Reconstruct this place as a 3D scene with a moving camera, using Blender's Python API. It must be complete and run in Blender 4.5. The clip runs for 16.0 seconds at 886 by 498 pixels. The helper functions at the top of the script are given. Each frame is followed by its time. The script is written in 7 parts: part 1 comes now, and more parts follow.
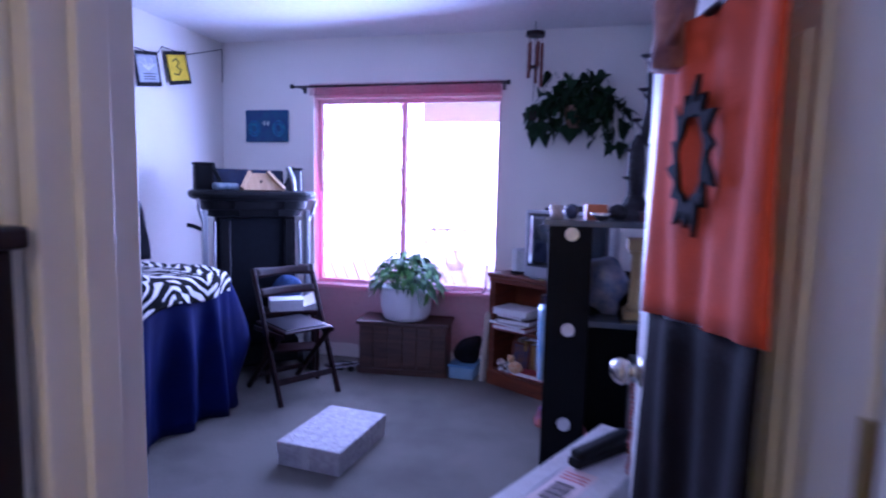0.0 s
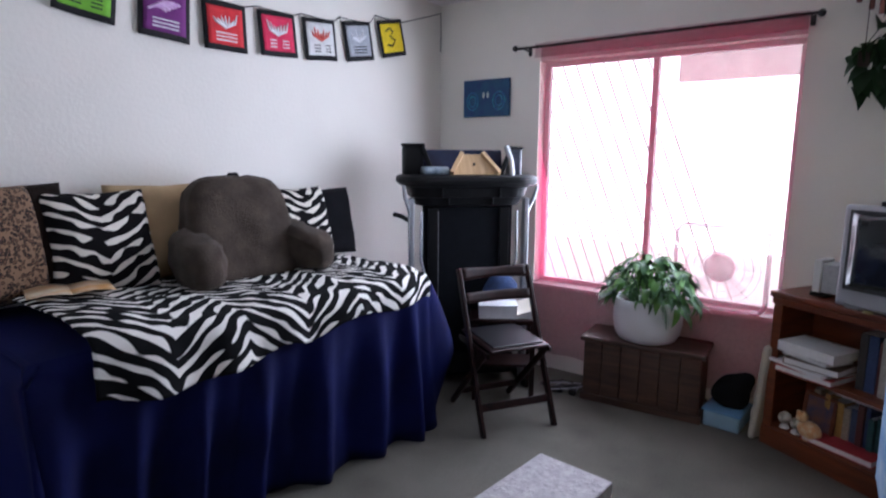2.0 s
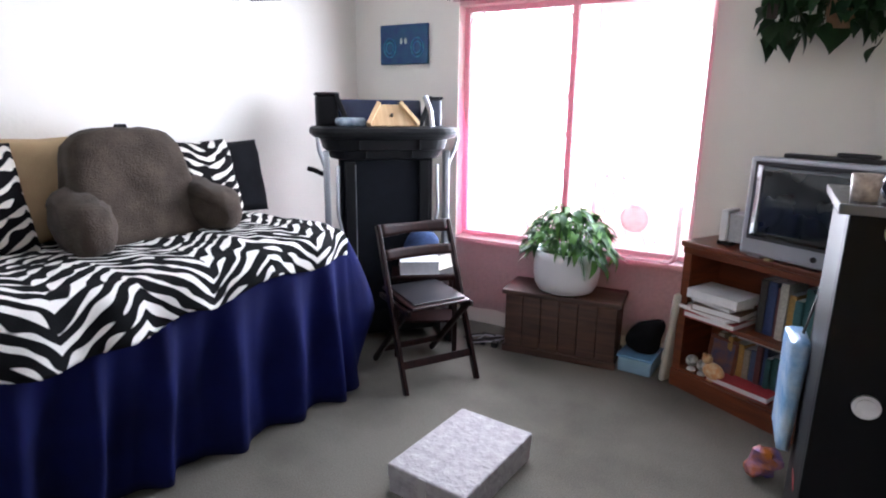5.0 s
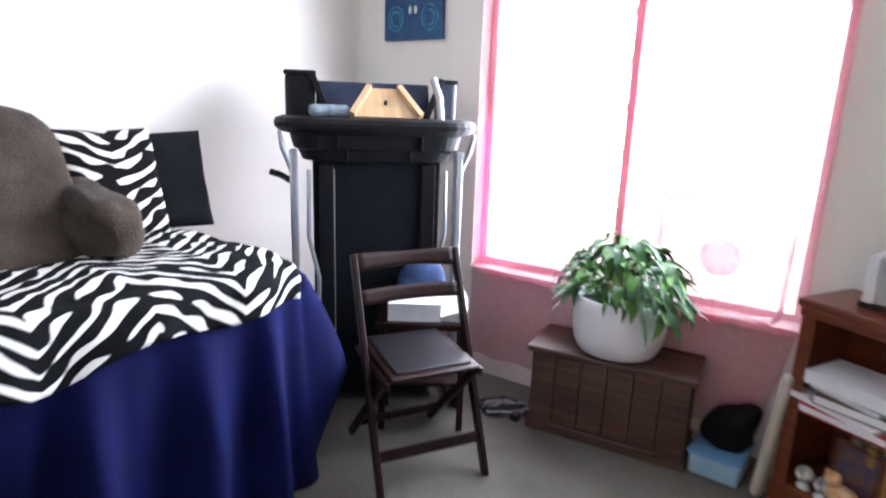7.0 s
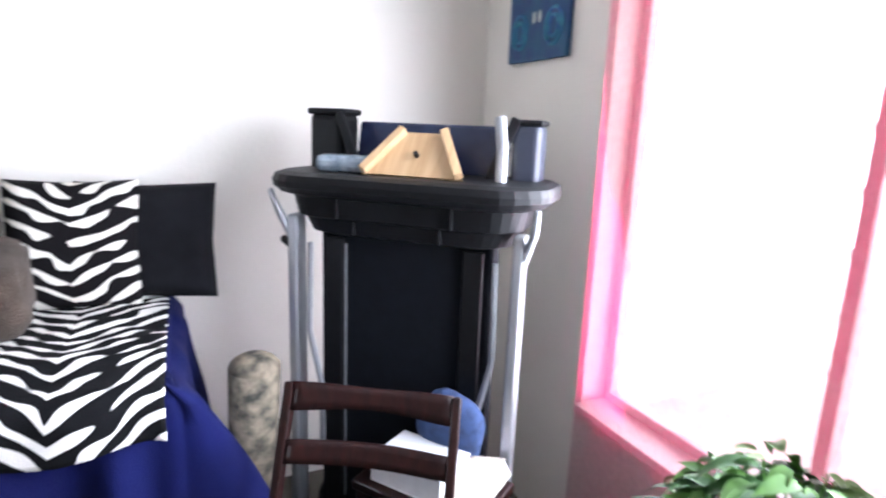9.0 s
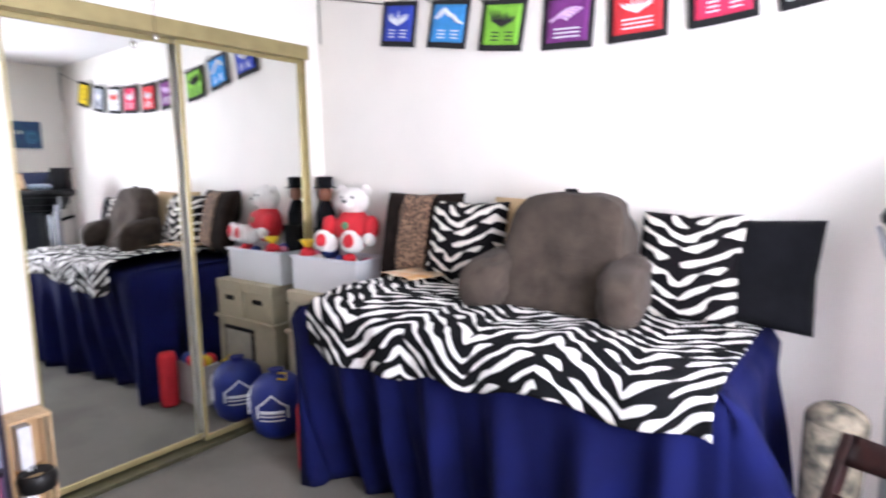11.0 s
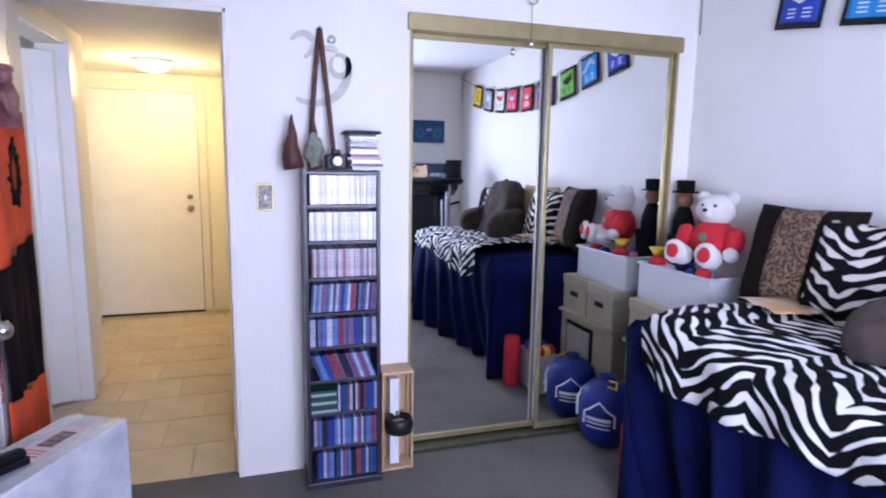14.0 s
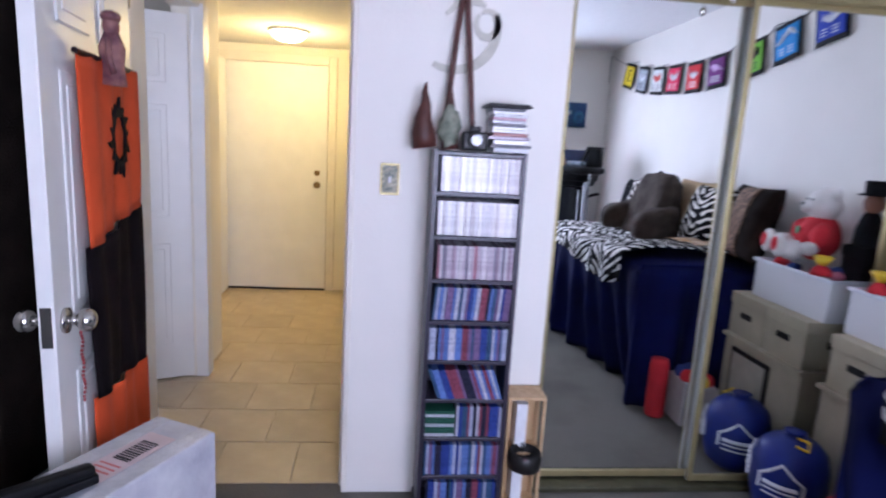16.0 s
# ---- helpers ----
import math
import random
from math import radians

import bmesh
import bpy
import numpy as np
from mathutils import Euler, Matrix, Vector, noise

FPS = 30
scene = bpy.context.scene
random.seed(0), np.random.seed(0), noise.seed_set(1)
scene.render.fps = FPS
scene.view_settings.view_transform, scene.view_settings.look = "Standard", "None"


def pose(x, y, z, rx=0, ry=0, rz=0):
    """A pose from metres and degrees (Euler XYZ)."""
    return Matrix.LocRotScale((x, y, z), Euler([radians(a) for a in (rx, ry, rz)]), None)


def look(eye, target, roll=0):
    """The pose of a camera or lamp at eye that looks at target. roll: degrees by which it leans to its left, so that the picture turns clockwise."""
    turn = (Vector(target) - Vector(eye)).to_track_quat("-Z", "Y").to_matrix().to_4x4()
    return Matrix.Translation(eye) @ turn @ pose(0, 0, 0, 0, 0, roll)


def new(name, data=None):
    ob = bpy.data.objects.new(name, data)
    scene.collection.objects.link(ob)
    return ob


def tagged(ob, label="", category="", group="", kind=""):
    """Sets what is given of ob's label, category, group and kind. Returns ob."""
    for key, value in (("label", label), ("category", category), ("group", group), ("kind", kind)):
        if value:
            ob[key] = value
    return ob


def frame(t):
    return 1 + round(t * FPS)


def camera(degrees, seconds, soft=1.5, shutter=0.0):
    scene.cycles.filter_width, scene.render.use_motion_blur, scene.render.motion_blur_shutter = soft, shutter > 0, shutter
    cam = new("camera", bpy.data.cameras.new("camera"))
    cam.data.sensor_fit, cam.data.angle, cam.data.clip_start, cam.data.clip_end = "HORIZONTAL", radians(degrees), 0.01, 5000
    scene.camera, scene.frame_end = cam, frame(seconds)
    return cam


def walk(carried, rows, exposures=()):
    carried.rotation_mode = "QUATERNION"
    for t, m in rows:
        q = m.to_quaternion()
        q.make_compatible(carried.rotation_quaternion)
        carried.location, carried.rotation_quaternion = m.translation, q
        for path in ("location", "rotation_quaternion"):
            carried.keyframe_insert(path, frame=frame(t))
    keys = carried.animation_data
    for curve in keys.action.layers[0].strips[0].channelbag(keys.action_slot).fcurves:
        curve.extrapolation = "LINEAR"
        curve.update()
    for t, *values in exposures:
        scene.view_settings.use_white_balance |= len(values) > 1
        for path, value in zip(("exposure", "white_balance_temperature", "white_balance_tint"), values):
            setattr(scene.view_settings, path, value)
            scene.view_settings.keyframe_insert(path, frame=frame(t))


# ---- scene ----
cam = camera(74.8, 16.0, soft=2.0, shutter=0.6)
PATH = [
    (0, (2.855, -0.56, 1.338), (2.382, 1.372, 1.129), 1.3),
    (0.5, (2.764, -0.293, 1.369), (2.121, 1.589, 1.155), 0.5),
    (1, (2.705, -0.104, 1.409), (1.917, 1.722, 1.192), 0.5),
    (1.5, (2.679, 0.099, 1.411), (1.639, 1.791, 1.175), 0.6),
    (2, (2.593, 0.179, 1.405), (1.409, 1.759, 1.086), 0.4),
    (2.5, (2.583, 0.139, 1.516), (1.445, 1.718, 1.059), -0.5),
    (3, (2.595, 0.186, 1.47), (1.598, 1.857, 1.009), 0.5),
    (3.5, (2.611, 0.205, 1.423), (1.659, 1.91, 0.992), 0.8),
    (6, (2.454, 0.541, 1.392), (1.491, 2.22, 0.886), 0.7),
    (6.5, (2.306, 0.785, 1.325), (1.352, 2.474, 0.837), 2.1),
    (7, (2.253, 1.126, 1.338), (1.178, 2.746, 0.868), 2.0),
    (7.5, (2.185, 1.491, 1.295), (0.966, 3.036, 0.936), 1.7),
    (8, (2.144, 1.77, 1.369), (0.867, 3.264, 0.999), 2.3),
    (8.2, (2.187, 1.918, 1.39), (0.819, 3.329, 1.019), 2.8),
    (10.3, (2.198, 2.825, 1.453), (0.346, 2.174, 1.069), -1.4),
    (10.5, (2.242, 2.800, 1.445), (0.469, 1.945, 1.093), -1.2),
    (11, (2.350, 2.690, 1.400), (0.780, 1.486, 1.132), -0.9),
    (11.5, (2.315, 2.720, 1.463), (0.930, 1.299, 1.201), 0.0),
    (12, (2.308, 2.672, 1.442), (1.084, 1.109, 1.191), -0.5),
    (12.5, (2.293, 2.662, 1.464), (1.264, 0.971, 1.181), -0.1),
    (13, (2.285, 2.654, 1.459), (1.428, 0.871, 1.16), 0.1),
    (13.5, (2.274, 2.65, 1.455), (1.548, 0.81, 1.161), 0.5),
    (14, (2.23, 2.644, 1.448), (1.632, 0.758, 1.153), 0.9),
    (14.5, (2.2, 2.628, 1.447), (1.714, 0.712, 1.146), 1.3),
    (15, (2.187, 2.569, 1.453), (1.745, 0.641, 1.156), 1.9),
    (15.5, (2.188, 2.456, 1.455), (1.841, 0.511, 1.144), 2.6),
    (16, (2.22, 2.184, 1.431), (2.016, 0.227, 1.072), 3.3),
]
EXPOSURE = [
    (0.0, -0.48, 4200, 46), (0.5, -0.78, 4300, 38), (1.0, -0.56, 4850, 22), (1.5, -0.52, 5250, 15), (2.5, -0.92, 5750, 16), (3.7, -0.38, 5900, 14),
    (5.8, 0.28, 5750, 12), (7.0, 0.40, 5750, 12), (8.2, 0.24, 5700, 11), (10.3, 0.36, 6100, 15), (11.0, 0.42, 6000, 17), (11.5, 0.14, 6050, 21), (12.5, 0.02, 5750, 21), (14.0, -0.12, 5050, 25), (16.0, -0.32, 5200, 22),
]
walk(cam, [(t, look(eye, target, roll)) for t, eye, target, roll in PATH], EXPOSURE)
# ---------------------------------------------------------------- light
world = bpy.data.worlds.new("world")
scene.world = world
world.use_nodes = True
_nt = world.node_tree
_bg = _nt.nodes["Background"]
_sky = _nt.nodes.new("ShaderNodeTexSky")
_sky.sky_type, _sky.sun_disc = "NISHITA", False
_sky.sun_elevation, _sky.sun_rotation = radians(47), radians(182)
_nt.links.new(_sky.outputs[0], _bg.inputs[0])
_bg.inputs[1].default_value = 0.12


def lamp(name, kind, m, energy, color, **kw):
    data = bpy.data.lights.new(name, kind)
    data.energy, data.color = energy, color
    if "size" in kw:
        data.shape, data.size, data.size_y = "RECTANGLE", kw["size"], kw["size_y"]
    if "angle" in kw:
        data.angle = kw["angle"]
    if "radius" in kw:
        data.shadow_soft_size = kw["radius"]
    ob = new(name, data)
    ob.matrix_world = m
    return ob


D, W, H = 3.60, 3.30, 2.44
DX0, DX1 = 2.34, 3.13
sun = lamp("sun", "SUN", look((3, -8, 12), (2.5, 3, 0)), 5.0, (1.0, 0.94, 0.85), angle=0.009)
window_light = lamp("window_light", "AREA", look((1.50, D - 0.17, 1.30), (0.98, 0.6, 1.18)), 76, (0.92, 0.96, 1.0), size=1.36, size_y=1.34)
window_light.data.spread = radians(155)
hall_lamp = lamp("hall_lamp", "POINT", pose(2.98, -2.42, 2.03), 30, (1.0, 0.68, 0.20), radius=0.09)
# added fill light, no visible source: brightens the open side door
side_room_fill = lamp("side_room_fill", "POINT", pose(4.0, -0.30, 1.7), 8, (0.9, 0.93, 1.0), radius=0.15)


# ---------------------------------------------------------------- materials
def mat(name, base, rough=0.6, metal=0.0, vary=0.12, scale=8.0, bump=0.0, bscale=60.0, second=None, spec=0.5, coat=0.0, stain=0.0, sheen=0.0, rand=0.0):
    """Procedural surface: base colour, two scales of variation, fine relief."""
    m = bpy.data.materials.new(name)
    m.use_nodes = True
    nt = m.node_tree
    n, L = nt.nodes, nt.links
    b = n["Principled BSDF"]
    b.inputs["Roughness"].default_value = rough
    b.inputs["Metallic"].default_value = metal
    b.inputs["Specular IOR Level"].default_value = spec
    b.inputs["Coat Weight"].default_value = coat
    b.inputs["Sheen Weight"].default_value = sheen
    tc = n.new("ShaderNodeTexCoord")
    no = n.new("ShaderNodeTexNoise")
    no.inputs["Scale"].default_value = scale
    no.inputs["Detail"].default_value = 5
    L.new(tc.outputs["Object"], no.inputs["Vector"])
    mx = n.new("ShaderNodeMix")
    mx.data_type = "RGBA"
    lo = second or [c * (1 - vary) for c in base]
    hi = base if second else [min(1, c * (1 + vary)) for c in base]
    mx.inputs["A"].default_value = (*lo, 1)
    mx.inputs["B"].default_value = (*hi, 1)
    ramp = n.new("ShaderNodeMapRange")
    ramp.inputs["From Min"].default_value, ramp.inputs["From Max"].default_value = 0.32, 0.68
    L.new(no.outputs["Fac"], ramp.inputs["Value"])
    L.new(ramp.outputs["Result"], mx.inputs["Factor"])
    out = mx.outputs["Result"]
    if stain:
        no2 = n.new("ShaderNodeTexNoise")
        no2.inputs["Scale"].default_value = 1.7
        no2.inputs["Detail"].default_value = 6
        L.new(tc.outputs["Object"], no2.inputs["Vector"])
        r2 = n.new("ShaderNodeMapRange")
        r2.inputs["From Min"].default_value, r2.inputs["From Max"].default_value = 0.45, 0.75
        r2.inputs["To Min"].default_value, r2.inputs["To Max"].default_value = 1.0, 1.0 - stain
        L.new(no2.outputs["Fac"], r2.inputs["Value"])
        mu = n.new("ShaderNodeMix")
        mu.data_type, mu.blend_type = "RGBA", "MULTIPLY"
        mu.inputs["Factor"].default_value = 1
        L.new(out, mu.inputs["A"])
        L.new(r2.outputs["Result"], mu.inputs["B"])
        out = mu.outputs["Result"]
    if rand:
        oi = n.new("ShaderNodeObjectInfo")
        rr = n.new("ShaderNodeMapRange")
        rr.inputs["To Min"].default_value, rr.inputs["To Max"].default_value = 1 - rand, 1 + rand
        L.new(oi.outputs["Random"], rr.inputs["Value"])
        mr = n.new("ShaderNodeMix")
        mr.data_type, mr.blend_type = "RGBA", "MULTIPLY"
        mr.inputs["Factor"].default_value = 1
        L.new(out, mr.inputs["A"])
        L.new(rr.outputs["Result"], mr.inputs["B"])
        out = mr.outputs["Result"]
    L.new(out, b.inputs["Base Color"])
    if bump:
        nb = n.new("ShaderNodeTexNoise")
        nb.inputs["Scale"].default_value = bscale
        nb.inputs["Detail"].default_value = 4
        L.new(tc.outputs["Object"], nb.inputs["Vector"])
        bp = n.new("ShaderNodeBump")
        bp.inputs["Strength"].default_value = bump
        bp.inputs["Distance"].default_value = 0.01
        L.new(nb.outputs["Fac"], bp.inputs["Height"])
        L.new(bp.outputs["Normal"], b.inputs["Normal"])
    return m


def wood(name, base, dark, rough=0.4, scale=3.0, stretch=(1, 1, 14), coat=0.0):
    m = mat(name, base, rough, coat=coat)
    nt = m.node_tree
    n, L = nt.nodes, nt.links
    b = n["Principled BSDF"]
    tc = n.new("ShaderNodeTexCoord")
    mp = n.new("ShaderNodeMapping")
    mp.inputs["Scale"].default_value = [scale * 12 / s for s in stretch]
    L.new(tc.outputs["Object"], mp.inputs["Vector"])
    no = n.new("ShaderNodeTexNoise")
    no.inputs["Scale"].default_value, no.inputs["Detail"].default_value, no.inputs["Distortion"].default_value = 1.0, 6, 0.8
    L.new(mp.outputs["Vector"], no.inputs["Vector"])
    cr = n.new("ShaderNodeValToRGB")
    cr.color_ramp.elements[0].position, cr.color_ramp.elements[0].color = 0.35, (*dark, 1)
    cr.color_ramp.elements[1].position, cr.color_ramp.elements[1].color = 0.65, (*base, 1)
    L.new(no.outputs["Fac"], cr.inputs["Fac"])
    L.new(cr.outputs["Color"], b.inputs["Base Color"])
    bp = n.new("ShaderNodeBump")
    bp.inputs["Strength"].default_value, bp.inputs["Distance"].default_value = 0.25, 0.004
    L.new(no.outputs["Fac"], bp.inputs["Height"])
    L.new(bp.outputs["Normal"], b.inputs["Normal"])
    return m


def zebra(name, base, dark, scale=1.0, rough=0.9, slope=0.85, width=0.27, freq=100):
    """Printed zebra stripes: a distorted wave folded into chevrons."""
    m = bpy.data.materials.new(name)
    m.use_nodes = True
    nt = m.node_tree
    n, L = nt.nodes, nt.links
    b = n["Principled BSDF"]
    b.inputs["Roughness"].default_value = rough
    b.inputs["Sheen Weight"].default_value = 0.0
    b.inputs["Specular IOR Level"].default_value = 0.1
    uv = n.new("ShaderNodeUVMap")
    sep = n.new("ShaderNodeSeparateXYZ")
    L.new(uv.outputs["UV"], sep.inputs[0])

    def math(op, a, bb=None):
        k = n.new("ShaderNodeMath")
        k.operation = op
        for i, v in enumerate((a, bb)):
            if v is None:
                continue
            if isinstance(v, (int, float)):
                k.inputs[i].default_value = v
            else:
                L.new(v, k.inputs[i])
        return k.outputs[0]
    no = n.new("ShaderNodeTexNoise")
    no.inputs["Scale"].default_value, no.inputs["Detail"].default_value = 5.5 * scale, 1.0
    L.new(uv.outputs["UV"], no.inputs["Vector"])
    no2 = n.new("ShaderNodeTexNoise")
    no2.inputs["Scale"].default_value, no2.inputs["Detail"].default_value = 13 * scale, 0.0
    L.new(uv.outputs["UV"], no2.inputs["Vector"])
    fold = math("PINGPONG", sep.outputs[0], width / scale)
    phase = math("ADD", math("MULTIPLY", sep.outputs[1], 1.0), math("MULTIPLY", fold, slope))
    phase = math("ADD", phase, math("MULTIPLY", no.outputs["Fac"], 0.085 / scale))
    phase = math("ADD", phase, math("MULTIPLY", no2.outputs["Fac"], 0.035 / scale))
    wave = math("SINE", math("MULTIPLY", phase, freq * scale))
    thick = math("MULTIPLY", math("SUBTRACT", no2.outputs["Fac"], 0.625), 3.4)
    v = math("ADD", wave, thick)
    mr = n.new("ShaderNodeMapRange")
    mr.inputs["From Min"].default_value, mr.inputs["From Max"].default_value = -0.12, 0.12
    L.new(v, mr.inputs["Value"])
    mx = n.new("ShaderNodeMix")
    mx.data_type = "RGBA"
    mx.inputs["A"].default_value, mx.inputs["B"].default_value = (*dark, 1), (*base, 1)
    L.new(mr.outputs["Result"], mx.inputs["Factor"])
    L.new(mx.outputs["Result"], b.inputs["Base Color"])
    nb = n.new("ShaderNodeTexNoise")
    nb.inputs["Scale"].default_value = 220
    L.new(uv.outputs["UV"], nb.inputs["Vector"])
    bp = n.new("ShaderNodeBump")
    bp.inputs["Strength"].default_value, bp.inputs["Distance"].default_value = 0.5, 0.004
    L.new(nb.outputs["Fac"], bp.inputs["Height"])
    L.new(bp.outputs["Normal"], b.inputs["Normal"])
    return m


def glassy(name, tint, rough=0.02, alpha=0.25):
    m = bpy.data.materials.new(name)
    m.use_nodes = True
    b = m.node_tree.nodes["Principled BSDF"]
    b.inputs["Base Color"].default_value = (*tint, 1)
    b.inputs["Roughness"].default_value = rough
    b.inputs["Alpha"].default_value = alpha
    b.inputs["IOR"].default_value = 1.45
    return m


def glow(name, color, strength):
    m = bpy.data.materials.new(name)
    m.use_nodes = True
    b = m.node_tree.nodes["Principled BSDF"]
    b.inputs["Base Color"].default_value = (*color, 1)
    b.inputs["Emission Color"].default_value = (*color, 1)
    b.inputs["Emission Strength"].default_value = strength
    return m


WALL = mat("wall_paint", (0.80, 0.77, 0.71), 0.75, vary=0.02, scale=3, bump=0.12, bscale=55)
HALLP = mat("hall_paint", (0.80, 0.76, 0.66), 0.7, vary=0.02, scale=3, bump=0.10, bscale=55)
CEIL = mat("ceiling_paint", (0.80, 0.79, 0.78), 0.85, vary=0.03, scale=30, bump=0.5, bscale=140)
WHITE = mat("white_gloss_paint", (0.80, 0.79, 0.76), 0.4, vary=0.03, scale=6, bump=0.03)
CARPET = mat("grey_carpet", (0.205, 0.190, 0.160), 0.98, vary=0.20, scale=170, bump=0.9, bscale=320, stain=0.42, spec=0.1)
TILE = mat("beige_tile", (0.52, 0.43, 0.29), 0.35, second=(0.43, 0.34, 0.22), scale=6, bump=0.05, bscale=30, rand=0.10)
GROUT = mat("tile_grout", (0.49, 0.41, 0.28), 0.9)
BRASS = mat("dull_brass_trim", (0.37, 0.31, 0.15), 0.42, 0.7, vary=0.10, scale=12)
MIRROR = mat("mirror_glass", (0.90, 0.92, 0.91), 0.01, 1.0, vary=0.0)
GLASS = glassy("window_glass", (0.9, 0.95, 0.95), 0.01, 0.06)
FRAMEW = mat("window_frame_white", (0.75, 0.74, 0.72), 0.4, vary=0.04)
NAVY = mat("navy_cotton", (0.0026, 0.0047, 0.053), 0.9, vary=0.25, scale=5, bump=0.25, bscale=260, sheen=0.0, spec=0.2)
ZEBRA = zebra("zebra_fleece", (0.84, 0.82, 0.78), (0.006, 0.006, 0.007))
ZEBRA2 = zebra("zebra_fleece_pillow", (0.75, 0.71, 0.64), (0.007, 0.006, 0.007), scale=1.2, slope=0.55, width=0.22, freq=98)
GREYPLUSH = mat("grey_brown_plush", (0.062, 0.047, 0.037), 0.98, vary=0.30, scale=11, bump=0.7, bscale=150, sheen=0.08, spec=0.1)
BLACKCLOTH = mat("black_cloth", (0.007, 0.007, 0.009), 0.95, spec=0.15, vary=0.3, scale=9, bump=0.2, bscale=200)
TAN = mat("tan_cloth", (0.50, 0.36, 0.20), 0.9, vary=0.10, scale=9, bump=0.2, bscale=200)
BLACKPL = mat("black_plastic", (0.005, 0.005, 0.006), 0.5, spec=0.2, vary=0.2, scale=30, bump=0.1, bscale=300)
BELT = mat("treadmill_belt_black", (0.004, 0.005, 0.008), 0.75, spec=0.14, vary=0.2, scale=20, bump=0.2, bscale=400)
SILVER = mat("silver_metal_paint", (0.34, 0.35, 0.37), 0.35, 0.6, vary=0.06, scale=10)
DARKWOOD = wood("dark_mahogany_wood", (0.020, 0.0055, 0.0045), (0.009, 0.003, 0.003), 0.42, coat=0.05)
DARKWOOD.node_tree.nodes["Principled BSDF"].inputs["Specular IOR Level"].default_value = 0.2
CHESTWOOD = wood("dark_chest_wood", (0.085, 0.040, 0.026), (0.035, 0.016, 0.011), 0.45, stretch=(14, 1, 1))
REDWOOD = wood("cherry_wood_veneer", (0.165, 0.042, 0.015), (0.095, 0.024, 0.010), 0.35, stretch=(10, 10, 1))
PINE = wood("pale_pine", (0.58, 0.40, 0.22), (0.45, 0.29, 0.14), 0.55)
PINK = mat("pink_sheer_cloth", (0.62, 0.06, 0.16), 0.85, vary=0.15, scale=15, bump=0.2, bscale=250)
ROD = mat("black_iron", (0.02, 0.018, 0.018), 0.45, 0.5, vary=0.2)

# ---------------------------------------------------------------- mesh tools


def mesh_of(name, bm, material, smooth=False):
    me = bpy.data.meshes.new(name)
    bm.to_mesh(me)
    bm.free()
    for m in (material if isinstance(material, (list, tuple)) else [material]):
        me.materials.append(m)
    if smooth:
        me.polygons.foreach_set("use_smooth", [True] * len(me.polygons))
    return me


def part(name, bm, material, parent=None, label="", smooth=False):
    ob = new(name, mesh_of(name, bm, material, smooth))
    if parent is not None:
        ob.parent = parent
    if label:
        tagged(ob, label)
    return ob


def thing(name, m, label, category, group="", kind=""):
    ob = new(name)
    ob.matrix_world = m
    return tagged(ob, label, category, group, kind)


def box(bm, x0, x1, y0, y1, z0, z1, bevel=0.0, m=None, seg=2, mi=0):
    r = bmesh.ops.create_cube(bm, size=1.0)
    vs = r["verts"]
    t = Matrix.Translation(((x0 + x1) / 2, (y0 + y1) / 2, (z0 + z1) / 2)) @ Matrix.Diagonal((abs(x1 - x0), abs(y1 - y0), abs(z1 - z0), 1))
    bmesh.ops.transform(bm, matrix=t, verts=vs)
    fs = list({f for v in vs for f in v.link_faces})
    if bevel:
        es = list({e for v in vs for e in v.link_edges})
        rr = bmesh.ops.bevel(bm, geom=es, offset=bevel, segments=seg, profile=0.5, affect="EDGES")
        fs = rr["faces"] + [f for f in fs if f.is_valid]
        vs = list({v for f in fs if f.is_valid for v in f.verts})
    if m is not None:
        bmesh.ops.transform(bm, matrix=m, verts=[v for v in vs if v.is_valid])
    for f in fs:
        if f.is_valid:
            f.material_index = mi
    return [v for v in vs if v.is_valid]


def newbox(*a, **k):
    bm = bmesh.new()
    box(bm, *a, **k)
    return bm


def cyl(bm, a, b, r0, r1=None, seg=16, caps=True):
    a, b = Vector(a), Vector(b)
    d = b - a
    r = bmesh.ops.create_cone(bm, cap_ends=caps, segments=seg, radius1=r0, radius2=r0 if r1 is None else r1, depth=d.length)
    q = d.to_track_quat("Z", "Y").to_matrix().to_4x4()
    bmesh.ops.transform(bm, matrix=Matrix.Translation((a + b) / 2) @ q, verts=r["verts"])
    return r["verts"]


def ball(bm, c, r, scale=(1, 1, 1), rot=None, u=16, v=10):
    k = bmesh.ops.create_uvsphere(bm, u_segments=u, v_segments=v, radius=r)
    m = Matrix.Translation(c) @ (rot.to_4x4() if rot is not None else Matrix()) @ Matrix.Diagonal((*scale, 1))
    bmesh.ops.transform(bm, matrix=m, verts=k["verts"])
    return k["verts"]


def lathe(bm, prof, seg=24, c=(0, 0, 0)):
    rings = []
    for r, z in prof:
        rings.append([bm.verts.new((c[0] + r * math.cos(2 * math.pi * i / seg), c[1] + r * math.sin(2 * math.pi * i / seg), c[2] + z)) for i in range(seg)])
    for a, b in zip(rings, rings[1:]):
        for i in range(seg):
            j = (i + 1) % seg
            bm.faces.new((a[i], a[j], b[j], b[i]))
    if prof[0][0] > 1e-4:
        bm.faces.new(list(reversed(rings[0])))
    if prof[-1][0] > 1e-4:
        bm.faces.new(rings[-1])
    return rings


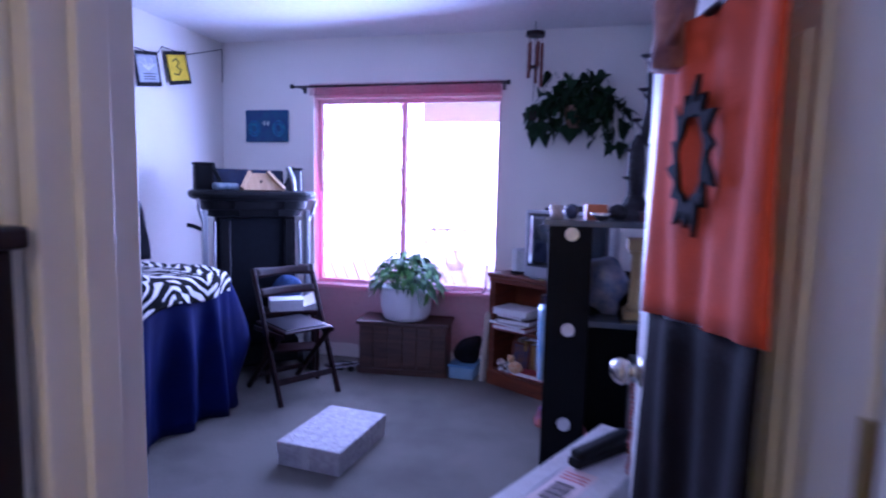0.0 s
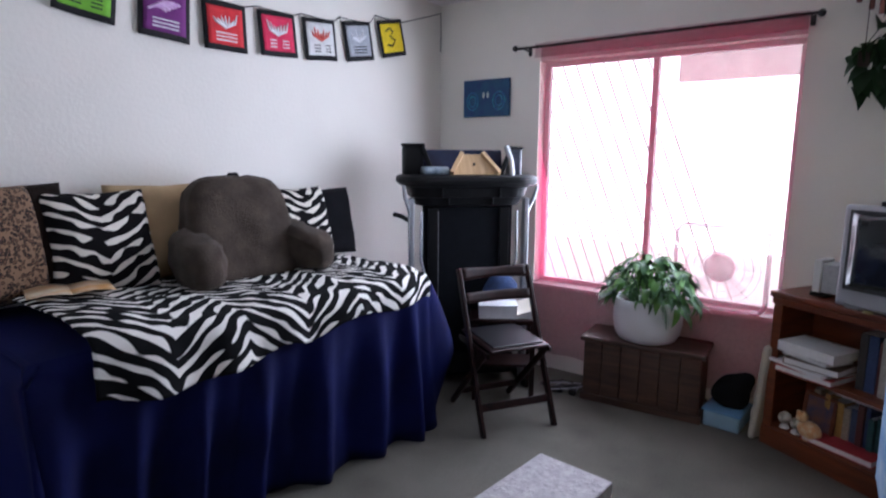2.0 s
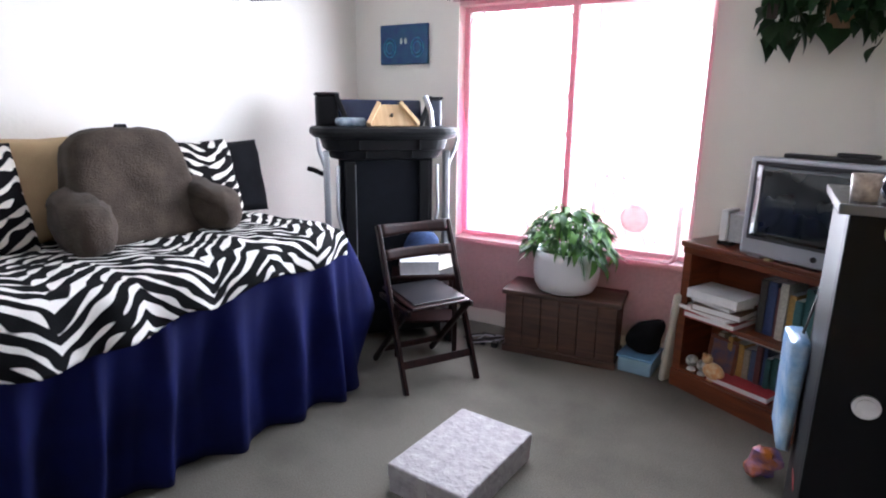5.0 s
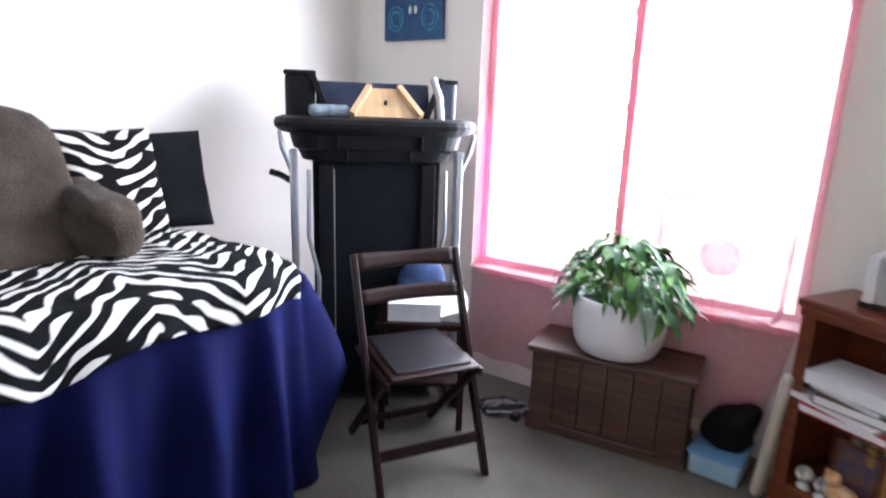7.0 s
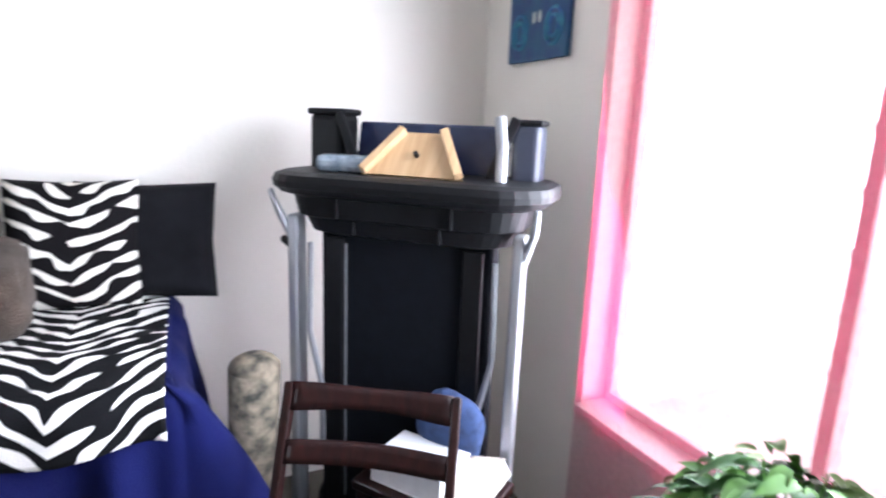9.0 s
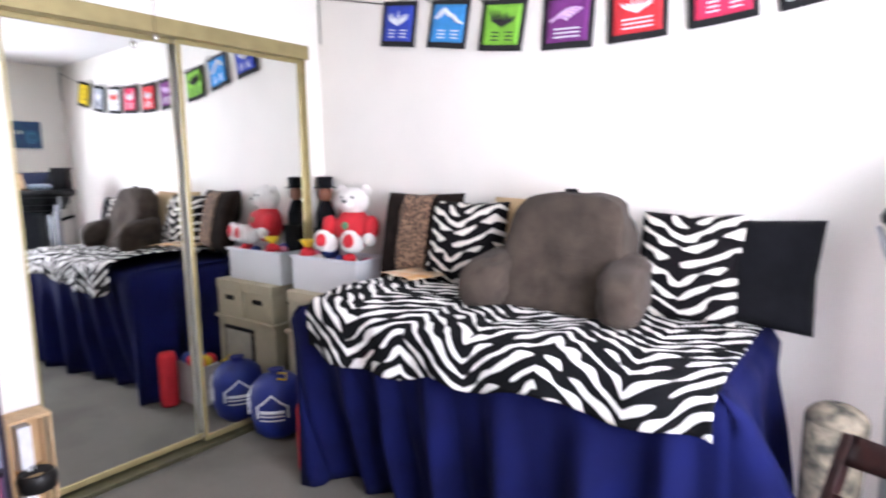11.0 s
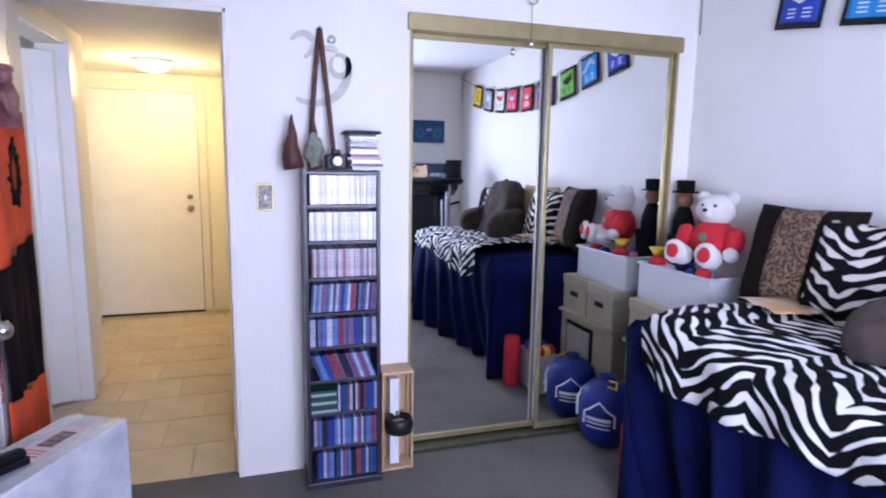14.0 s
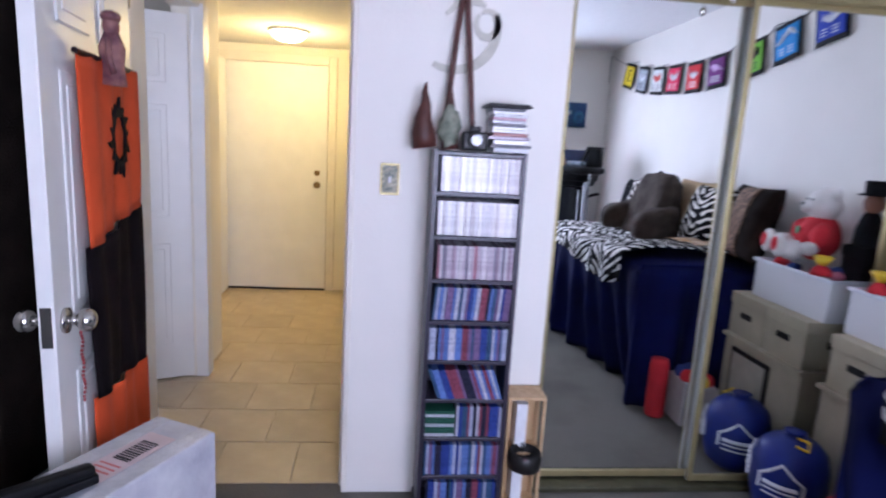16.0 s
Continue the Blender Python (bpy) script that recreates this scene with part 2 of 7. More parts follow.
def tube(bm, pts, r, seg=8, closed=False):
    pts = [Vector(p) for p in pts]
    rings = []
    up = Vector((0, 0, 1))
    for i, p in enumerate(pts):
        d = (pts[min(i + 1, len(pts) - 1)] - pts[max(i - 1, 0)]).normalized()
        if abs(d.dot(up)) > 0.95:
            up = Vector((1, 0, 0)) if abs(d.x) < 0.9 else Vector((0, 1, 0))
        s = d.cross(up).normalized()
        u = s.cross(d).normalized()
        up = u
        rad = r[i] if isinstance(r, (list, tuple)) else r
        rings.append([bm.verts.new(p + rad * (math.cos(2 * math.pi * k / seg) * s + math.sin(2 * math.pi * k / seg) * u)) for k in range(seg)])
    for a, b in zip(rings, rings[1:]):
        for k in range(seg):
            j = (k + 1) % seg
            bm.faces.new((a[k], a[j], b[j], b[k]))
    bm.faces.new(list(reversed(rings[0])))
    bm.faces.new(rings[-1])


def grid_surface(fn, nu, nv, uvfn=None, thick=0.0):
    """A sheet from fn(u, v) -> point with u, v in 0..1; uv in metres from uvfn."""
    bm = bmesh.new()
    uvl = bm.loops.layers.uv.new("UVMap")
    vs = [[bm.verts.new(fn(i / nu, j / nv)) for j in range(nv + 1)] for i in range(nu + 1)]
    for i in range(nu):
        for j in range(nv):
            f = bm.faces.new((vs[i][j], vs[i + 1][j], vs[i + 1][j + 1], vs[i][j + 1]))
            for l, (a, b) in zip(f.loops, ((i, j), (i + 1, j), (i + 1, j + 1), (i, j + 1))):
                l[uvl].uv = uvfn(a / nu, b / nv) if uvfn else (a / nu, b / nv)
    if thick:
        bmesh.ops.recalc_face_normals(bm, faces=bm.faces)
        bmesh.ops.solidify(bm, geom=bm.faces[:], thickness=thick)
    return bm


def structure(name, bm, material, label, category):
    ob = part(name, bm, material)
    return tagged(ob, label, category, kind="structure")


# ---------------------------------------------------------------- room shell
structure("floor", newbox(-0.10, W + 0.1, -0.06, D + 0.15, -0.12, 0.0), CARPET, "worn grey wall-to-wall bedroom carpet", "floor")
structure("ceiling", newbox(-0.1, W + 0.1, -0.12, D + 0.15, H, H + 0.1), CEIL, "white textured bedroom ceiling", "ceiling")
structure("wall_west", newbox(-0.12, 0.0, -0.9, D + 0.15, 0, H), WALL, "cream painted bedroom wall behind the daybed", "wall")
structure("wall_east", newbox(W, W + 0.12, 0.0, D + 0.15, 0, H), WALL, "cream painted bedroom wall beside the shelves", "wall")
WX0, WX1, WZ0, WZ1 = 0.79, 2.24, 0.57, 2.00
bm = bmesh.new()
box(bm, 0, WX0, D, D + 0.15, 0, H)
box(bm, WX1, W, D, D + 0.15, 0, H)
box(bm, WX0, WX1, D, D + 0.15, 0, WZ0)
box(bm, WX0, WX1, D, D + 0.15, WZ1, H)
structure("wall_north", bm, WALL, "cream painted wall with the bedroom window", "wall")
CX0, CX1, CZ = 0.115, 1.555, 2.06
bm = bmesh.new()
box(bm, 0, CX0, -0.12, 0, 0, H)
box(bm, CX1, DX0, -0.12, 0, 0, H)
box(bm, DX1, W + 0.12, -0.12, 0, 0, H)
box(bm, CX0, CX1, -0.12, 0, CZ, H)
box(bm, DX0, DX1, -0.12, 0, 2.06, H)
structure("wall_south", bm, WALL, "cream painted wall with closet and doorway", "wall")

# ---------------------------------------------------------------- closet with mirror doors
closet = thing("closet_mirror_doors", pose(0, 0, 0), "sliding mirrored closet doors in worn brass frames", "closet door", kind="structure")
part("top_track", newbox(CX0 - 0.02, CX1 + 0.02, -0.05, 0.022, 2.035, 2.11, 0.004), BRASS, closet)
# solid black bar drawn for the shade in the gap under the header
part("shadow_gap", newbox(CX0 + 0.004, CX1 - 0.004, -0.095, -0.048, 2.042, 2.058), ROD, closet)
part("bottom_track", newbox(CX0, CX1, -0.10, 0.012, 0.0, 0.022, 0.003), mat("tarnished_track", (0.085, 0.080, 0.045), 0.45, 0.6, vary=0.2, scale=20), closet)
part("side_track", newbox(CX0 - 0.008, CX0 + 0.004, -0.09, 0.004, 0.02, 2.04, 0.003), BRASS, closet)
part("side_track", newbox(CX1 - 0.004, CX1 + 0.008, -0.09, 0.004, 0.02, 2.04, 0.003), BRASS, closet)


def mirror_door(x0, x1, y):
    d = part("door", newbox(x0, x1, y - 0.012, y - 0.006, 0.03, 2.04), WHITE, closet)
    part("mirror", newbox(x0 + 0.014, x1 - 0.014, y - 0.006, y - 0.002, 0.06, 2.015), MIRROR, d)
    for a, b, c, e in ((x0, x0 + 0.016, 0.03, 2.04), (x1 - 0.020, x1, 0.03, 2.04)):
        part("stile", newbox(a, b, y - 0.012, y + 0.008, c, e, 0.004), BRASS, d)
    for c, e in ((0.03, 0.06), (2.015, 2.04)):
        part("rail", newbox(x0 + 0.016, x1 - 0.020, y - 0.012, y + 0.006, c, e, 0.003), BRASS, d)


mirror_door(0.81, CX1 - 0.004, -0.068)
mirror_door(CX0 + 0.004, 0.852, -0.030)
structure("closet_back", newbox(CX0 - 0.1, CX1 + 0.1, -0.72, -0.70, 0, H), WALL, "plain closet back wall", "wall")

# ---------------------------------------------------------------- window
win = thing("window_1", pose(0, 0, 0), "sliding window in a thin white frame", "window", kind="structure")
fy0, fy1 = D + 0.09, D + 0.13
part("window_frame", newbox(WX0, WX1, fy0, fy1, WZ0, WZ0 + 0.03, 0.004), FRAMEW, win)
part("window_frame", newbox(WX0, WX1, fy0, fy1, WZ1 - 0.03, WZ1, 0.004), FRAMEW, win)
part("window_frame", newbox(WX0, WX0 + 0.03, fy0, fy1, WZ0 + 0.03, WZ1 - 0.03, 0.004), FRAMEW, win)
part("window_frame", newbox(WX1 - 0.03, WX1, fy0, fy1, WZ0 + 0.03, WZ1 - 0.03, 0.004), FRAMEW, win)
part("mullion", newbox(1.475, 1.510, fy0 - 0.005, fy1 + 0.005, WZ0 + 0.03, WZ1 - 0.03, 0.004), FRAMEW, win)
for a, b in ((WX0 + 0.03, 1.475), (1.510, WX1 - 0.03)):
    g = part("pane", newbox(a, b, fy0 + 0.02, fy0 + 0.026, WZ0 + 0.03, WZ1 - 0.03), GLASS, win)
    g.visible_shadow = False
part("window_sill", newbox(WX0 - 0.0, WX1 + 0.0, D - 0.03, D + 0.09, WZ0 - 0.025, WZ0 + 0.003, 0.004), WHITE, win)

# ---------------------------------------------------------------- hall
HX1 = 3.72
bm = bmesh.new()
box(bm, DX0 - 0.1, DX0 + 0.02, -3.35, -1.36, 0, H)
box(bm, CX1 + 0.1, DX0 - 0.1, -1.48, -1.36, 0, H)
structure("wall_hall_west", bm, HALLP, "cream hallway wall under warm light", "wall")
bm = bmesh.new()
box(bm, DX1 + 0.13, DX1 + 0.25, -0.42, -0.12, 0, H)
box(bm, DX1 + 0.13, DX1 + 0.25, -0.42 - 0.74, -0.42, 2.06, H)
box(bm, DX1 + 0.13, DX1 + 0.25, -1.6, -1.16, 0, H)
box(bm, DX1 + 0.25, HX1 + 0.12, -1.6, -1.5, 0, H)
box(bm, HX1, HX1 + 0.12, -3.35, -1.6, 0, H)
structure("wall_hall_east", bm, HALLP, "cream hallway wall with a side doorway", "wall")
structure("wall_hall_south", newbox(DX0, HX1, -3.35, -3.23, 0, H), HALLP, "cream end wall of the hallway", "wall")
structure("ceiling_hall", newbox(CX1 + 0.1, 5.2, -3.4, -0.12, 2.19, H + 0.1), CEIL, "white textured hallway ceiling", "ceiling")
# shell walls added round the side room so no sun leaks into the hall
structure("wall_side_room", newbox(5.08, 5.2, -1.6, 0.0, 0, H), HALLP, "plain wall added round the side room to block the sun", "wall")
structure("wall_side_room_north", newbox(W + 0.12, 5.2, -0.12, 0.0, 0, H), HALLP, "plain wall added round the side room to block the sun", "wall")
structure("wall_side_room_south", newbox(HX1 + 0.12, 5.2, -1.6, -1.5, 0, H), HALLP, "plain wall added round the side room to block the sun", "wall")
structure("floor_hall", newbox(CX1 + 0.1, 5.2, -3.4, -0.06, -0.12, -0.006), GROUT, "hallway floor of square beige tiles", "floor")

structure("closet_ceiling", newbox(-0.12, CX1 + 0.1, -0.72, -0.12, H, H + 0.1), CEIL, "plain closet ceiling", "ceiling")
structure("wall_closet_side", newbox(CX1 + 0.1, CX1 + 0.16, -1.36, -0.12, 0, H), HALLP, "plain cream wall beside the closet", "wall")

# ---------------------------------------------------------------- outdoors
structure("ground", newbox(-60, 60, D + 0.15, 90, -0.30, -0.14), mat("pale_concrete", (0.66, 0.63, 0.58), 0.9, vary=0.15, scale=2, bump=0.2), "pale sunlit concrete patio ground", "ground")
patio = thing("patio_cover", pose(0, 0, 0), "wooden patio cover with beam and posts outside", "patio cover", kind="structure")
PATIOW = mat("painted_patio_wood", (0.80, 0.74, 0.70), 0.6, vary=0.08)
part("beam", newbox(0.98, 5.5, D + 2.4, D + 2.5, 2.10, 2.62, 0.005), PATIOW, patio)
for px_ in (3.4,):
    part("post", newbox(px_, px_ + 0.1, D + 2.4, D + 2.5, -0.14, 2.13, 0.005), PATIOW, patio)
lattice = thing("patio_lattice", pose(0, D + 2.42, 0), "white painted lattice of slanting battens under the patio cover", "lattice", kind="structure")
part("top_rail", newbox(-2.2, 0.98, 0.0, 0.04, 2.52, 2.60, 0.004), PATIOW, lattice)
for k in range(24):
    x = -2.85 + 0.15 * k
    bm = bmesh.new()
    box(bm, 0.0, 0.020, 0.0, 0.018, 0.0, 2.75, 0.003, m=pose(x, 0.01, 2.56, 0, 180 - 22, 0))
    part("batten", bm, PATIOW, lattice)
# plain wall that emits white, standing in for daylight brightness outdoors
backdrop = structure("backdrop", newbox(-14, 18, D + 7.0, D + 7.1, -0.14, 7.0), glow("glowing_distance", (1.0, 0.98, 0.97), 8.0), "glowing white backdrop standing in for the bright distance beyond the patio", "backdrop")

# ---------------------------------------------------------------- doorway, hall
trim = mat("door_trim_paint", (0.76, 0.72, 0.63), 0.45, vary=0.04)
jam = thing("door_frame", pose(0, 0, 0), "cream painted door frame of the bedroom doorway", "door frame", kind="structure")
part("jamb", newbox(DX0 - 0.004, DX0 + 0.018, -0.125, 0.004, 0, 2.06, 0.003), trim, jam)
part("jamb", newbox(DX1 - 0.018, DX1 + 0.004, -0.125, 0.004, 0, 2.06, 0.003), trim, jam)
part("stop", newbox(DX0 + 0.018, DX0 + 0.030, -0.085, -0.045, 0, 2.04, 0.002), trim, jam)
part("head", newbox(DX0, DX1, -0.125, 0.004, 2.04, 2.064, 0.003), trim, jam)
part("casing", newbox(DX0 - 0.065, DX0 - 0.004, -0.138, -0.12, 0, 2.11, 0.005), trim, jam)
part("casing", newbox(DX1 + 0.004, DX1 + 0.065, -0.138, -0.12, 0, 2.11, 0.005), trim, jam)
part("casing", newbox(DX0 - 0.065, DX1 + 0.065, -0.138, -0.12, 2.064, 2.13, 0.005), trim, jam)

HH = 2.19


def six_panel(bm, w, h, t, both=True):
    """A door leaf along +x from the origin with raised panels on its faces."""
    box(bm, 0, w, -t / 2, t / 2, 0.012, h, 0.003)
    cols = ((0.11, w / 2 - 0.045), (w / 2 + 0.045, w - 0.11))
    rows = ((0.22, 0.80), (0.95, 1.55), (1.66, h - 0.11))
    for a, b in cols:
        for c, d in rows:
            for s in (-1, 1):
                y = s * t / 2
                for k, (i, e) in enumerate(((0.0, 0.006), (0.03, 0.009))):
                    box(bm, a + i, b - i, min(y, y + s * e), max(y, y + s * e), c + i, d - i, 0.004, seg=1)


ang = math.degrees(math.atan2(0.78, -0.126))
door = thing("door_1", pose(DX1 - 0.004, 0.022, 0, 0, 0, ang), "white six-panel bedroom door standing wide open", "door", kind="structure")
bm = bmesh.new()
six_panel(bm, 0.785, 2.035, 0.036)
part("leaf", bm, WHITE, door)
KNOB = mat("worn_nickel_knob", (0.55, 0.52, 0.48), 0.22, 0.95, vary=0.08, scale=20)
for s in (-1, 1):
    bm = bmesh.new()
    cyl(bm, (0.725, s * 0.018, 0.95), (0.725, s * 0.026, 0.95), 0.032, seg=20)
    cyl(bm, (0.725, s * 0.026, 0.95), (0.725, s * 0.05, 0.95), 0.013, seg=14)
    ball(bm, (0.725, s * 0.066, 0.95), 0.029, (1, 0.85, 1), u=16, v=10)
    part("door_knob", bm, KNOB, door, smooth=True)
part("latch_plate", newbox(0.784, 0.788, -0.012, 0.012, 0.90, 1.0, 0.001), KNOB, door)
for z in (0.25, 1.05, 1.82):
    part("hinge", newbox(-0.006, 0.004, -0.024, 0.022, z, z + 0.09, 0.001), BRASS, door)

dm = pose(DX1 - 0.004, 0.022, 0, 0, 0, ang)
# hanging cloth banner on the leaf face that looks into the doorway
ORANGE = mat("orange_cloth", (0.60, 0.070, 0.008), 0.9, vary=0.12, scale=9, bump=0.2, bscale=240)
BLACKDYE = mat("black_dyed_cloth", (0.007, 0.004, 0.005), 0.9, spec=0.12, vary=0.4, scale=12, bump=0.2, bscale=240)
banner = thing("cloth_banner", dm, "orange and black hand-dyed cloth banner hanging on the door", "banner")
BX0, BX1, BZT = 0.11, 0.625, 1.60


def banner_piece(z0, z1, tilt0, tilt1, material, name, amp=0.008, off=0.056):
    def f(u, v):
        x = BX0 + (BX1 - BX0) * u
        zb, zt = z0 + tilt0 * (u - 0.5), z1 + tilt1 * (u - 0.5)
        return (x, off + amp * math.sin(9 * u + 2.2 * v) + 0.006 * math.sin(23 * u), zb + (zt - zb) * v)
    return part(name, grid_surface(f, 26, 12, thick=0.002), material, banner, smooth=True)


upper = banner_piece(1.14, BZT, -0.06, 0.0, ORANGE, "upper_cloth")
banner_piece(0.66, 1.14, 0.07, -0.06, BLACKDYE, "middle_cloth")
banner_piece(0.22, 0.66, 0.0, 0.07, ORANGE, "lower_cloth")
bm = bmesh.new()
cyl(bm, (BX0 - 0.02, 0.05, BZT), (BX1 + 0.03, 0.05, BZT), 0.008, seg=10)
part("rod", bm, DARKWOOD, banner)
bm = bmesh.new()
sx, sz = (BX0 + BX1) / 2 - 0.0, 1.39
NR = 84
rings = []
for y in (0.062, 0.070):
    inner, outer = [], []
    for i in range(NR):
        a = 2 * math.pi * i / NR
        k = (i % 6) / 6
        spike = 0.027 * max(0, 1 - abs(k - 0.5) * 2.6) * (1.35 if (i // 6) % 2 else 0.8)
        r0, r1 = 0.056 + 0.003 * math.sin(7 * a), 0.069 + spike
        sw = a + 0.25 * spike / 0.027 * 0.4
        inner.append(bm.verts.new((sx + r0 * math.cos(a), y, sz + 1.15 * r0 * math.sin(a))))
        outer.append(bm.verts.new((sx + r1 * math.cos(sw), y, sz + 1.15 * r1 * math.sin(sw))))
    rings.append((inner, outer))
for i in range(NR):
    j = (i + 1) % NR
    (i0, o0), (i1, o1) = rings
    bm.faces.new((i0[i], i0[j], o0[j], o0[i]))
    bm.faces.new((i1[i], o1[i], o1[j], i1[j]))
    bm.faces.new((o0[i], o0[j], o1[j], o1[i]))
    bm.faces.new((i0[i], i1[i], i1[j], i0[j]))
part("sun_motif", bm, BLACKDYE, upper, "black sun printed on the cloth")

# small hanging figure above the banner: one plain shape
bm = bmesh.new()
ball(bm, (0.45, 0.078, 1.69), 0.026, (1, 0.8, 1.1))
lathe(bm, [(0.018, 0.14), (0.034, 0.10), (0.030, 0.05), (0.036, 0.0)], 12, (0.45, 0.078, 1.535))
for s in (-1, 1):
    tube(bm, [(0.45 + s * 0.03, 0.078, 1.655), (0.45 + s * 0.05, 0.083, 1.60), (0.45 + s * 0.035, 0.09, 1.565)], 0.008, 6)
ball(bm, (0.45, 0.078, 1.715), 0.028, (1.1, 0.9, 0.6))
fig = part("hanging_doll", bm, mat("painted_doll", (0.34, 0.16, 0.13), 0.6, second=(0.10, 0.03, 0.05), scale=22), smooth=True)
fig.matrix_world = dm
tagged(fig, "small painted hanging doll above the banner", "doll")
# beads on the knob
beads = thing("bead_string", dm, "thin string of red beads hanging from the knob", "beads")
bm = bmesh.new()
ball(bm, (0, 0, 0), 0.0045, u=6, v=5)
bead_mesh = mesh_of("bead", bm, mat("red_beads", (0.25, 0.03, 0.03), 0.3, vary=0.3), True)
for i in range(22):
    ob = new("bead", bead_mesh)
    ob.parent = beads
    ob.matrix_basis = pose(0.70 + 0.006 * math.sin(i), 0.045, 0.93 - 0.0095 * i)

# dark coat shape on a wall hook, added to darken the gap behind the open door
coat = thing("dark_coat_filler", pose(0, 0, 0), "added dark brown-black coat shape darkening the gap behind the door", "coat")
COATM = mat("dark_brown_wool", (0.012, 0.008, 0.006), 0.95, spec=0.1, vary=0.3, scale=12, bump=0.4, bscale=180)


def coat_fn(u, v):
    a = 2 * math.pi * u
    k = min(1, v / 0.09) ** 0.6
    wide = 0.20 * k + 0.05 * v + 0.012 * math.sin(9 * a + 3 * v) * v
    deep = 0.045 * k + 0.006 * math.sin(7 * a) * v
    return (3.238 + deep * math.cos(a), 0.42 + wide * math.sin(a), 1.86 - 1.45 * v - 0.07 * abs(math.sin(a)) * (1 - v))


part("coat_body", grid_surface(coat_fn, 48, 24), COATM, coat, smooth=True)
for s in (-1, 1):
    bm = bmesh.new()
    tube(bm, [(3.238, 0.42 + s * 0.19, 1.76), (3.235, 0.42 + s * 0.245, 1.50), (3.235, 0.42 + s * 0.25, 1.15)], 0.044, 12)
    part("sleeve", bm, COATM, coat, smooth=True)
bm = bmesh.new()
tube(bm, [(3.30, 0.42, 1.90), (3.25, 0.42, 1.885), (3.235, 0.42, 1.90), (3.235, 0.42, 1.92)], 0.006, 8)
part("wall_hook", bm, ROD, coat)

BLK_ = wood("black_stained_wood", (0.008, 0.006, 0.006), (0.004, 0.003, 0.003), 0.4)
# hall end door
hd = thing("door_2", pose(2.76, -3.215, 0), "plain cream hallway door with brass deadbolt", "door", kind="structure")
part("leaf", newbox(0, 0.93, -0.02, 0.02, 0.02, 2.035, 0.003), WHITE, hd)
for z, r in ((0.99, 0.03), (1.10, 0.024)):
    bm = bmesh.new()
    cyl(bm, (0.085, 0.02, z), (0.085, 0.034, z), r, seg=18)
    if r > 0.027:
        cyl(bm, (0.085, 0.034, z), (0.085, 0.055, z), 0.011, seg=12)
        ball(bm, (0.085, 0.068, z), 0.026)
    part("knob" if r > 0.027 else "deadbolt", bm, mat("dark_brass", (0.28, 0.19, 0.08), 0.3, 0.9, vary=0.1), hd, smooth=True)
for z in (0.3, 1.05, 1.82):
    part("hinge", newbox(0.925, 0.94, 0.018, 0.026, z, z + 0.09, 0.002), BRASS, hd)
for a, b, c, d in ((-0.075, -0.004, 0, 2.12), (0.934, 1.005, 0, 2.12), (-0.004, 0.934, 2.04, 2.12)):
    part("casing", newbox(a, b, -0.015, 0.012, c, d, 0.004), trim, hd)
# black strip drawn as the shadow line below the leaf
part("threshold_shadow_strip", newbox(0.0, 0.93, -0.02, 0.014, 0.0, 0.018), ROD, hd)

sd = thing("door_3", pose(3.30, -1.165, 0, 0, 0, 22), "white six-panel side door standing open", "door", kind="structure")
bm = bmesh.new()
six_panel(bm, 0.70, 2.02, 0.035)
part("leaf", bm, WHITE, sd)
cd_ = thing("door_frame_side", pose(0, 0, 0), "white painted casing of the side doorway", "door frame", kind="structure")
part("casing", newbox(3.215, 3.285, -1.25, -1.155, 0, 2.08, 0.004), WHITE, cd_)
part("casing", newbox(3.235, 3.26, -0.43, -0.36, 0, 2.08, 0.004), WHITE, cd_)
part("casing", newbox(3.235, 3.26, -1.25, -0.36, 2.06, 2.13, 0.004), WHITE, cd_)
cl = thing("door_4", pose(HX1 - 0.002, -2.70, 0, 0, 0, -90), "narrow cream hall cupboard door with brass knob", "door", kind="structure")
part("leaf", newbox(0, 0.42, -0.10, -0.02, 0.02, 2.03, 0.003), WHITE, cl)
bm = bmesh.new()
ball(bm, (0.04, -0.125, 1.1), 0.02)
part("knob", bm, mat("brass_knob", (0.28, 0.19, 0.08), 0.3, 0.9, vary=0.1), cl, smooth=True)

hc = thing("hall_cabinet", pose(1.93, -0.40, 0), "tall black wooden cabinet in the hall beside the doorway", "cabinet")
part("cabinet_body", newbox(0, 0.425, 0, 0.252, 0, 1.275, 0.004), BLK_, hc)
part("top", newbox(-0.008, 0.438, -0.012, 0.258, 1.275, 1.296, 0.004), BLK_, hc)
for k in range(2):
    d_ = part("door", newbox(0.012 + 0.203 * k, 0.210 + 0.203 * k, -0.016, 0.0, 0.05, 1.26, 0.004), BLK_, hc)
    bm = bmesh.new()
    ball(bm, (0.185 + 0.055 * k, -0.026, 0.72), 0.012, u=10, v=8)
    part("knob", bm, KNOB, d_, smooth=True)
hl = thing("ceiling_light", pose(2.98, -2.42, HH), "round frosted glass hallway ceiling light, lit", "ceiling light")
bm = bmesh.new()
lathe(bm, [(0.15, 0.0), (0.155, -0.012), (0.14, -0.02)], 28)
part("base", bm, WHITE, hl, smooth=True)
bm = bmesh.new()
lathe(bm, [(0.135, -0.02), (0.12, -0.05), (0.08, -0.075), (0.03, -0.086), (0.0, -0.088)], 28)
dome = part("glass_dome", bm, glow("lit_frosted_glass", (1.0, 0.90, 0.55), 9.0), hl, smooth=True)

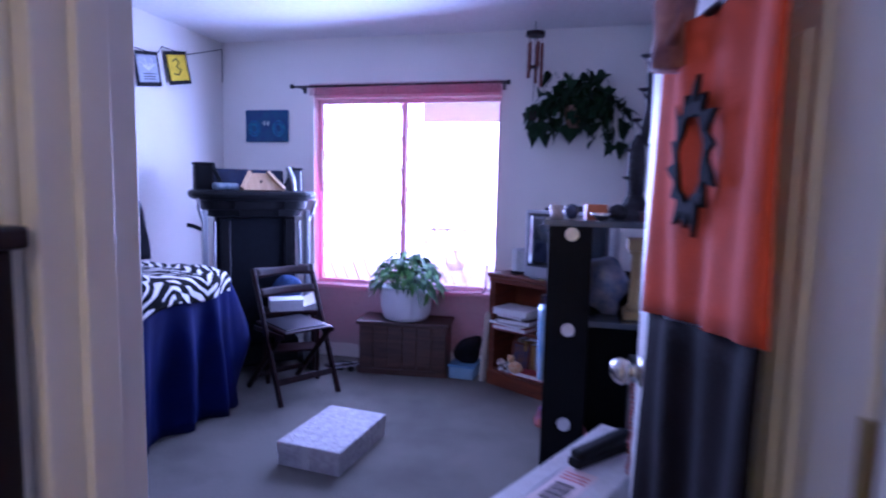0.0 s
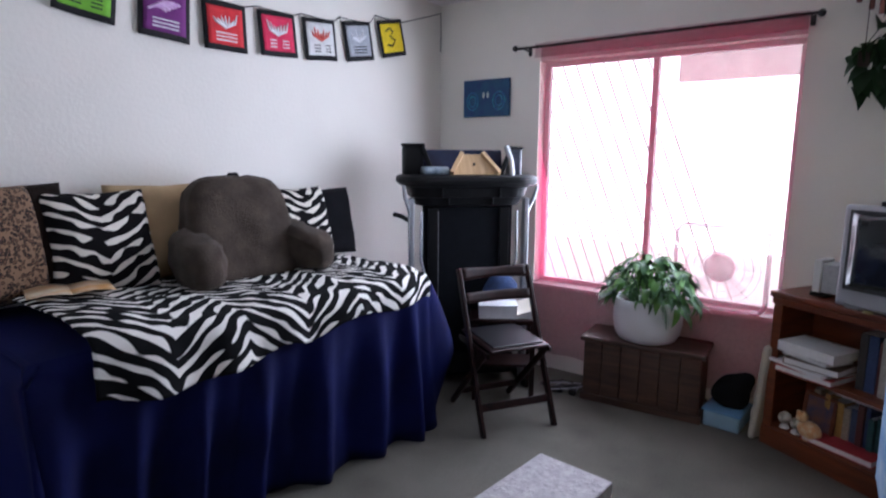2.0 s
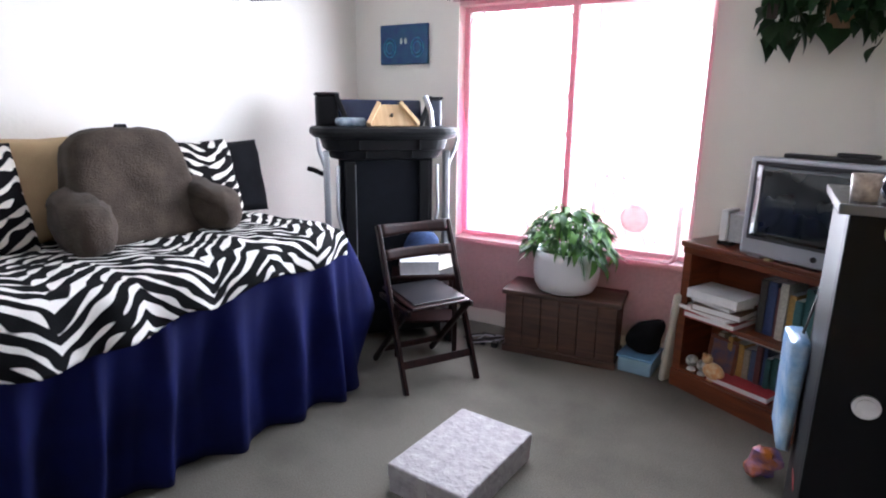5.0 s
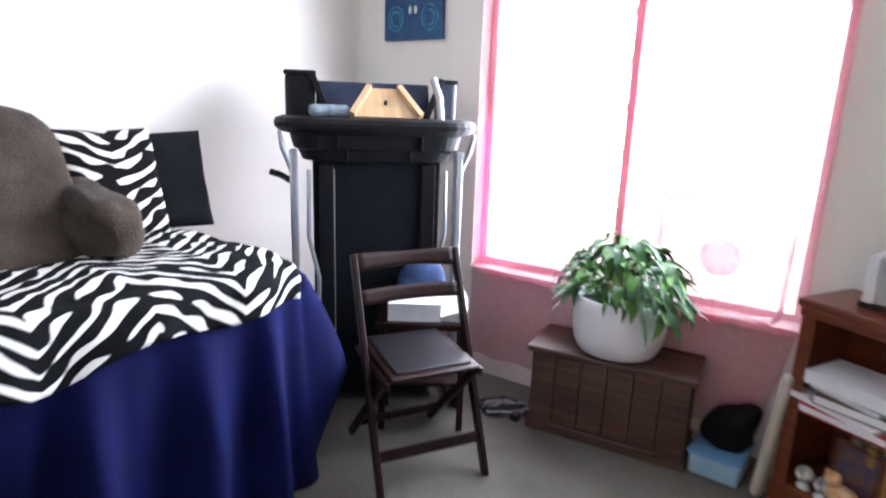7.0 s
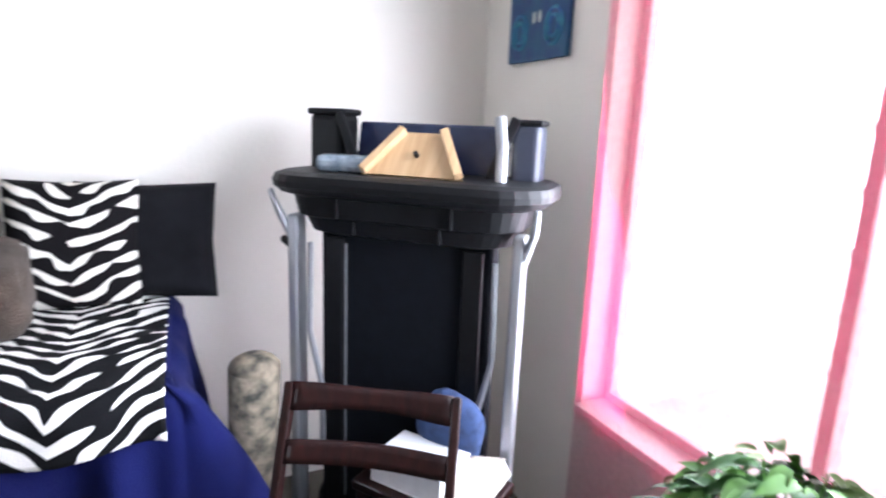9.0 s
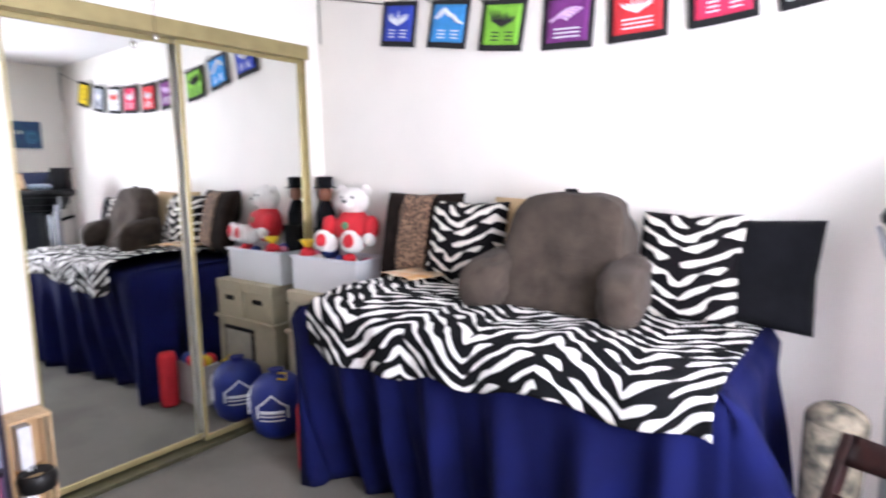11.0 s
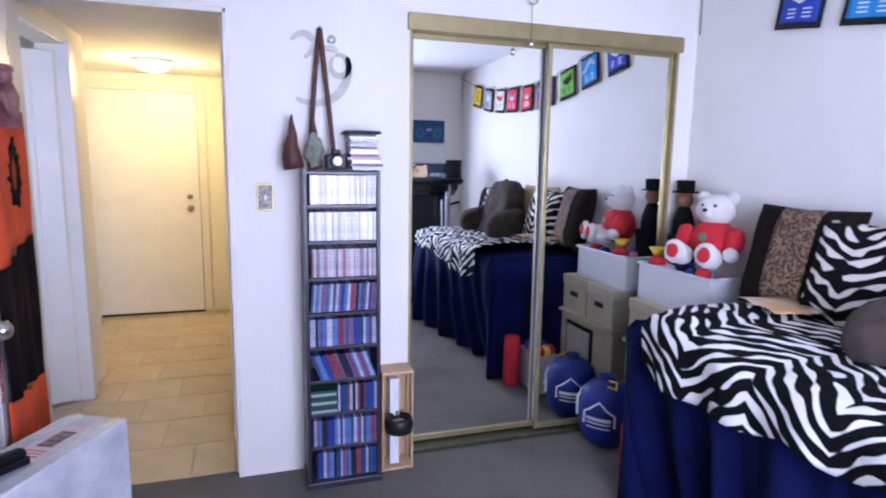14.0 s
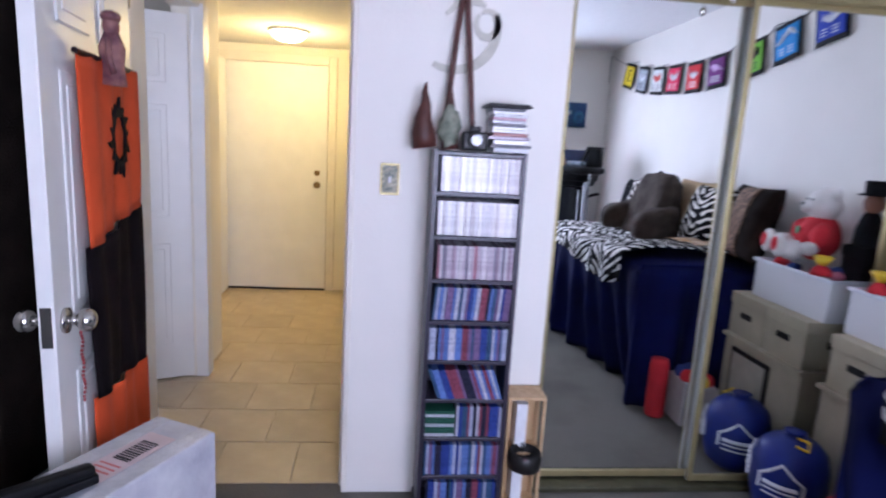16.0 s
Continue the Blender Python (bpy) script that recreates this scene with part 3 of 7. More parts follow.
# ---------------------------------------------------------------- daybed and covers
BY0, BY1, BXF, BZ = 0.66, 2.44, 0.84, 0.825
bed = thing("daybed", pose(0, 0, 0), "daybed with navy cotton cover hanging to the carpet", "bed")
part("mattress", newbox(0.02, BXF - 0.075, BY0 + 0.03, BY1 - 0.03, 0.52, BZ - 0.012, 0.07, seg=4), NAVY, bed, smooth=True)
part("bed_base", newbox(0.04, BXF - 0.34, BY0 + 0.10, BY1 - 0.10, 0.0, 0.52, 0.01), BLACKCLOTH, bed)
# cover: one sheet with soft shoulder, falling in folds along head, front and foot


def perim(u):
    """A point on the outer line of the bed: head end, front, foot end; with outward direction."""
    L1, L2 = BXF - 0.02, BY1 - BY0
    s = u * (2 * L1 + L2)
    r = 0.04
    if s < L1:
        p, n = Vector((0.02 + s, BY0, 0)), Vector((0, -1, 0))
    elif s < L1 + L2:
        p, n = Vector((BXF, BY0 + s - L1, 0)), Vector((1, 0, 0))
    else:
        p, n = Vector((BXF - (s - L1 - L2), BY1, 0)), Vector((0, 1, 0))
    for d, a in ((s - L1, (Vector((0, -1, 0)), Vector((1, 0, 0)))), (s - L1 - L2, (Vector((1, 0, 0)), Vector((0, 1, 0))))):
        if abs(d) < r:
            k = 0.5 + 0.5 * d / r
            n = (a[0] * (1 - k) + a[1] * k).normalized()
            p = p - n * 0.012 * (1 - abs(d) / r)
    return p, n, s


def skirt_fn(u, v):
    p, n, s = perim(u)
    z = BZ * (1 - v) + 0.006
    ridge = 0.5 + 0.5 * math.sin(s * 24 + 1.1 * math.sin(s * 5))
    fold = 0.088 * ridge ** 1.9 - 0.036 + 0.008 * math.sin(s * 47 + 1.3)
    fold += 0.03 * (noise.noise(Vector((s * 3.1, v * 1.2, 4.0))))
    fold += 0.010 * noise.noise(Vector((s * 13, v * 4.5, 9.0)))
    k = min(1, v * 1.6)
    sh = 0.045 * (1 - min(1, v / 0.07)) ** 2
    flare = 0.02 * v
    # the front is tucked in towards the head end
    if n.x > 0.3:
        flare += max(-0.20, 0.045 - 0.2 * (BY1 - 0.03 - p.y)) * v ** 1.3 * n.x
    # a loose corner of the cover sticks out at the foot end, half way down
    L1, L2 = BXF - 0.02, BY1 - BY0
    d = s - L1 - L2
    if d > 0:
        c = min(1.0, d / 0.03) * math.exp(-(max(0.0, d - 0.04) / 0.10) ** 2)
        flare += c * 0.17 * (math.sin(min(1.0, v / 0.60) * math.pi / 2) ** 1.2 if v < 0.60 else max(0.0, 1 - (v - 0.60) / 0.32))
    else:
        fold *= min(1.0, 0.3 - d / 0.12)
    out = p + n * (fold * k + flare - sh - 0.012)
    return (out.x, out.y, z)


part("skirt", grid_surface(skirt_fn, 260, 14, thick=0.003), NAVY, bed, smooth=True)
part("top_cover", grid_surface(lambda u, v: (0.02 + (BXF - 0.055 - 0.02) * u, BY0 + 0.045 + (BY1 - BY0 - 0.09) * v, BZ + 0.004 + 0.016 * math.sin(math.pi * u) * math.sin(math.pi * v) ** 0.4 - 0.02 * (u ** 12)), 24, 40, thick=0.003), NAVY, bed, smooth=True)

ZY0, ZY1 = 0.84, 2.385
zeb = thing("zebra_blanket", pose(0, 0, 0), "black and white zebra-print fleece blanket spread on the daybed", "blanket")


def zlen(u):
    return 0.72 + 0.235 + 0.05 * math.sin(u * 5.2 + 0.4) + 0.022 * math.sin(u * 17) - 0.07 * math.exp(-((u - 0.43) / 0.07) ** 2)


def zeb_fn(u, v):
    y = ZY0 + (ZY1 - ZY0) * u
    L = zlen(u)
    s = L * v
    top = BXF - 0.10
    wr = 0.010 * noise.noise(Vector((y * 7, s * 6, 1.0))) + 0.006 * noise.noise(Vector((y * 17, s * 15, 3.0)))
    z0 = BZ + 0.030 + 0.014 * math.sin(math.pi * u) ** 0.4 + 0.058 * math.exp(-((y - 0.88) / 0.32) ** 2)
    if s < top:
        x, z = 0.05 + s, z0 + wr - 0.02 * max(0, (s - top + 0.12) / 0.12) ** 2
    else:
        d = s - top
        r = 0.07
        a = min(d / r, math.pi / 2)
        x = 0.05 + top + r * math.sin(a)
        z = z0 - 0.02 - r * (1 - math.cos(a)) - max(0, d - r * math.pi / 2)
        x += 0.010 + 0.022 * math.sin(y * 21 + 0.8 * math.sin(y * 5)) * min(1, d * 3) + wr
    yy = y - 0.02 * max(0, s - top) * (1 if u > 0.5 else -1) * abs(2 * u - 1)
    return (x, yy, z)


part("fleece", grid_surface(zeb_fn, 120, 70, lambda u, v: (ZY0 + (ZY1 - ZY0) * u, zlen(u) * v), thick=0.006), ZEBRA, zeb, smooth=True)


def cushion(w, h, t, n=22, puff=0.5, corner=0.06):
    """A stuffed square pillow standing in the local xz plane, uv in metres."""
    bm = bmesh.new()
    uvl = bm.loops.layers.uv.new("UVMap")
    sheets = []
    for s in (-1, 1):
        vs = []
        for i in range(n + 1):
            row = []
            for j in range(n + 1):
                a, b = 2 * i / n - 1, 2 * j / n - 1
                f = max(0.0, (1 - a ** 4)) ** puff * max(0.0, (1 - b ** 4)) ** puff
                px_ = a * w / 2 * (1 - corner * (1 - abs(b)) * (a * a))
                pz_ = b * h / 2 * (1 - corner * (1 - abs(a)) * (b * b)) + h / 2
                wob = 0.10 * noise.noise(Vector((a * 2.3, b * 2.3, s * 5 + w * 9)))
                row.append(bm.verts.new((px_, s * t / 2 * f * (1 + wob), pz_)))
            vs.append(row)
        sheets.append(vs)
        for i in range(n):
            for j in range(n):
                q = (vs[i][j], vs[i + 1][j], vs[i + 1][j + 1], vs[i][j + 1])
                f = bm.faces.new(q if s < 0 else tuple(reversed(q)))
                ij = ((i, j), (i + 1, j), (i + 1, j + 1), (i, j + 1))
                for l, (p, q2) in zip(f.loops, ij if s < 0 else tuple(reversed(ij))):
                    l[uvl].uv = (p / n * w, q2 / n * h)
    bmesh.ops.remove_doubles(bm, verts=bm.verts, dist=0.0006)
    return bm


def pillow(name, w, h, t, material, m, label, puff=0.5, extra=None):
    ob = thing(name, m, label, "pillow", "pillows on the daybed")
    part("cushion_case", cushion(w, h, t, puff=puff), material, ob, smooth=True)
    return ob


def spots(name, base, ring, dark):
    m = mat(name, base, 0.95, sheen=0.05)
    nt = m.node_tree
    n, L = nt.nodes, nt.links
    uv = n.new("ShaderNodeUVMap")
    vo = n.new("ShaderNodeTexVoronoi")
    vo.inputs["Scale"].default_value = 84
    L.new(uv.outputs["UV"], vo.inputs["Vector"])
    cr = n.new("ShaderNodeValToRGB")
    cr.color_ramp.elements[0].position, cr.color_ramp.elements[0].color = 0.22, (*ring, 1)
    cr.color_ramp.elements[1].position, cr.color_ramp.elements[1].color = 0.30, (*dark, 1)
    e = cr.color_ramp.elements.new(0.50)
    e.color = (*dark, 1)
    e = cr.color_ramp.elements.new(0.56)
    e.color = (*base, 1)
    L.new(vo.outputs["Distance"], cr.inputs["Fac"])
    L.new(cr.outputs["Color"], n["Principled BSDF"].inputs["Base Color"])
    return m


LEOP = spots("leopard_fur", (0.24, 0.145, 0.085), (0.20, 0.10, 0.055), (0.022, 0.014, 0.011))
BROWNFUR = mat("dark_brown_fur", (0.015, 0.010, 0.008), 0.98, vary=0.3, scale=20, bump=0.6, bscale=120, spec=0.1)
BT = BZ + 0.035
leo = pillow("leopard_pillow", 0.45, 0.44, 0.15, BROWNFUR, pose(0.20, 0.87, BT + 0.005, -14, 0, 96), "dark brown pillow with a leopard-print middle panel")


def panel_fn(u, v):
    a, b = (u - 0.5) * 1.0, 1.94 * (v - 0.5)
    f = (1 - a ** 4) ** 0.5 * (1 - b ** 4) ** 0.5
    return (a * 0.17, -0.075 * f * 1.04 - 0.006, 0.22 * b * (1 - 0.06 * (1 - abs(a)) * b * b) + 0.22)


bm = grid_surface(panel_fn, 12, 24, lambda u, v: (u * 0.2, v * 0.4), thick=0.004)
part("leopard_panel", bm, LEOP, leo, "leopard-print plush panel", smooth=True)
pillow("zebra_pillow", 0.40, 0.42, 0.15, ZEBRA2, pose(0.25, 1.17, BT - 0.005, -16, 0, 92), "zebra-print plush pillow beside the leopard pillow")
pillow("cream_pillow", 0.52, 0.43, 0.13, TAN, pose(0.11, 1.50, BT - 0.01, -8, 0, 90), "cream tan pillow leaning on the wall")
pillow("zebra_pillow", 0.36, 0.40, 0.14, ZEBRA2, pose(0.25, 2.135, BT - 0.01, -16, 0, 88), "zebra-print plush pillow beside the backrest pillow")
pillow("black_pillow", 0.42, 0.38, 0.15, BLACKCLOTH, pose(0.17, 2.325, BT - 0.01, -13, 0, 82), "plain black pillow leaning on the wall")

# backrest pillow with two arms
brp = thing("backrest_pillow", pose(0.30, 1.715, BT - 0.02, 0, 0, 90), "grey-brown plush backrest pillow with stuffed arms", "pillow", "pillows on the daybed")
bm = bmesh.new()
bk = bmesh.ops.create_cube(bm, size=1.0)
bmesh.ops.subdivide_edges(bm, edges=bm.edges[:], cuts=9, use_grid_fill=True)
for v in bm.verts:
    x, y, z = v.co
    a, b, c = 2 * x, 2 * y, 2 * z
    w = 0.252 - 0.030 * c + 0.012 * c * c
    e = 5.6
    k = (abs(a) ** e + abs(b) ** e + abs(c) ** e) ** (1 / e)
    mx_ = max(abs(a), abs(b), abs(c))
    f = mx_ / k if k else 1
    n_ = 0.022 * noise.noise(Vector((a * 2, b * 2, c * 2))) + 0.008 * noise.noise(Vector((a * 6, b * 6, c * 6)))
    v.co = (a * f * w + n_ * 0.5, b * f * (0.105 - 0.035 * c) + 0.05 * (c + 1) * 0.5 + n_, 0.230 + c * f * 0.238 - 0.020 * a * a * max(0, c) + n_ * 0.4)
part("back", bm, GREYPLUSH, brp, smooth=True)
for s in (-1, 1):
    bm = bmesh.new()
    bk = bmesh.ops.create_cube(bm, size=1.0)
    bmesh.ops.subdivide_edges(bm, edges=bm.edges[:], cuts=8, use_grid_fill=True)
    for v in bm.verts:
        a, b, c = 2 * v.co.x, 2 * v.co.y, 2 * v.co.z
        k = (abs(a) ** 3 + abs(b) ** 3 + abs(c) ** 3) ** (1 / 3)
        f = max(abs(a), abs(b), abs(c)) / k if k else 1
        t = (1 - b * f) / 2
        n_ = 0.016 * noise.noise(Vector((a * 2 + s, b * 2, c * 2)))
        v.co = (s * (0.232 + 0.062 * t) + a * f * (0.088 - 0.004 * t) + n_, -0.075 + b * f * 0.175, 0.112 + c * f * (0.118 - 0.020 * t) + 0.045 * (1 - t) - 0.01 * t + n_)
    part("arm", bm, GREYPLUSH, brp, smooth=True)
bm = bmesh.new()
tube(bm, [(-0.03, 0.05, 0.452), (-0.02, 0.045, 0.476), (0.02, 0.045, 0.476), (0.03, 0.05, 0.452)], 0.007, 6)
part("carry_loop", bm, BLACKCLOTH, brp)

mag = thing("magazine", pose(0.36, 0.98, BZ + 0.106, 0, 0, 75), "open glossy magazine with orange pictures on the blanket", "magazine")
for s in (-1, 1):
    part("page", grid_surface(lambda u, v: (s * 0.13 * u, 0.19 * (v - 0.5), 0.008 * math.sin(math.pi * u) + 0.002), 8, 2, thick=0.002), mat("magazine_page", (0.60, 0.30, 0.08), 0.35, second=(0.65, 0.58, 0.45), scale=14), mag, smooth=True)

# ---------------------------------------------------------------- prayer flags on a string
flags = (("blue", (0.03, 0.06, 0.42), 0.769, 2.035), ("sky_blue", (0.04, 0.26, 0.62), 1.09, 1.985), ("green", (0.20, 0.50, 0.04), 1.39, 1.932), ("purple", (0.17, 0.03, 0.19), 1.70, 1.90), ("red", (0.62, 0.03, 0.04), 1.985, 1.893), ("crimson", (0.68, 0.03, 0.10), 2.285, 1.907), ("white", (0.72, 0.72, 0.72), 2.570, 1.925), ("grey", (0.42, 0.45, 0.50), 2.86, 1.960), ("yellow", (0.80, 0.60, 0.01), 3.145, 2.022))
FW, FH = 0.232, 0.222
FLAGEDGE = mat("black_flag_border", (0.012, 0.011, 0.013), 0.9, vary=0.2, bump=0.2, bscale=200)
INKS = {"w": mat("white_flag_ink", (0.75, 0.76, 0.80), 0.8, vary=0.1, scale=30), "k": mat("black_flag_ink", (0.02, 0.02, 0.02), 0.8), "v": mat("violet_flag_ink", (0.55, 0.30, 0.62), 0.8, second=(0.75, 0.6, 0.8), scale=30), "r": mat("red_flag_ink", (0.7, 0.12, 0.10), 0.8)}


def flag_group(i, name, col, y1, zb):
    dz = flags[min(i + 1, 8)][3] - flags[max(i - 1, 0)][3]
    tilt = math.atan2(dz, flags[min(i + 1, 8)][2] - flags[max(i - 1, 0)][2])
    m = Matrix.Translation((0.012, y1 - FW / 2, zb + FH)) @ Matrix.Rotation(tilt, 4, "X") @ Matrix.Rotation(math.pi / 2, 4, "Z")
    ob = thing("prayer_flag", m, name.replace("_", " ") + " printed cloth flag with black border on the wall string", "flag", "flags on the string")
    wv = lambda u, v: 0.004 + 0.010 * (1 - v) * math.sin(3.0 * u + i) ** 2
    part("border", grid_surface(lambda u, v: ((u - 0.5) * FW, -wv(u, v), -FH + FH * v), 8, 8, thick=0.002), FLAGEDGE, ob, smooth=True)
    fm = mat("flag_cloth_" + name, col, 0.85, vary=0.10, scale=20, bump=0.15, bscale=200)
    g = lambda u, v: (0.09 + 0.82 * u, 0.12 + 0.78 * v)

    def inner(u, v, o=0.0035):
        a, b = g(u, v)
        return ((a - 0.5) * FW, -wv(a, b) - o, -FH + FH * b)
    cloth = part("cloth", grid_surface(inner, 8, 8, thick=0.001), fm, ob, smooth=True)
    ink = "k" if name in ("white", "yellow", "green") else "w"
    if name == "purple":
        ink = "v"

    def patch(u0, u1, v0, v1, kk):
        part("print", grid_surface(lambda u, v: inner(u0 + (u1 - u0) * u, v0 + (v1 - v0) * v, 0.0055), 3, 2), INKS[kk], cloth)
    if name == "yellow":
        bm = bmesh.new()
        pts = [(0.25, 0.75), (0.45, 0.85), (0.6, 0.7), (0.42, 0.55), (0.65, 0.42), (0.5, 0.22), (0.25, 0.28)]
        tube(bm, [Vector(inner(a, b, 0.006)) for a, b in pts], 0.005, 5)
        part("print", bm, INKS["k"], cloth)
    else:
        cols = (0.22, 0.62) if name in ("blue", "sky_blue", "green", "crimson", "white") else (0.2,)
        wdt = 0.22 if len(cols) == 2 else 0.62
        for c in cols:
            for r in range(3):
                patch(c, c + wdt, 0.10 + 0.095 * r, 0.135 + 0.095 * r, "w" if name in ("sky_blue", "blue", "red", "purple", "crimson") else "k")
        # figure above the lines of print
        bm = bmesh.new()
        rnd = random.Random(i + 3)
        if name in ("purple",):
            for k in range(5):
                tube(bm, [Vector(inner(0.1 + 0.16 * k / 2 + t * 0.42, 0.50 + 0.07 * k * 0.8 + 0.10 * math.sin(3 * t) * (1 - k / 7), 0.006)) for t in (0, 0.33, 0.66, 1.0)], 0.0065, 5)
        elif name == "sky_blue":
            tube(bm, [Vector(inner(a, b, 0.006)) for a, b in ((0.1, 0.62), (0.25, 0.75), (0.38, 0.86), (0.5, 0.74), (0.62, 0.70), (0.8, 0.55), (0.95, 0.5))], [0.006, 0.014, 0.012, 0.013, 0.010, 0.009, 0.005], 6)
        else:
            for k in range(7):
                a0 = 0.5 + 0.09 * (k - 3)
                tip = 0.5 + (k - 3) * 0.115
                tube(bm, [Vector(inner(0.5, 0.44, 0.006)), Vector(inner(a0, 0.58 + 0.05 * rnd.random(), 0.006)), Vector(inner(tip, 0.66 + 0.22 * rnd.random(), 0.006))], [0.003, 0.0065, 0.002], 5)
        part("print", bm, INKS["r" if name == "white" else ink if name != "red" else "w"], cloth)


for i, (nm, col, y1, zb) in enumerate(flags):
    flag_group(i, nm, col, y1, zb)
string = thing("flag_string", pose(0, 0, 0), "thin black cord carrying the flags along the wall", "cord")
pts = [(0.01, 0.03, 2.385), (0.012, 0.35, 2.31)]
for nm, col, y1, zb in flags:
    pts += [(0.008, y1 - FW, zb + FH + 0.006), (0.008, y1, zb + FH + 0.002)]
pts += [(0.01, 3.38, 2.32), (0.01, D - 0.02, 2.385)]
bm = bmesh.new()
tube(bm, pts, 0.003, 5)
part("cord", bm, ROD, string)
for y in (0.03, D - 0.02):
    bm = bmesh.new()
    tube(bm, [(0.012, y, 2.385), (0.014, y, 2.25), (0.012, y, 2.13)], 0.0028, 5)
    part("loose_end", bm, ROD, string)

# ---------------------------------------------------------------- painting on the window wall
pnt = thing("painting", pose(0.40, D - 0.005, 1.79, 0, 0, 0), "unframed dark blue and teal abstract canvas painting", "painting")
PB = mat("blue_abstract_paint", (0.010, 0.035, 0.15), 0.6, second=(0.014, 0.085, 0.17), scale=16, bump=0.3, bscale=90)
part("canvas", newbox(-0.182, 0.182, -0.02, 0.0, -0.122, 0.122, 0.004), PB, pnt)
PT = mat("teal_paint_strokes", (0.05, 0.28, 0.34), 0.6, second=(0.03, 0.08, 0.30), scale=40)
for cx in (-0.105, 0.105):
    for r in (0.035, 0.058):
        bm = bmesh.new()
        tube(bm, [(cx + r * 0.8 * math.cos(a), -0.0205, -0.02 + r * math.sin(a)) for a in [2 * math.pi * k / 18 for k in range(19)]], 0.006, 5)
        part("stroke", bm, PT, pnt)
bm = bmesh.new()
for dx in (-0.018, 0.016):
    ball(bm, (dx, -0.02, 0.02), 0.013, (0.8, 0.2, 1.6), u=8, v=6)
part("pale_spot", bm, mat("pale_paint", (0.55, 0.60, 0.55), 0.6), pnt)

# ---------------------------------------------------------------- curtain on the window
rodt = thing("curtain_rod", pose(0, 0, 0), "thin black iron curtain rod with ball finials", "curtain rod")
bm = bmesh.new()
cyl(bm, (0.66, D - 0.085, 2.072), (2.29, D - 0.085, 2.078), 0.008, seg=10)
part("rod", bm, ROD, rodt)
for x in (0.655, 2.295):
    bm = bmesh.new()
    ball(bm, (x, D - 0.085, 2.075), 0.018)
    part("finial", bm, ROD, rodt, smooth=True)
for x in (0.72, 2.255):
    bm = bmesh.new()
    cyl(bm, (x, D - 0.085, 2.068), (x, D, 2.06), 0.006, seg=8)
    box(bm, x - 0.012, x + 0.012, D - 0.006, D - 0.001, 2.035, 2.085, 0.002)
    part("bracket", bm, ROD, rodt)

m = bpy.data.materials.new("pink_sheer_voile")
m.use_nodes = True
nt = m.node_tree
n, L = nt.nodes, nt.links
n.remove(n["Principled BSDF"])
tr = n.new("ShaderNodeBsdfTransparent")
tr.inputs["Color"].default_value = (0.97, 0.86, 0.89, 1)
tl = n.new("ShaderNodeBsdfTranslucent")
tl.inputs["Color"].default_value = (0.62, 0.045, 0.13, 1)
df = n.new("ShaderNodeBsdfDiffuse")
df.inputs["Color"].default_value = (0.20, 0.012, 0.04, 1)
ma = n.new("ShaderNodeMixShader")
ma.inputs[0].default_value = 0.5
mb = n.new("ShaderNodeMixShader")
nz = n.new("ShaderNodeTexNoise")
nz.inputs["Scale"].default_value = 60
tc = n.new("ShaderNodeTexCoord")
L.new(tc.outputs["Object"], nz.inputs["Vector"])
mrg = n.new("ShaderNodeMapRange")
mrg.inputs["To Min"].default_value, mrg.inputs["To Max"].default_value = 0.19, 0.44
L.new(nz.outputs["Fac"], mrg.inputs["Value"])
L.new(mrg.outputs["Result"], mb.inputs[0])
L.new(tl.outputs[0], ma.inputs[1])
L.new(df.outputs[0], ma.inputs[2])
L.new(tr.outputs[0], mb.inputs[1])
L.new(ma.outputs[0], mb.inputs[2])
L.new(mb.outputs[0], n["Material Output"].inputs[0])
SHEER = m
cur = thing("sheer_curtain", pose(0, 0, 0), "sheer pink curtain drawn across the window", "curtain")


def cur_fn(u, v):
    z = 2.075 - 1.95 * v
    x1 = 2.245 - 0.085 * max(0, (v - 0.75) / 0.25)
    x = 0.828 + (x1 - 0.828) * u
    return (x, D - 0.062 + 0.008 * math.sin(u * 38 + 0.6 * math.sin(v * 3)) * (0.4 + v), z)


part("voile", grid_surface(cur_fn, 90, 16), SHEER, cur, smooth=True)
part("heading", grid_surface(lambda u, v: (0.80 + 1.45 * u, D - 0.098 + 0.007 * math.sin(u * 70) + 0.012 * math.sin(math.pi * v), 2.09 - 0.085 * v), 100, 4), SHEER, cur, smooth=True)

# box fan standing on the sill
fan = thing("box_fan", pose(1.935, D - 0.012, WZ0 + 0.004), "clear plastic box fan with pink hub on the sill", "fan")
FANW = glassy("clear_fan_plastic", (0.72, 0.70, 0.72), 0.2, 0.45)
FANB = glassy("clear_fan_blade", (0.85, 0.85, 0.86), 0.1, 0.10)
bm = bmesh.new()
pp = []
hw, hh, rr = 0.235, 0.46, 0.06
for cx, cz, a0 in ((hw - rr, hh - rr, 0), (-hw + rr, hh - rr, 90), (-hw + rr, rr, 180), (hw - rr, rr, 270)):
    for k in range(6):
        a = radians(a0 + 18 * k)
        pp.append((cx + rr * math.cos(a), 0, cz + rr * math.sin(a)))
pp.append(pp[0])
tube(bm, pp, 0.013, 8)
part("frame", bm, FANW, fan, smooth=True)
bm = bmesh.new()
lathe(bm, [(0.0, -0.014), (0.06, -0.012), (0.08, 0.0), (0.06, 0.01), (0.0, 0.012)], 20)
bmesh.ops.transform(bm, matrix=Matrix.Translation((0, -0.012, 0.235)) @ Matrix.Rotation(math.pi / 2, 4, "X"), verts=bm.verts)
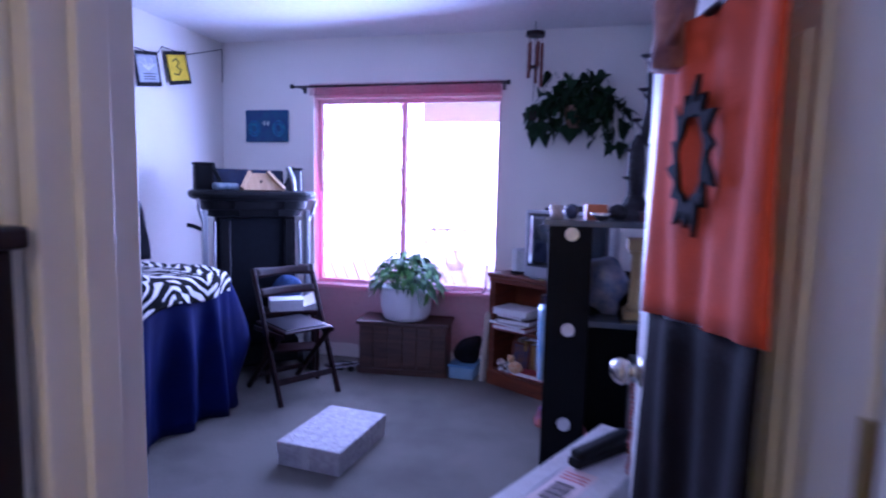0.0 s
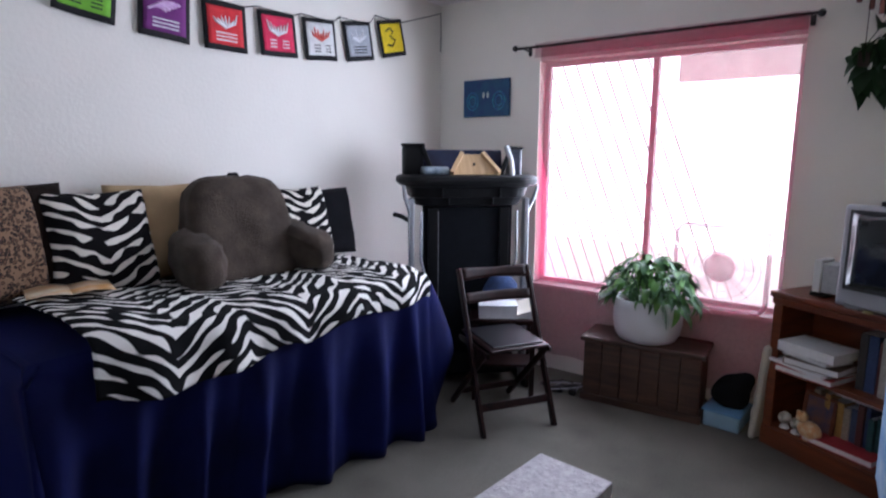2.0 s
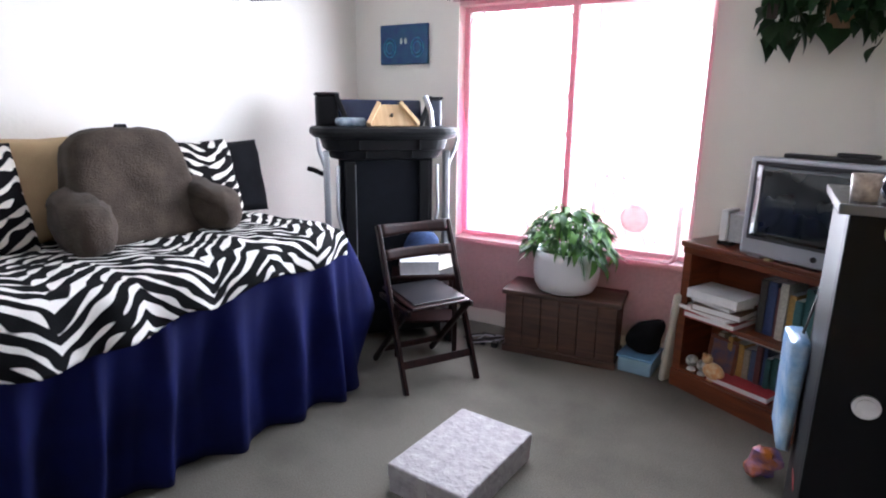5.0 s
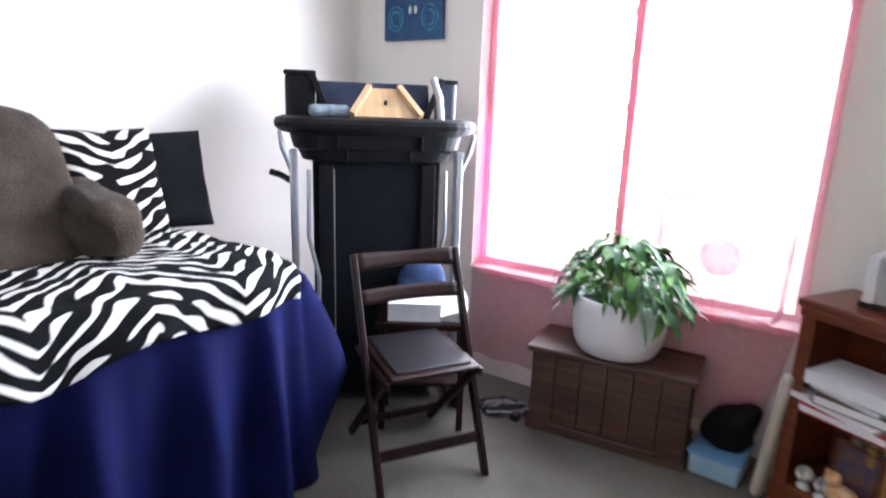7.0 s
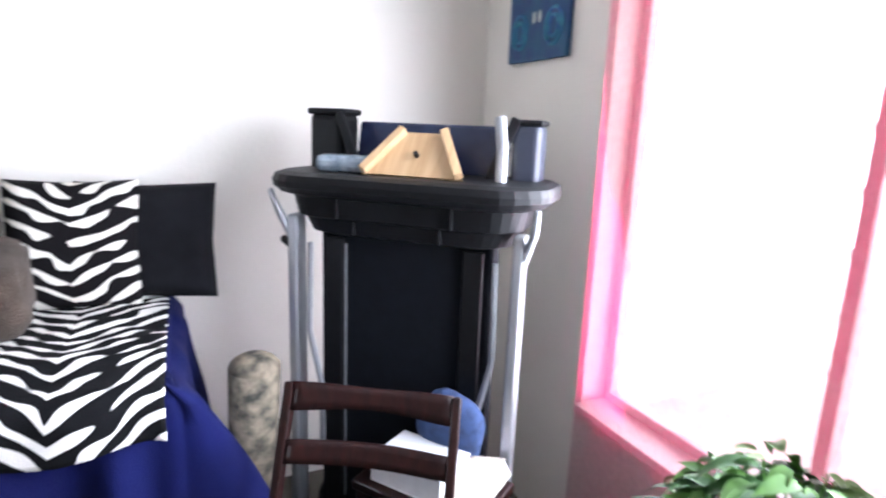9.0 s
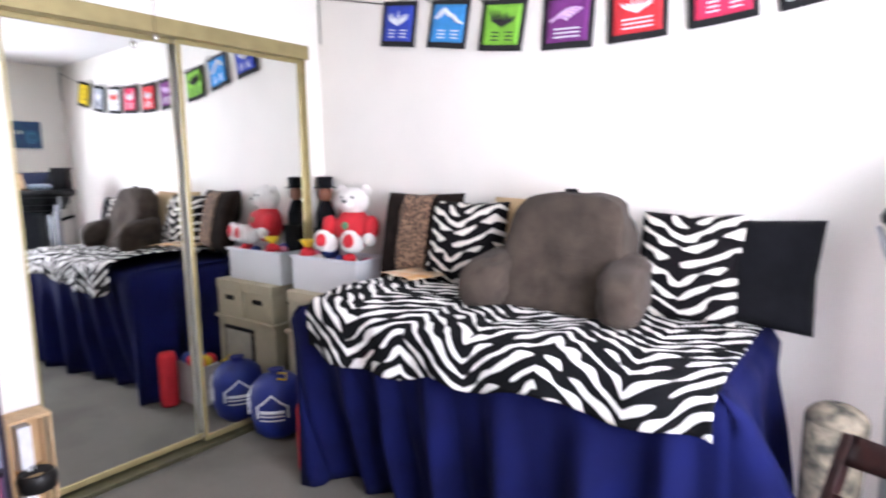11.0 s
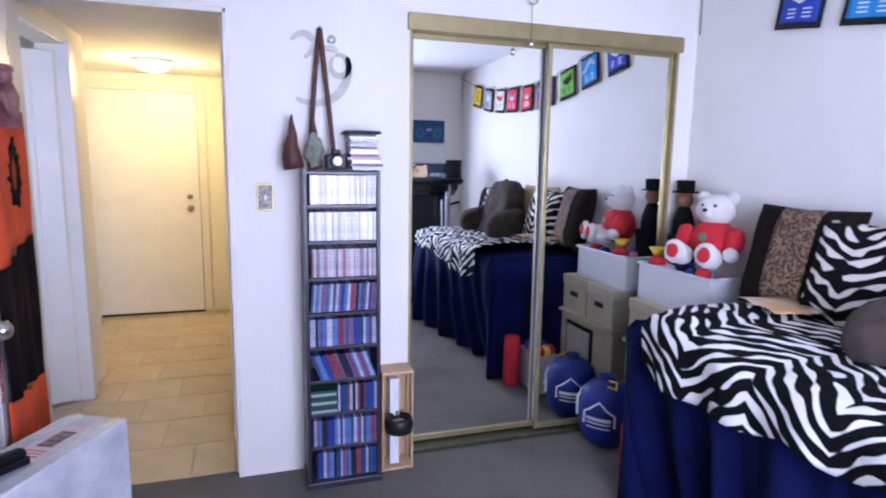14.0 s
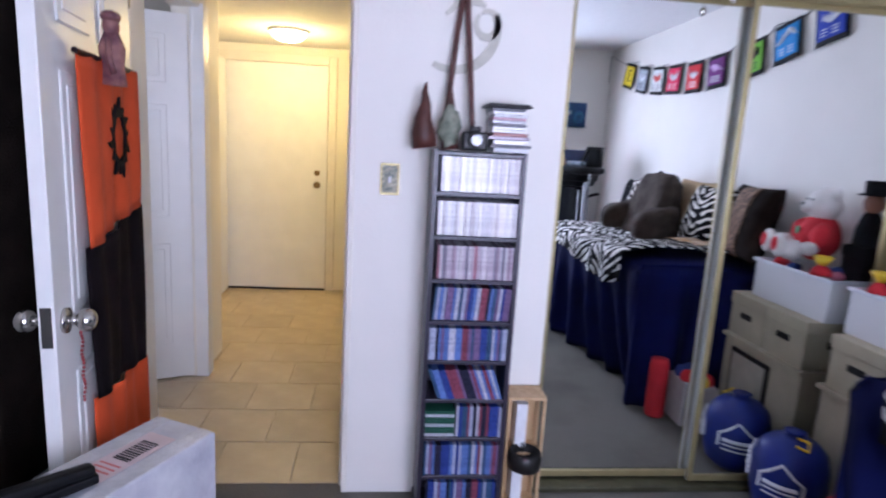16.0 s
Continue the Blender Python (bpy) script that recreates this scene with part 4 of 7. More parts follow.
part("hub", bm, glassy("pink_fan_hub", (0.90, 0.55, 0.62), 0.3, 0.40), fan, smooth=True)
for i in range(5):
    a = 2 * math.pi * i / 5 + 0.3
    bl = grid_surface(lambda u, v: ((0.05 + 0.135 * v) * math.cos(a + (u - 0.5) * 0.62), 0.008 + 0.03 * (u - 0.5), 0.235 + (0.05 + 0.135 * v) * math.sin(a + (u - 0.5) * 0.62)), 5, 4, thick=0.003)
    part("blade", bl, FANB, fan, smooth=True)
bm = bmesh.new()
for r in (0.09, 0.13, 0.17, 0.205):
    tube(bm, [(r * math.cos(2 * math.pi * k / 28), -0.022, 0.235 + r * math.sin(2 * math.pi * k / 28)) for k in range(29)], 0.0015, 4)
for k in range(8):
    a = math.pi * k / 4
    tube(bm, [(0.05 * math.cos(a), -0.022, 0.235 + 0.05 * math.sin(a)), (0.225 * math.cos(a), -0.016, 0.235 + 0.225 * math.sin(a))], 0.0015, 4)
part("grille", bm, FANW, fan)
for s in (-1, 1):
    part("foot", newbox(s * 0.19 - 0.02, s * 0.19 + 0.02, -0.03, 0.04, 0, 0.012, 0.003), FANW, fan)

# ---------------------------------------------------------------- folded treadmill in the corner
tm = thing("treadmill", pose(0.725, 2.95, 0, 0, 0, 46.5), "folded black treadmill with silver uprights standing in the corner", "treadmill")
# console tray with flared rim and rounded front corners
bm = bmesh.new()


def rrect(w, d, y0, r, n=6):
    out = []
    for cx, cy, a0 in ((w / 2 - r, y0 + r, 270), (w / 2 - r * 0.6, y0 + d - r * 0.6, 0), (-w / 2 + r * 0.6, y0 + d - r * 0.6, 90), (-w / 2 + r, y0 + r, 180)):
        q = r if a0 in (270, 180) else r * 0.6
        for k in range(n + 1):
            a = radians(a0 + 90 * k / n)
            out.append((cx + q * math.cos(a), cy + q * math.sin(a)))
    return out


def loft(bm, secs):
    rings = []
    for (w, d, y0, r, z) in secs:
        rings.append([bm.verts.new((x, y, z)) for x, y in rrect(w, d, y0, r)])
    for a, b in zip(rings, rings[1:]):
        k = len(a)
        for i in range(k):
            bm.faces.new((a[i], a[(i + 1) % k], b[(i + 1) % k], b[i]))
    bm.faces.new(list(reversed(rings[0])))
    bm.faces.new(rings[-1])


loft(bm, [(0.52, 0.22, 0.09, 0.06, 1.105), (0.62, 0.27, 0.05, 0.09, 1.118), (0.66, 0.29, 0.035, 0.10, 1.160), (0.69, 0.30, 0.022, 0.10, 1.166), (0.72, 0.31, 0.012, 0.11, 1.222), (0.795, 0.345, -0.015, 0.13, 1.232), (0.835, 0.37, -0.038, 0.15, 1.250), (0.838, 0.372, -0.040, 0.15, 1.266), (0.825, 0.365, -0.033, 0.15, 1.284), (0.78, 0.33, -0.005, 0.13, 1.292)])
tray = part("console_tray", bm, BLACKPL, tm, "curved black plastic console tray", smooth=False)
for x in (-0.17, 0.17):
    part("tray_rib", newbox(x - 0.004, x + 0.004, 0.004, 0.05, 1.166, 1.228, 0.002), BLACKPL, tray)
for x in (-0.13, 0.13):
    part("tray_rib", newbox(x - 0.004, x + 0.004, 0.030, 0.07, 1.118, 1.160, 0.002), BLACKPL, tray)
for s in (-1, 1):
    bm = bmesh.new()
    box(bm, s * 0.345 - 0.016, s * 0.345 + 0.016, 0.05, 0.11, 0.02, 1.16, 0.008)
    part("upright", bm, SILVER, tm, "silver painted steel upright")
    bm = bmesh.new()
    tube(bm, [(s * 0.395, 0.02, 1.235), (s * 0.385, 0.045, 1.17), (s * 0.35, 0.075, 1.07), (s * 0.345, 0.08, 1.0)], [0.008, 0.012, 0.013, 0.010], 8)
    part("tray_bracket", bm, SILVER, tm, "slanting silver tray arm", smooth=True)
    bm = bmesh.new()
    tube(bm, [(s * 0.255, 0.075, 0.42), (s * 0.25, 0.065, 0.62), (s * 0.29, 0.06, 0.80), (s * 0.285, 0.06, 1.08)], 0.009, 8)
    part("side_rod", bm, SILVER, tm)
    bm = bmesh.new()
    box(bm, s * 0.36 - 0.03, s * 0.36 + 0.03, -0.02, 0.40, 0.0, 0.07, 0.015)
    part("base_rail", bm, BLACKPL, tm)
    bm = bmesh.new()
    w0 = 0.062 if s < 0 else 0.042
    x0 = s * 0.315
    box(bm, x0 - w0, x0 + w0, 0.20, 0.31, 1.27, 1.462 if s < 0 else 1.45, 0.022, seg=3)
    ch_ = part("cup_holder", bm, BLACKPL if s < 0 else mat("slate_plastic", (0.03, 0.035, 0.055), 0.4, vary=0.15), tm, "boxy black cup holder" if s < 0 else "slate grey cup holder")
    bm = bmesh.new()
    box(bm, x0 - w0 - 0.005, x0 + w0 + 0.005, 0.195, 0.315, 1.455 if s < 0 else 1.443, 1.475 if s < 0 else 1.46, 0.009)
    part("rim", bm, BLACKPL, ch_)
    bm = bmesh.new()
    box(bm, -0.014, 0.014, 0.19, 0.21, 0.0, 0.205, 0.004, m=pose(x0 - s * (w0 + 0.062), 0, 1.272, 0, s * 22, 0))
    part("slanted_support", bm, BLACKPL, ch_)
bm = bmesh.new()
box(bm, -0.27, 0.27, 0.095, 0.165, 0.20, 1.12, 0.012)
deck = part("deck", bm, BELT, tm, "black running deck folded upright")
for x in (-0.215, 0.215):
    part("deck_rail", newbox(x - 0.03, x + 0.03, 0.075, 0.097, 0.22, 1.10, 0.006), BLACKPL, deck)
part("deck_groove", newbox(-0.185, -0.181, 0.088, 0.097, 0.24, 1.08), SILVER, deck)
bm = bmesh.new()
box(bm, -0.30, 0.30, 0.10, 0.38, 0.05, 0.24, 0.03)
part("motor_cover", bm, BLACKPL, tm)
bm = bmesh.new()
box(bm, -0.25, 0.25, 0.0, 0.03, 0.0, 0.16, 0.01, m=pose(0, 0.27, 1.285, -12, 0, 0))
part("console_panel", bm, mat("dark_console_screen", (0.014, 0.02, 0.05), 0.25, vary=0.4, scale=9), tm, "dark glossy console panel")
bm = bmesh.new()
tube(bm, [(0.27, 0.12, 1.28), (0.265, 0.14, 1.38), (0.245, 0.18, 1.46)], 0.016, 10)
part("handlebar", bm, SILVER, tm)
bm = bmesh.new()
tube(bm, [(-0.36, 0.10, 1.03), (-0.40, 0.13, 1.05), (-0.44, 0.15, 1.06)], 0.014, 8)
part("side_handle", bm, BLACKPL, tm)

# pine board resting on the tray
bd = thing("pine_board", pose(0.725, 2.95, 0, 0, 0, 46.5) @ pose(0.03, 0.06, 1.297, -42, 0, 0), "pale pine offcut frame leaning on the treadmill tray", "board")
bm = bmesh.new()
vs = [bm.verts.new(p) for p in ((-0.15, 0, 0), (0.15, 0, 0), (0.07, 0, 0.155), (-0.07, 0, 0.155))]
f = bm.faces.new(vs)
bm.normal_update()
bmesh.ops.solidify(bm, geom=[f], thickness=0.012)
part("panel", bm, PINE, bd)
for s in (-1, 1):
    bm = bmesh.new()
    a = math.degrees(math.atan2(0.08, 0.155))
    box(bm, -0.012, 0.012, -0.024, 0.0, 0, 0.175, 0.002, m=pose(s * 0.142, 0, 0, 0, -s * a, 0))
    part("batten", bm, PINE, bd)
bm = bmesh.new()
cyl(bm, (0, -0.016, 0.07), (0, -0.0, 0.07), 0.007, seg=10)
part("knot_hole", bm, ROD, bd)
pk = thing("clear_plastic_pack", pose(0.725, 2.95, 0, 0, 0, 46.5) @ pose(-0.20, 0.12, 1.291, 0, 0, 8), "crumpled clear plastic pack on the treadmill tray", "plastic pack")
part("pack", newbox(-0.08, 0.08, -0.05, 0.05, 0, 0.05, 0.018), mat("grey_plastic_film", (0.32, 0.38, 0.44), 0.2, second=(0.12, 0.16, 0.2), scale=30, bump=0.6, bscale=40), pk)

# ---------------------------------------------------------------- folding chairs
def folding_chair(m, label):
    ch = thing("folding_chair", m, label, "chair", "folding chairs")
    lean = math.degrees(math.atan2(0.34, 0.80))
    for s in (-1, 1):
        bm = bmesh.new()
        box(bm, -0.011, 0.011, -0.019, 0.019, 0, 0.875, 0.005, m=pose(s * 0.206, 0, 0, -lean, 0, 0))
        part("long_leg", bm, DARKWOOD, ch)
        bm = bmesh.new()
        k = math.degrees(math.atan2(0.42, 0.42))
        box(bm, -0.010, 0.010, -0.017, 0.017, 0, 0.585, 0.005, m=pose(s * 0.180, 0.475, 0, k, 0, 0))
        part("short_leg", bm, DARKWOOD, ch)
        part("seat_rail", newbox(s * 0.178 - 0.009, s * 0.178 + 0.009, 0.02, 0.38, 0.405, 0.432, 0.003), DARKWOOD, ch)

    def on_leg(z):
        return z * 0.34 / 0.80
    bm = bmesh.new()
    box(bm, -0.195, 0.195, -0.010, 0.010, -0.02, 0.02, 0.004, m=pose(0, on_leg(0.135), 0.135, -lean, 0, 0))
    part("front_stretcher", bm, DARKWOOD, ch)
    part("rear_stretcher", newbox(-0.17, 0.17, 0.36, 0.378, 0.09, 0.122, 0.004), DARKWOOD, ch)
    for zz, hgt in ((0.775, 0.032), (0.655, 0.026)):
        def slat(u, v, zz=zz, hgt=hgt):
            x = -0.2 + 0.4 * u
            bow = 0.022 * math.sin(math.pi * u)
            z = zz + (v - 0.5) * 2 * hgt * (1 - 0.25 * math.sin(math.pi * u) ** 2 * (1 if zz > 0.7 else 0))
            return (x, on_leg(z) + bow, z)
        part("back_slat", grid_surface(slat, 14, 3, thick=0.014), DARKWOOD, ch, smooth=True)
    bm = bmesh.new()
    box(bm, -0.168, 0.168, 0.0, 0.375, 0.0, 0.016, 0.006, m=pose(0, 0.01, 0.432, 2.0, 0, 0))
    seat = part("seat", bm, DARKWOOD, ch)
    bm = bmesh.new()
    box(bm, -0.145, 0.145, 0.03, 0.35, 0.0, 0.009, 0.005, m=pose(0, 0.01, 0.4475, 2.0, 0, 0))
    part("seat_pad", bm, mat("black_vinyl_seat", (0.010, 0.009, 0.011), 0.38, vary=0.2, spec=0.3), seat, "glossy black vinyl seat pad")
    return ch


fc = folding_chair(pose(1.236, 2.661, 0, 0, 0, 58.5), "dark mahogany wooden folding chair with black vinyl seat")

# low stack behind the chair
st = thing("storage_stool", pose(0.90, 3.03, 0, 0, 0, 35), "dark wooden step stool between chair and treadmill", "stool")
part("top", newbox(-0.19, 0.19, -0.12, 0.12, 0.455, 0.485, 0.006), DARKWOOD, st)
for sx_ in (-1, 1):
    for sy_ in (-1, 1):
        part("leg", newbox(sx_ * 0.165 - 0.014, sx_ * 0.165 + 0.014, sy_ * 0.10 - 0.014, sy_ * 0.10 + 0.014, 0, 0.455, 0.004), DARKWOOD, st)
part("shelf", newbox(-0.17, 0.17, -0.10, 0.10, 0.20, 0.215, 0.003), DARKWOOD, st)
PAPER = mat("white_paper", (0.74, 0.74, 0.76), 0.7, vary=0.05, scale=40)


def book(name, m, w, d, h, cover, label):
    b = thing(name, m, label, "book")
    part("page_block", newbox(-w / 2 + 0.004, w / 2 - 0.003, -d / 2 + 0.004, d / 2 - 0.004, 0.003, h - 0.003), PAPER, b)
    part("cover", newbox(-w / 2, w / 2, -d / 2, d / 2, h - 0.003, h, 0.001), cover, b)
    part("cover", newbox(-w / 2, w / 2, -d / 2, d / 2, 0, 0.003, 0.001), cover, b)
    part("spine", newbox(-w / 2, -w / 2 + 0.004, -d / 2, d / 2, 0.003, h - 0.003, 0.001), cover, b)
    return b


WCOV = mat("white_book_cover", (0.72, 0.72, 0.74), 0.4, vary=0.05)
book("thick_book", pose(0.88, 3.00, 0.486, 0, 0, 35), 0.22, 0.16, 0.075, WCOV, "thick white paperback on the stool")
book("open_book", pose(0.99, 3.10, 0.487, 14, -20, 25), 0.16, 0.18, 0.05, mat("cream_cover", (0.62, 0.58, 0.48), 0.5), "cream paperback tilted on the stool")
bag = thing("denim_bag", pose(0.83, 3.11, 0.487, 0, 0, 35), "dark blue denim bag behind the books", "bag")
bm = bmesh.new()
ball(bm, (0, 0, 0.10), 0.12, (0.9, 0.5, 1.0), u=18, v=12)
for v in bm.verts:
    v.co += v.normal * 0.02 * noise.noise(v.co * 8)
    v.co.z = max(0.0, v.co.z)
part("bag_body", bm, mat("denim", (0.03, 0.055, 0.14), 0.9, vary=0.3, scale=30, bump=0.3, bscale=200), bag, smooth=True)

# rolled patterned throw at the foot of the daybed
roll = thing("rolled_throw", pose(0.40, 2.60, 0), "rolled camouflage-patterned throw beside the daybed", "throw")
bm = bmesh.new()
cyl(bm, (0.0, 0.0, 0.0), (0.03, 0.02, 0.68), 0.07, 0.08, seg=20)
ball(bm, (0.03, 0.02, 0.68), 0.08, (1, 1, 0.6))
part("cloth_roll", bm, mat("mottled_throw", (0.36, 0.30, 0.22), 0.9, second=(0.05, 0.05, 0.04), scale=22, bump=0.3), roll, smooth=True)

# ---------------------------------------------------------------- chest, pot plant
cst = thing("wooden_chest", pose(1.305, 3.245, 0, 0, 0, 5.5), "dark stained wooden blanket chest under the window", "chest")
CW, CDp, CHt = 0.655, 0.29, 0.385
for i in range(6):
    a, b = 0.012 + i * (CW - 0.024) / 6, 0.012 + (i + 1) * (CW - 0.024) / 6
    part("front_plank", newbox(a + 0.001, b - 0.001, 0.006, 0.026, 0.04, CHt - 0.03, 0.003, seg=1), CHESTWOOD, cst)
part("chest_body", newbox(0.012, CW - 0.012, 0.026, CDp - 0.01, 0.03, CHt - 0.028), CHESTWOOD, cst)
part("lid", newbox(-0.008, CW + 0.008, -0.008, CDp, CHt - 0.028, CHt, 0.006), CHESTWOOD, cst)
part("plinth", newbox(0.0, CW, 0.0, CDp - 0.005, 0.0, 0.045, 0.005), CHESTWOOD, cst)

pot = thing("potted_plant", pose(1.615, 3.42, CHt), "leafy green houseplant in a white rounded pot on the chest", "plant")
bm = bmesh.new()
lathe(bm, [(0.0, 0.0), (0.130, 0.0), (0.156, 0.010), (0.176, 0.045), (0.186, 0.10), (0.188, 0.20), (0.187, 0.240), (0.180, 0.243), (0.176, 0.230), (0.172, 0.16)], 40)
part("pot", bm, mat("white_ceramic_pot", (0.70, 0.69, 0.72), 0.35, vary=0.04, scale=5), pot, "white glazed rounded pot", smooth=True)
bm = bmesh.new()
lathe(bm, [(0.0, 0.195), (0.10, 0.20), (0.175, 0.192)], 24)
part("soil", bm, mat("potting_soil", (0.03, 0.02, 0.014), 0.95, bump=0.8, bscale=80), pot)


def leafmat(name, a, b):
    m = mat(name, a, 0.58, second=b, scale=14, rand=0.30, spec=0.22)
    return m


LEAF1 = leafmat("bright_green_leaf", (0.10, 0.215, 0.045), (0.055, 0.13, 0.03))
LEAF2 = leafmat("dark_green_leaf", (0.014, 0.042, 0.014), (0.008, 0.024, 0.009))


def leaf_mesh(name, L, w, droop, material, heart=0.0):
    bm = bmesh.new()
    rows = []
    for k in range(8):
        t = k / 7
        ww = w * math.sin(math.pi * (0.06 + 0.94 * t) ** (0.75 - 0.3 * heart)) * 0.5 if k < 7 else 0.001
        x = L * (math.sin(t * droop) / droop if droop else t)
        z = -L * ((1 - math.cos(t * droop)) / droop if droop else 0)
        rows.append([bm.verts.new((x, s * ww, z + abs(s) * ww * 0.35)) for s in (-1, 0, 1)])
    for a, b in zip(rows, rows[1:]):
        for i in range(2):
            bm.faces.new((a[i], a[i + 1], b[i + 1], b[i]))
    return mesh_of(name, bm, material, True)


rl = random.Random(11)
LEAF3 = leafmat("deep_green_leaf", (0.035, 0.095, 0.025), (0.018, 0.05, 0.015))
lm = [leaf_mesh("leaf", l, w, d, k) for l, w, d, k in ((0.10, 0.040, 0.7, LEAF1), (0.13, 0.046, 1.2, LEAF3), (0.12, 0.042, 1.7, LEAF1), (0.10, 0.044, 1.1, LEAF1), (0.14, 0.042, 1.5, LEAF3))]
stems = []
for i in range(290):
    az = rl.uniform(0, 2 * math.pi)
    q = math.sqrt(rl.random())
    x, y = 0.235 * q * math.cos(az), 0.15 * q * math.sin(az)
    if math.hypot(x, y) > 0.16 and y < -0.06 and abs(x) < 0.13:
        y *= 0.6
    top = 0.262 + 0.190 * (1 - q ** 2.2) + rl.uniform(-0.035, 0.045) - (0.10 * rl.random() if q > 0.85 and abs(math.cos(az)) > 0.75 else 0)
    stems.append((az, x, y, max(top, 0.255 if abs(x) < 0.17 else 0.12)))
for az, x, y, top in stems[:60]:
    bm = bmesh.new()
    tube(bm, [(0.3 * x, 0.3 * y, 0.19), (0.75 * x, 0.75 * y, max(0.24, top * 0.85)), (x, y, top)], 0.0026, 4)
    part("stem", bm, LEAF1, pot)
for az, x, y, top in stems:
    ob = new("leaf", rl.choice(lm))
    ob.parent = pot
    ob.matrix_basis = pose(x, y, top, rl.uniform(-25, 25), rl.uniform(-20, 25), math.degrees(az) + rl.uniform(-50, 50))
    k = rl.uniform(0.6, 1.1)
    ob.scale = (k, k, k)

# saw-edged fern fronds arching over the side of the pot
def frond_mesh(L, droop):
    bm = bmesh.new()
    for k in range(26):
        t = 0.12 + 0.88 * k / 25
        x = L * math.sin(t * droop) / droop
        z = -L * (1 - math.cos(t * droop)) / droop
        w = 0.036 * math.sin(math.pi * min(1, 0.12 + t * 0.86)) + 0.003
        for s in (-1, 1):
            q = [bm.verts.new((x + dx, s * dy, z - abs(dy) * 0.35 - dx * t)) for dx, dy in ((-0.004, 0.0), (0.004, w * 0.5), (0.012, w), (0.006, 0.0))]
            bm.faces.new(q if s > 0 else list(reversed(q)))
    return mesh_of("frond", bm, LEAF3, True)


fm = [frond_mesh(0.26, 1.2), frond_mesh(0.24, 1.7), frond_mesh(0.28, 1.5)]
for i in range(16):
    ob = new("frond", fm[i % 3])
    ob.parent = pot
    az = rl.uniform(-50, 60) if i % 3 else rl.uniform(140, 215)
    ob.matrix_basis = pose(0.05 * math.cos(radians(az)), 0.04 * math.sin(radians(az)) - 0.02, rl.uniform(0.24, 0.36), rl.uniform(-20, 20), rl.uniform(-42, -5), az)

# cables beside the chest
cab = thing("cable_tangle", pose(1.17, 3.30, 0), "tangle of dark cables and chargers on the carpet", "cables")
for i in range(4):
    bm = bmesh.new()
    r2 = random.Random(40 + i)
    tube(bm, [(0.09 * math.cos(0.8 * k + i) + r2.uniform(-0.03, 0.03), 0.08 * math.sin(1.1 * k + i), 0.008 + 0.03 * abs(math.sin(k * 1.3 + i))) for k in range(11)], 0.0045, 5)
    part("cable", bm, ROD if i else mat("grey_cable", (0.4, 0.4, 0.42), 0.4), cab, smooth=True)
for i in range(2):
    part("plug", newbox(-0.02 + 0.08 * i, 0.02 + 0.08 * i, -0.05, -0.015, 0.0, 0.035, 0.006), ROD, cab)

# ---------------------------------------------------------------- bookcase with television
bcm = pose(2.244, 3.316, 0, 0, 0, -30.8)
bc = thing("bookcase", bcm, "low cherry veneer bookcase set across the corner", "bookcase")
BL, BD2, BHt = 0.96, 0.27, 0.775
part("side_panel", newbox(0.0, 0.022, 0.004, BD2, 0.0, BHt - 0.03, 0.003), REDWOOD, bc)
part("side_panel", newbox(BL - 0.022, BL, 0.004, BD2, 0.0, BHt - 0.03, 0.003), REDWOOD, bc)
part("back_panel", newbox(0.022, BL - 0.022, BD2 - 0.008, BD2, 0.02, BHt - 0.03), REDWOOD, bc)
part("top", newbox(-0.018, BL + 0.018, -0.016, BD2 + 0.004, BHt - 0.03, BHt, 0.008), REDWOOD, bc)
part("cornice", newbox(-0.008, BL + 0.008, -0.006, 0.012, BHt - 0.062, BHt - 0.03, 0.004), REDWOOD, bc)
part("shelf", newbox(0.022, BL - 0.022, 0.006, BD2 - 0.008, 0.385, 0.407, 0.002), REDWOOD, bc)
part("shelf", newbox(0.022, BL - 0.022, 0.006, BD2 - 0.008, 0.085, 0.105, 0.002), REDWOOD, bc)
part("plinth", newbox(-0.006, BL + 0.006, -0.008, 0.012, 0.0, 0.095, 0.004), REDWOOD, bc)
part("face_stile", newbox(0.0, 0.045, -0.004, 0.008, 0.095, BHt - 0.062, 0.003), REDWOOD, bc)


def ramp_mat(name, cols, rough=0.45):
    m = mat(name, (0.5, 0.5, 0.5), rough, bump=0.05)
    nt = m.node_tree
    n, L = nt.nodes, nt.links
    oi = n.new("ShaderNodeObjectInfo")
    cr = n.new("ShaderNodeValToRGB")
    cr.color_ramp.interpolation = "CONSTANT"
    e = cr.color_ramp.elements
    e[0].position, e[0].color = 0, (*cols[0], 1)
    e[1].position, e[1].color = 1 / len(cols), (*cols[1], 1)
    for i in range(2, len(cols)):
        x = e.new(i / len(cols))
        x.color = (*cols[i], 1)
    L.new(oi.outputs["Random"], cr.inputs["Fac"])
    nz = n.new("ShaderNodeTexNoise")
    nz.inputs["Scale"].default_value = 90
    tcx = n.new("ShaderNodeTexCoord")
    L.new(tcx.outputs["Object"], nz.inputs["Vector"])
    mx = n.new("ShaderNodeMix")
    mx.data_type, mx.blend_type = "RGBA", "OVERLAY"
    mx.inputs["Factor"].default_value = 0.5
    L.new(cr.outputs["Color"], mx.inputs["A"])
    L.new(nz.outputs["Fac"], mx.inputs["B"])
    L.new(mx.outputs["Result"], n["Principled BSDF"].inputs["Base Color"])
    return m


BOOKS = ramp_mat("book_spines", ((0.03, 0.05, 0.13), (0.30, 0.26, 0.20), (0.10, 0.03, 0.03), (0.03, 0.10, 0.10), (0.40, 0.38, 0.33), (0.04, 0.035, 0.03), (0.35, 0.20, 0.05), (0.06, 0.09, 0.16)))


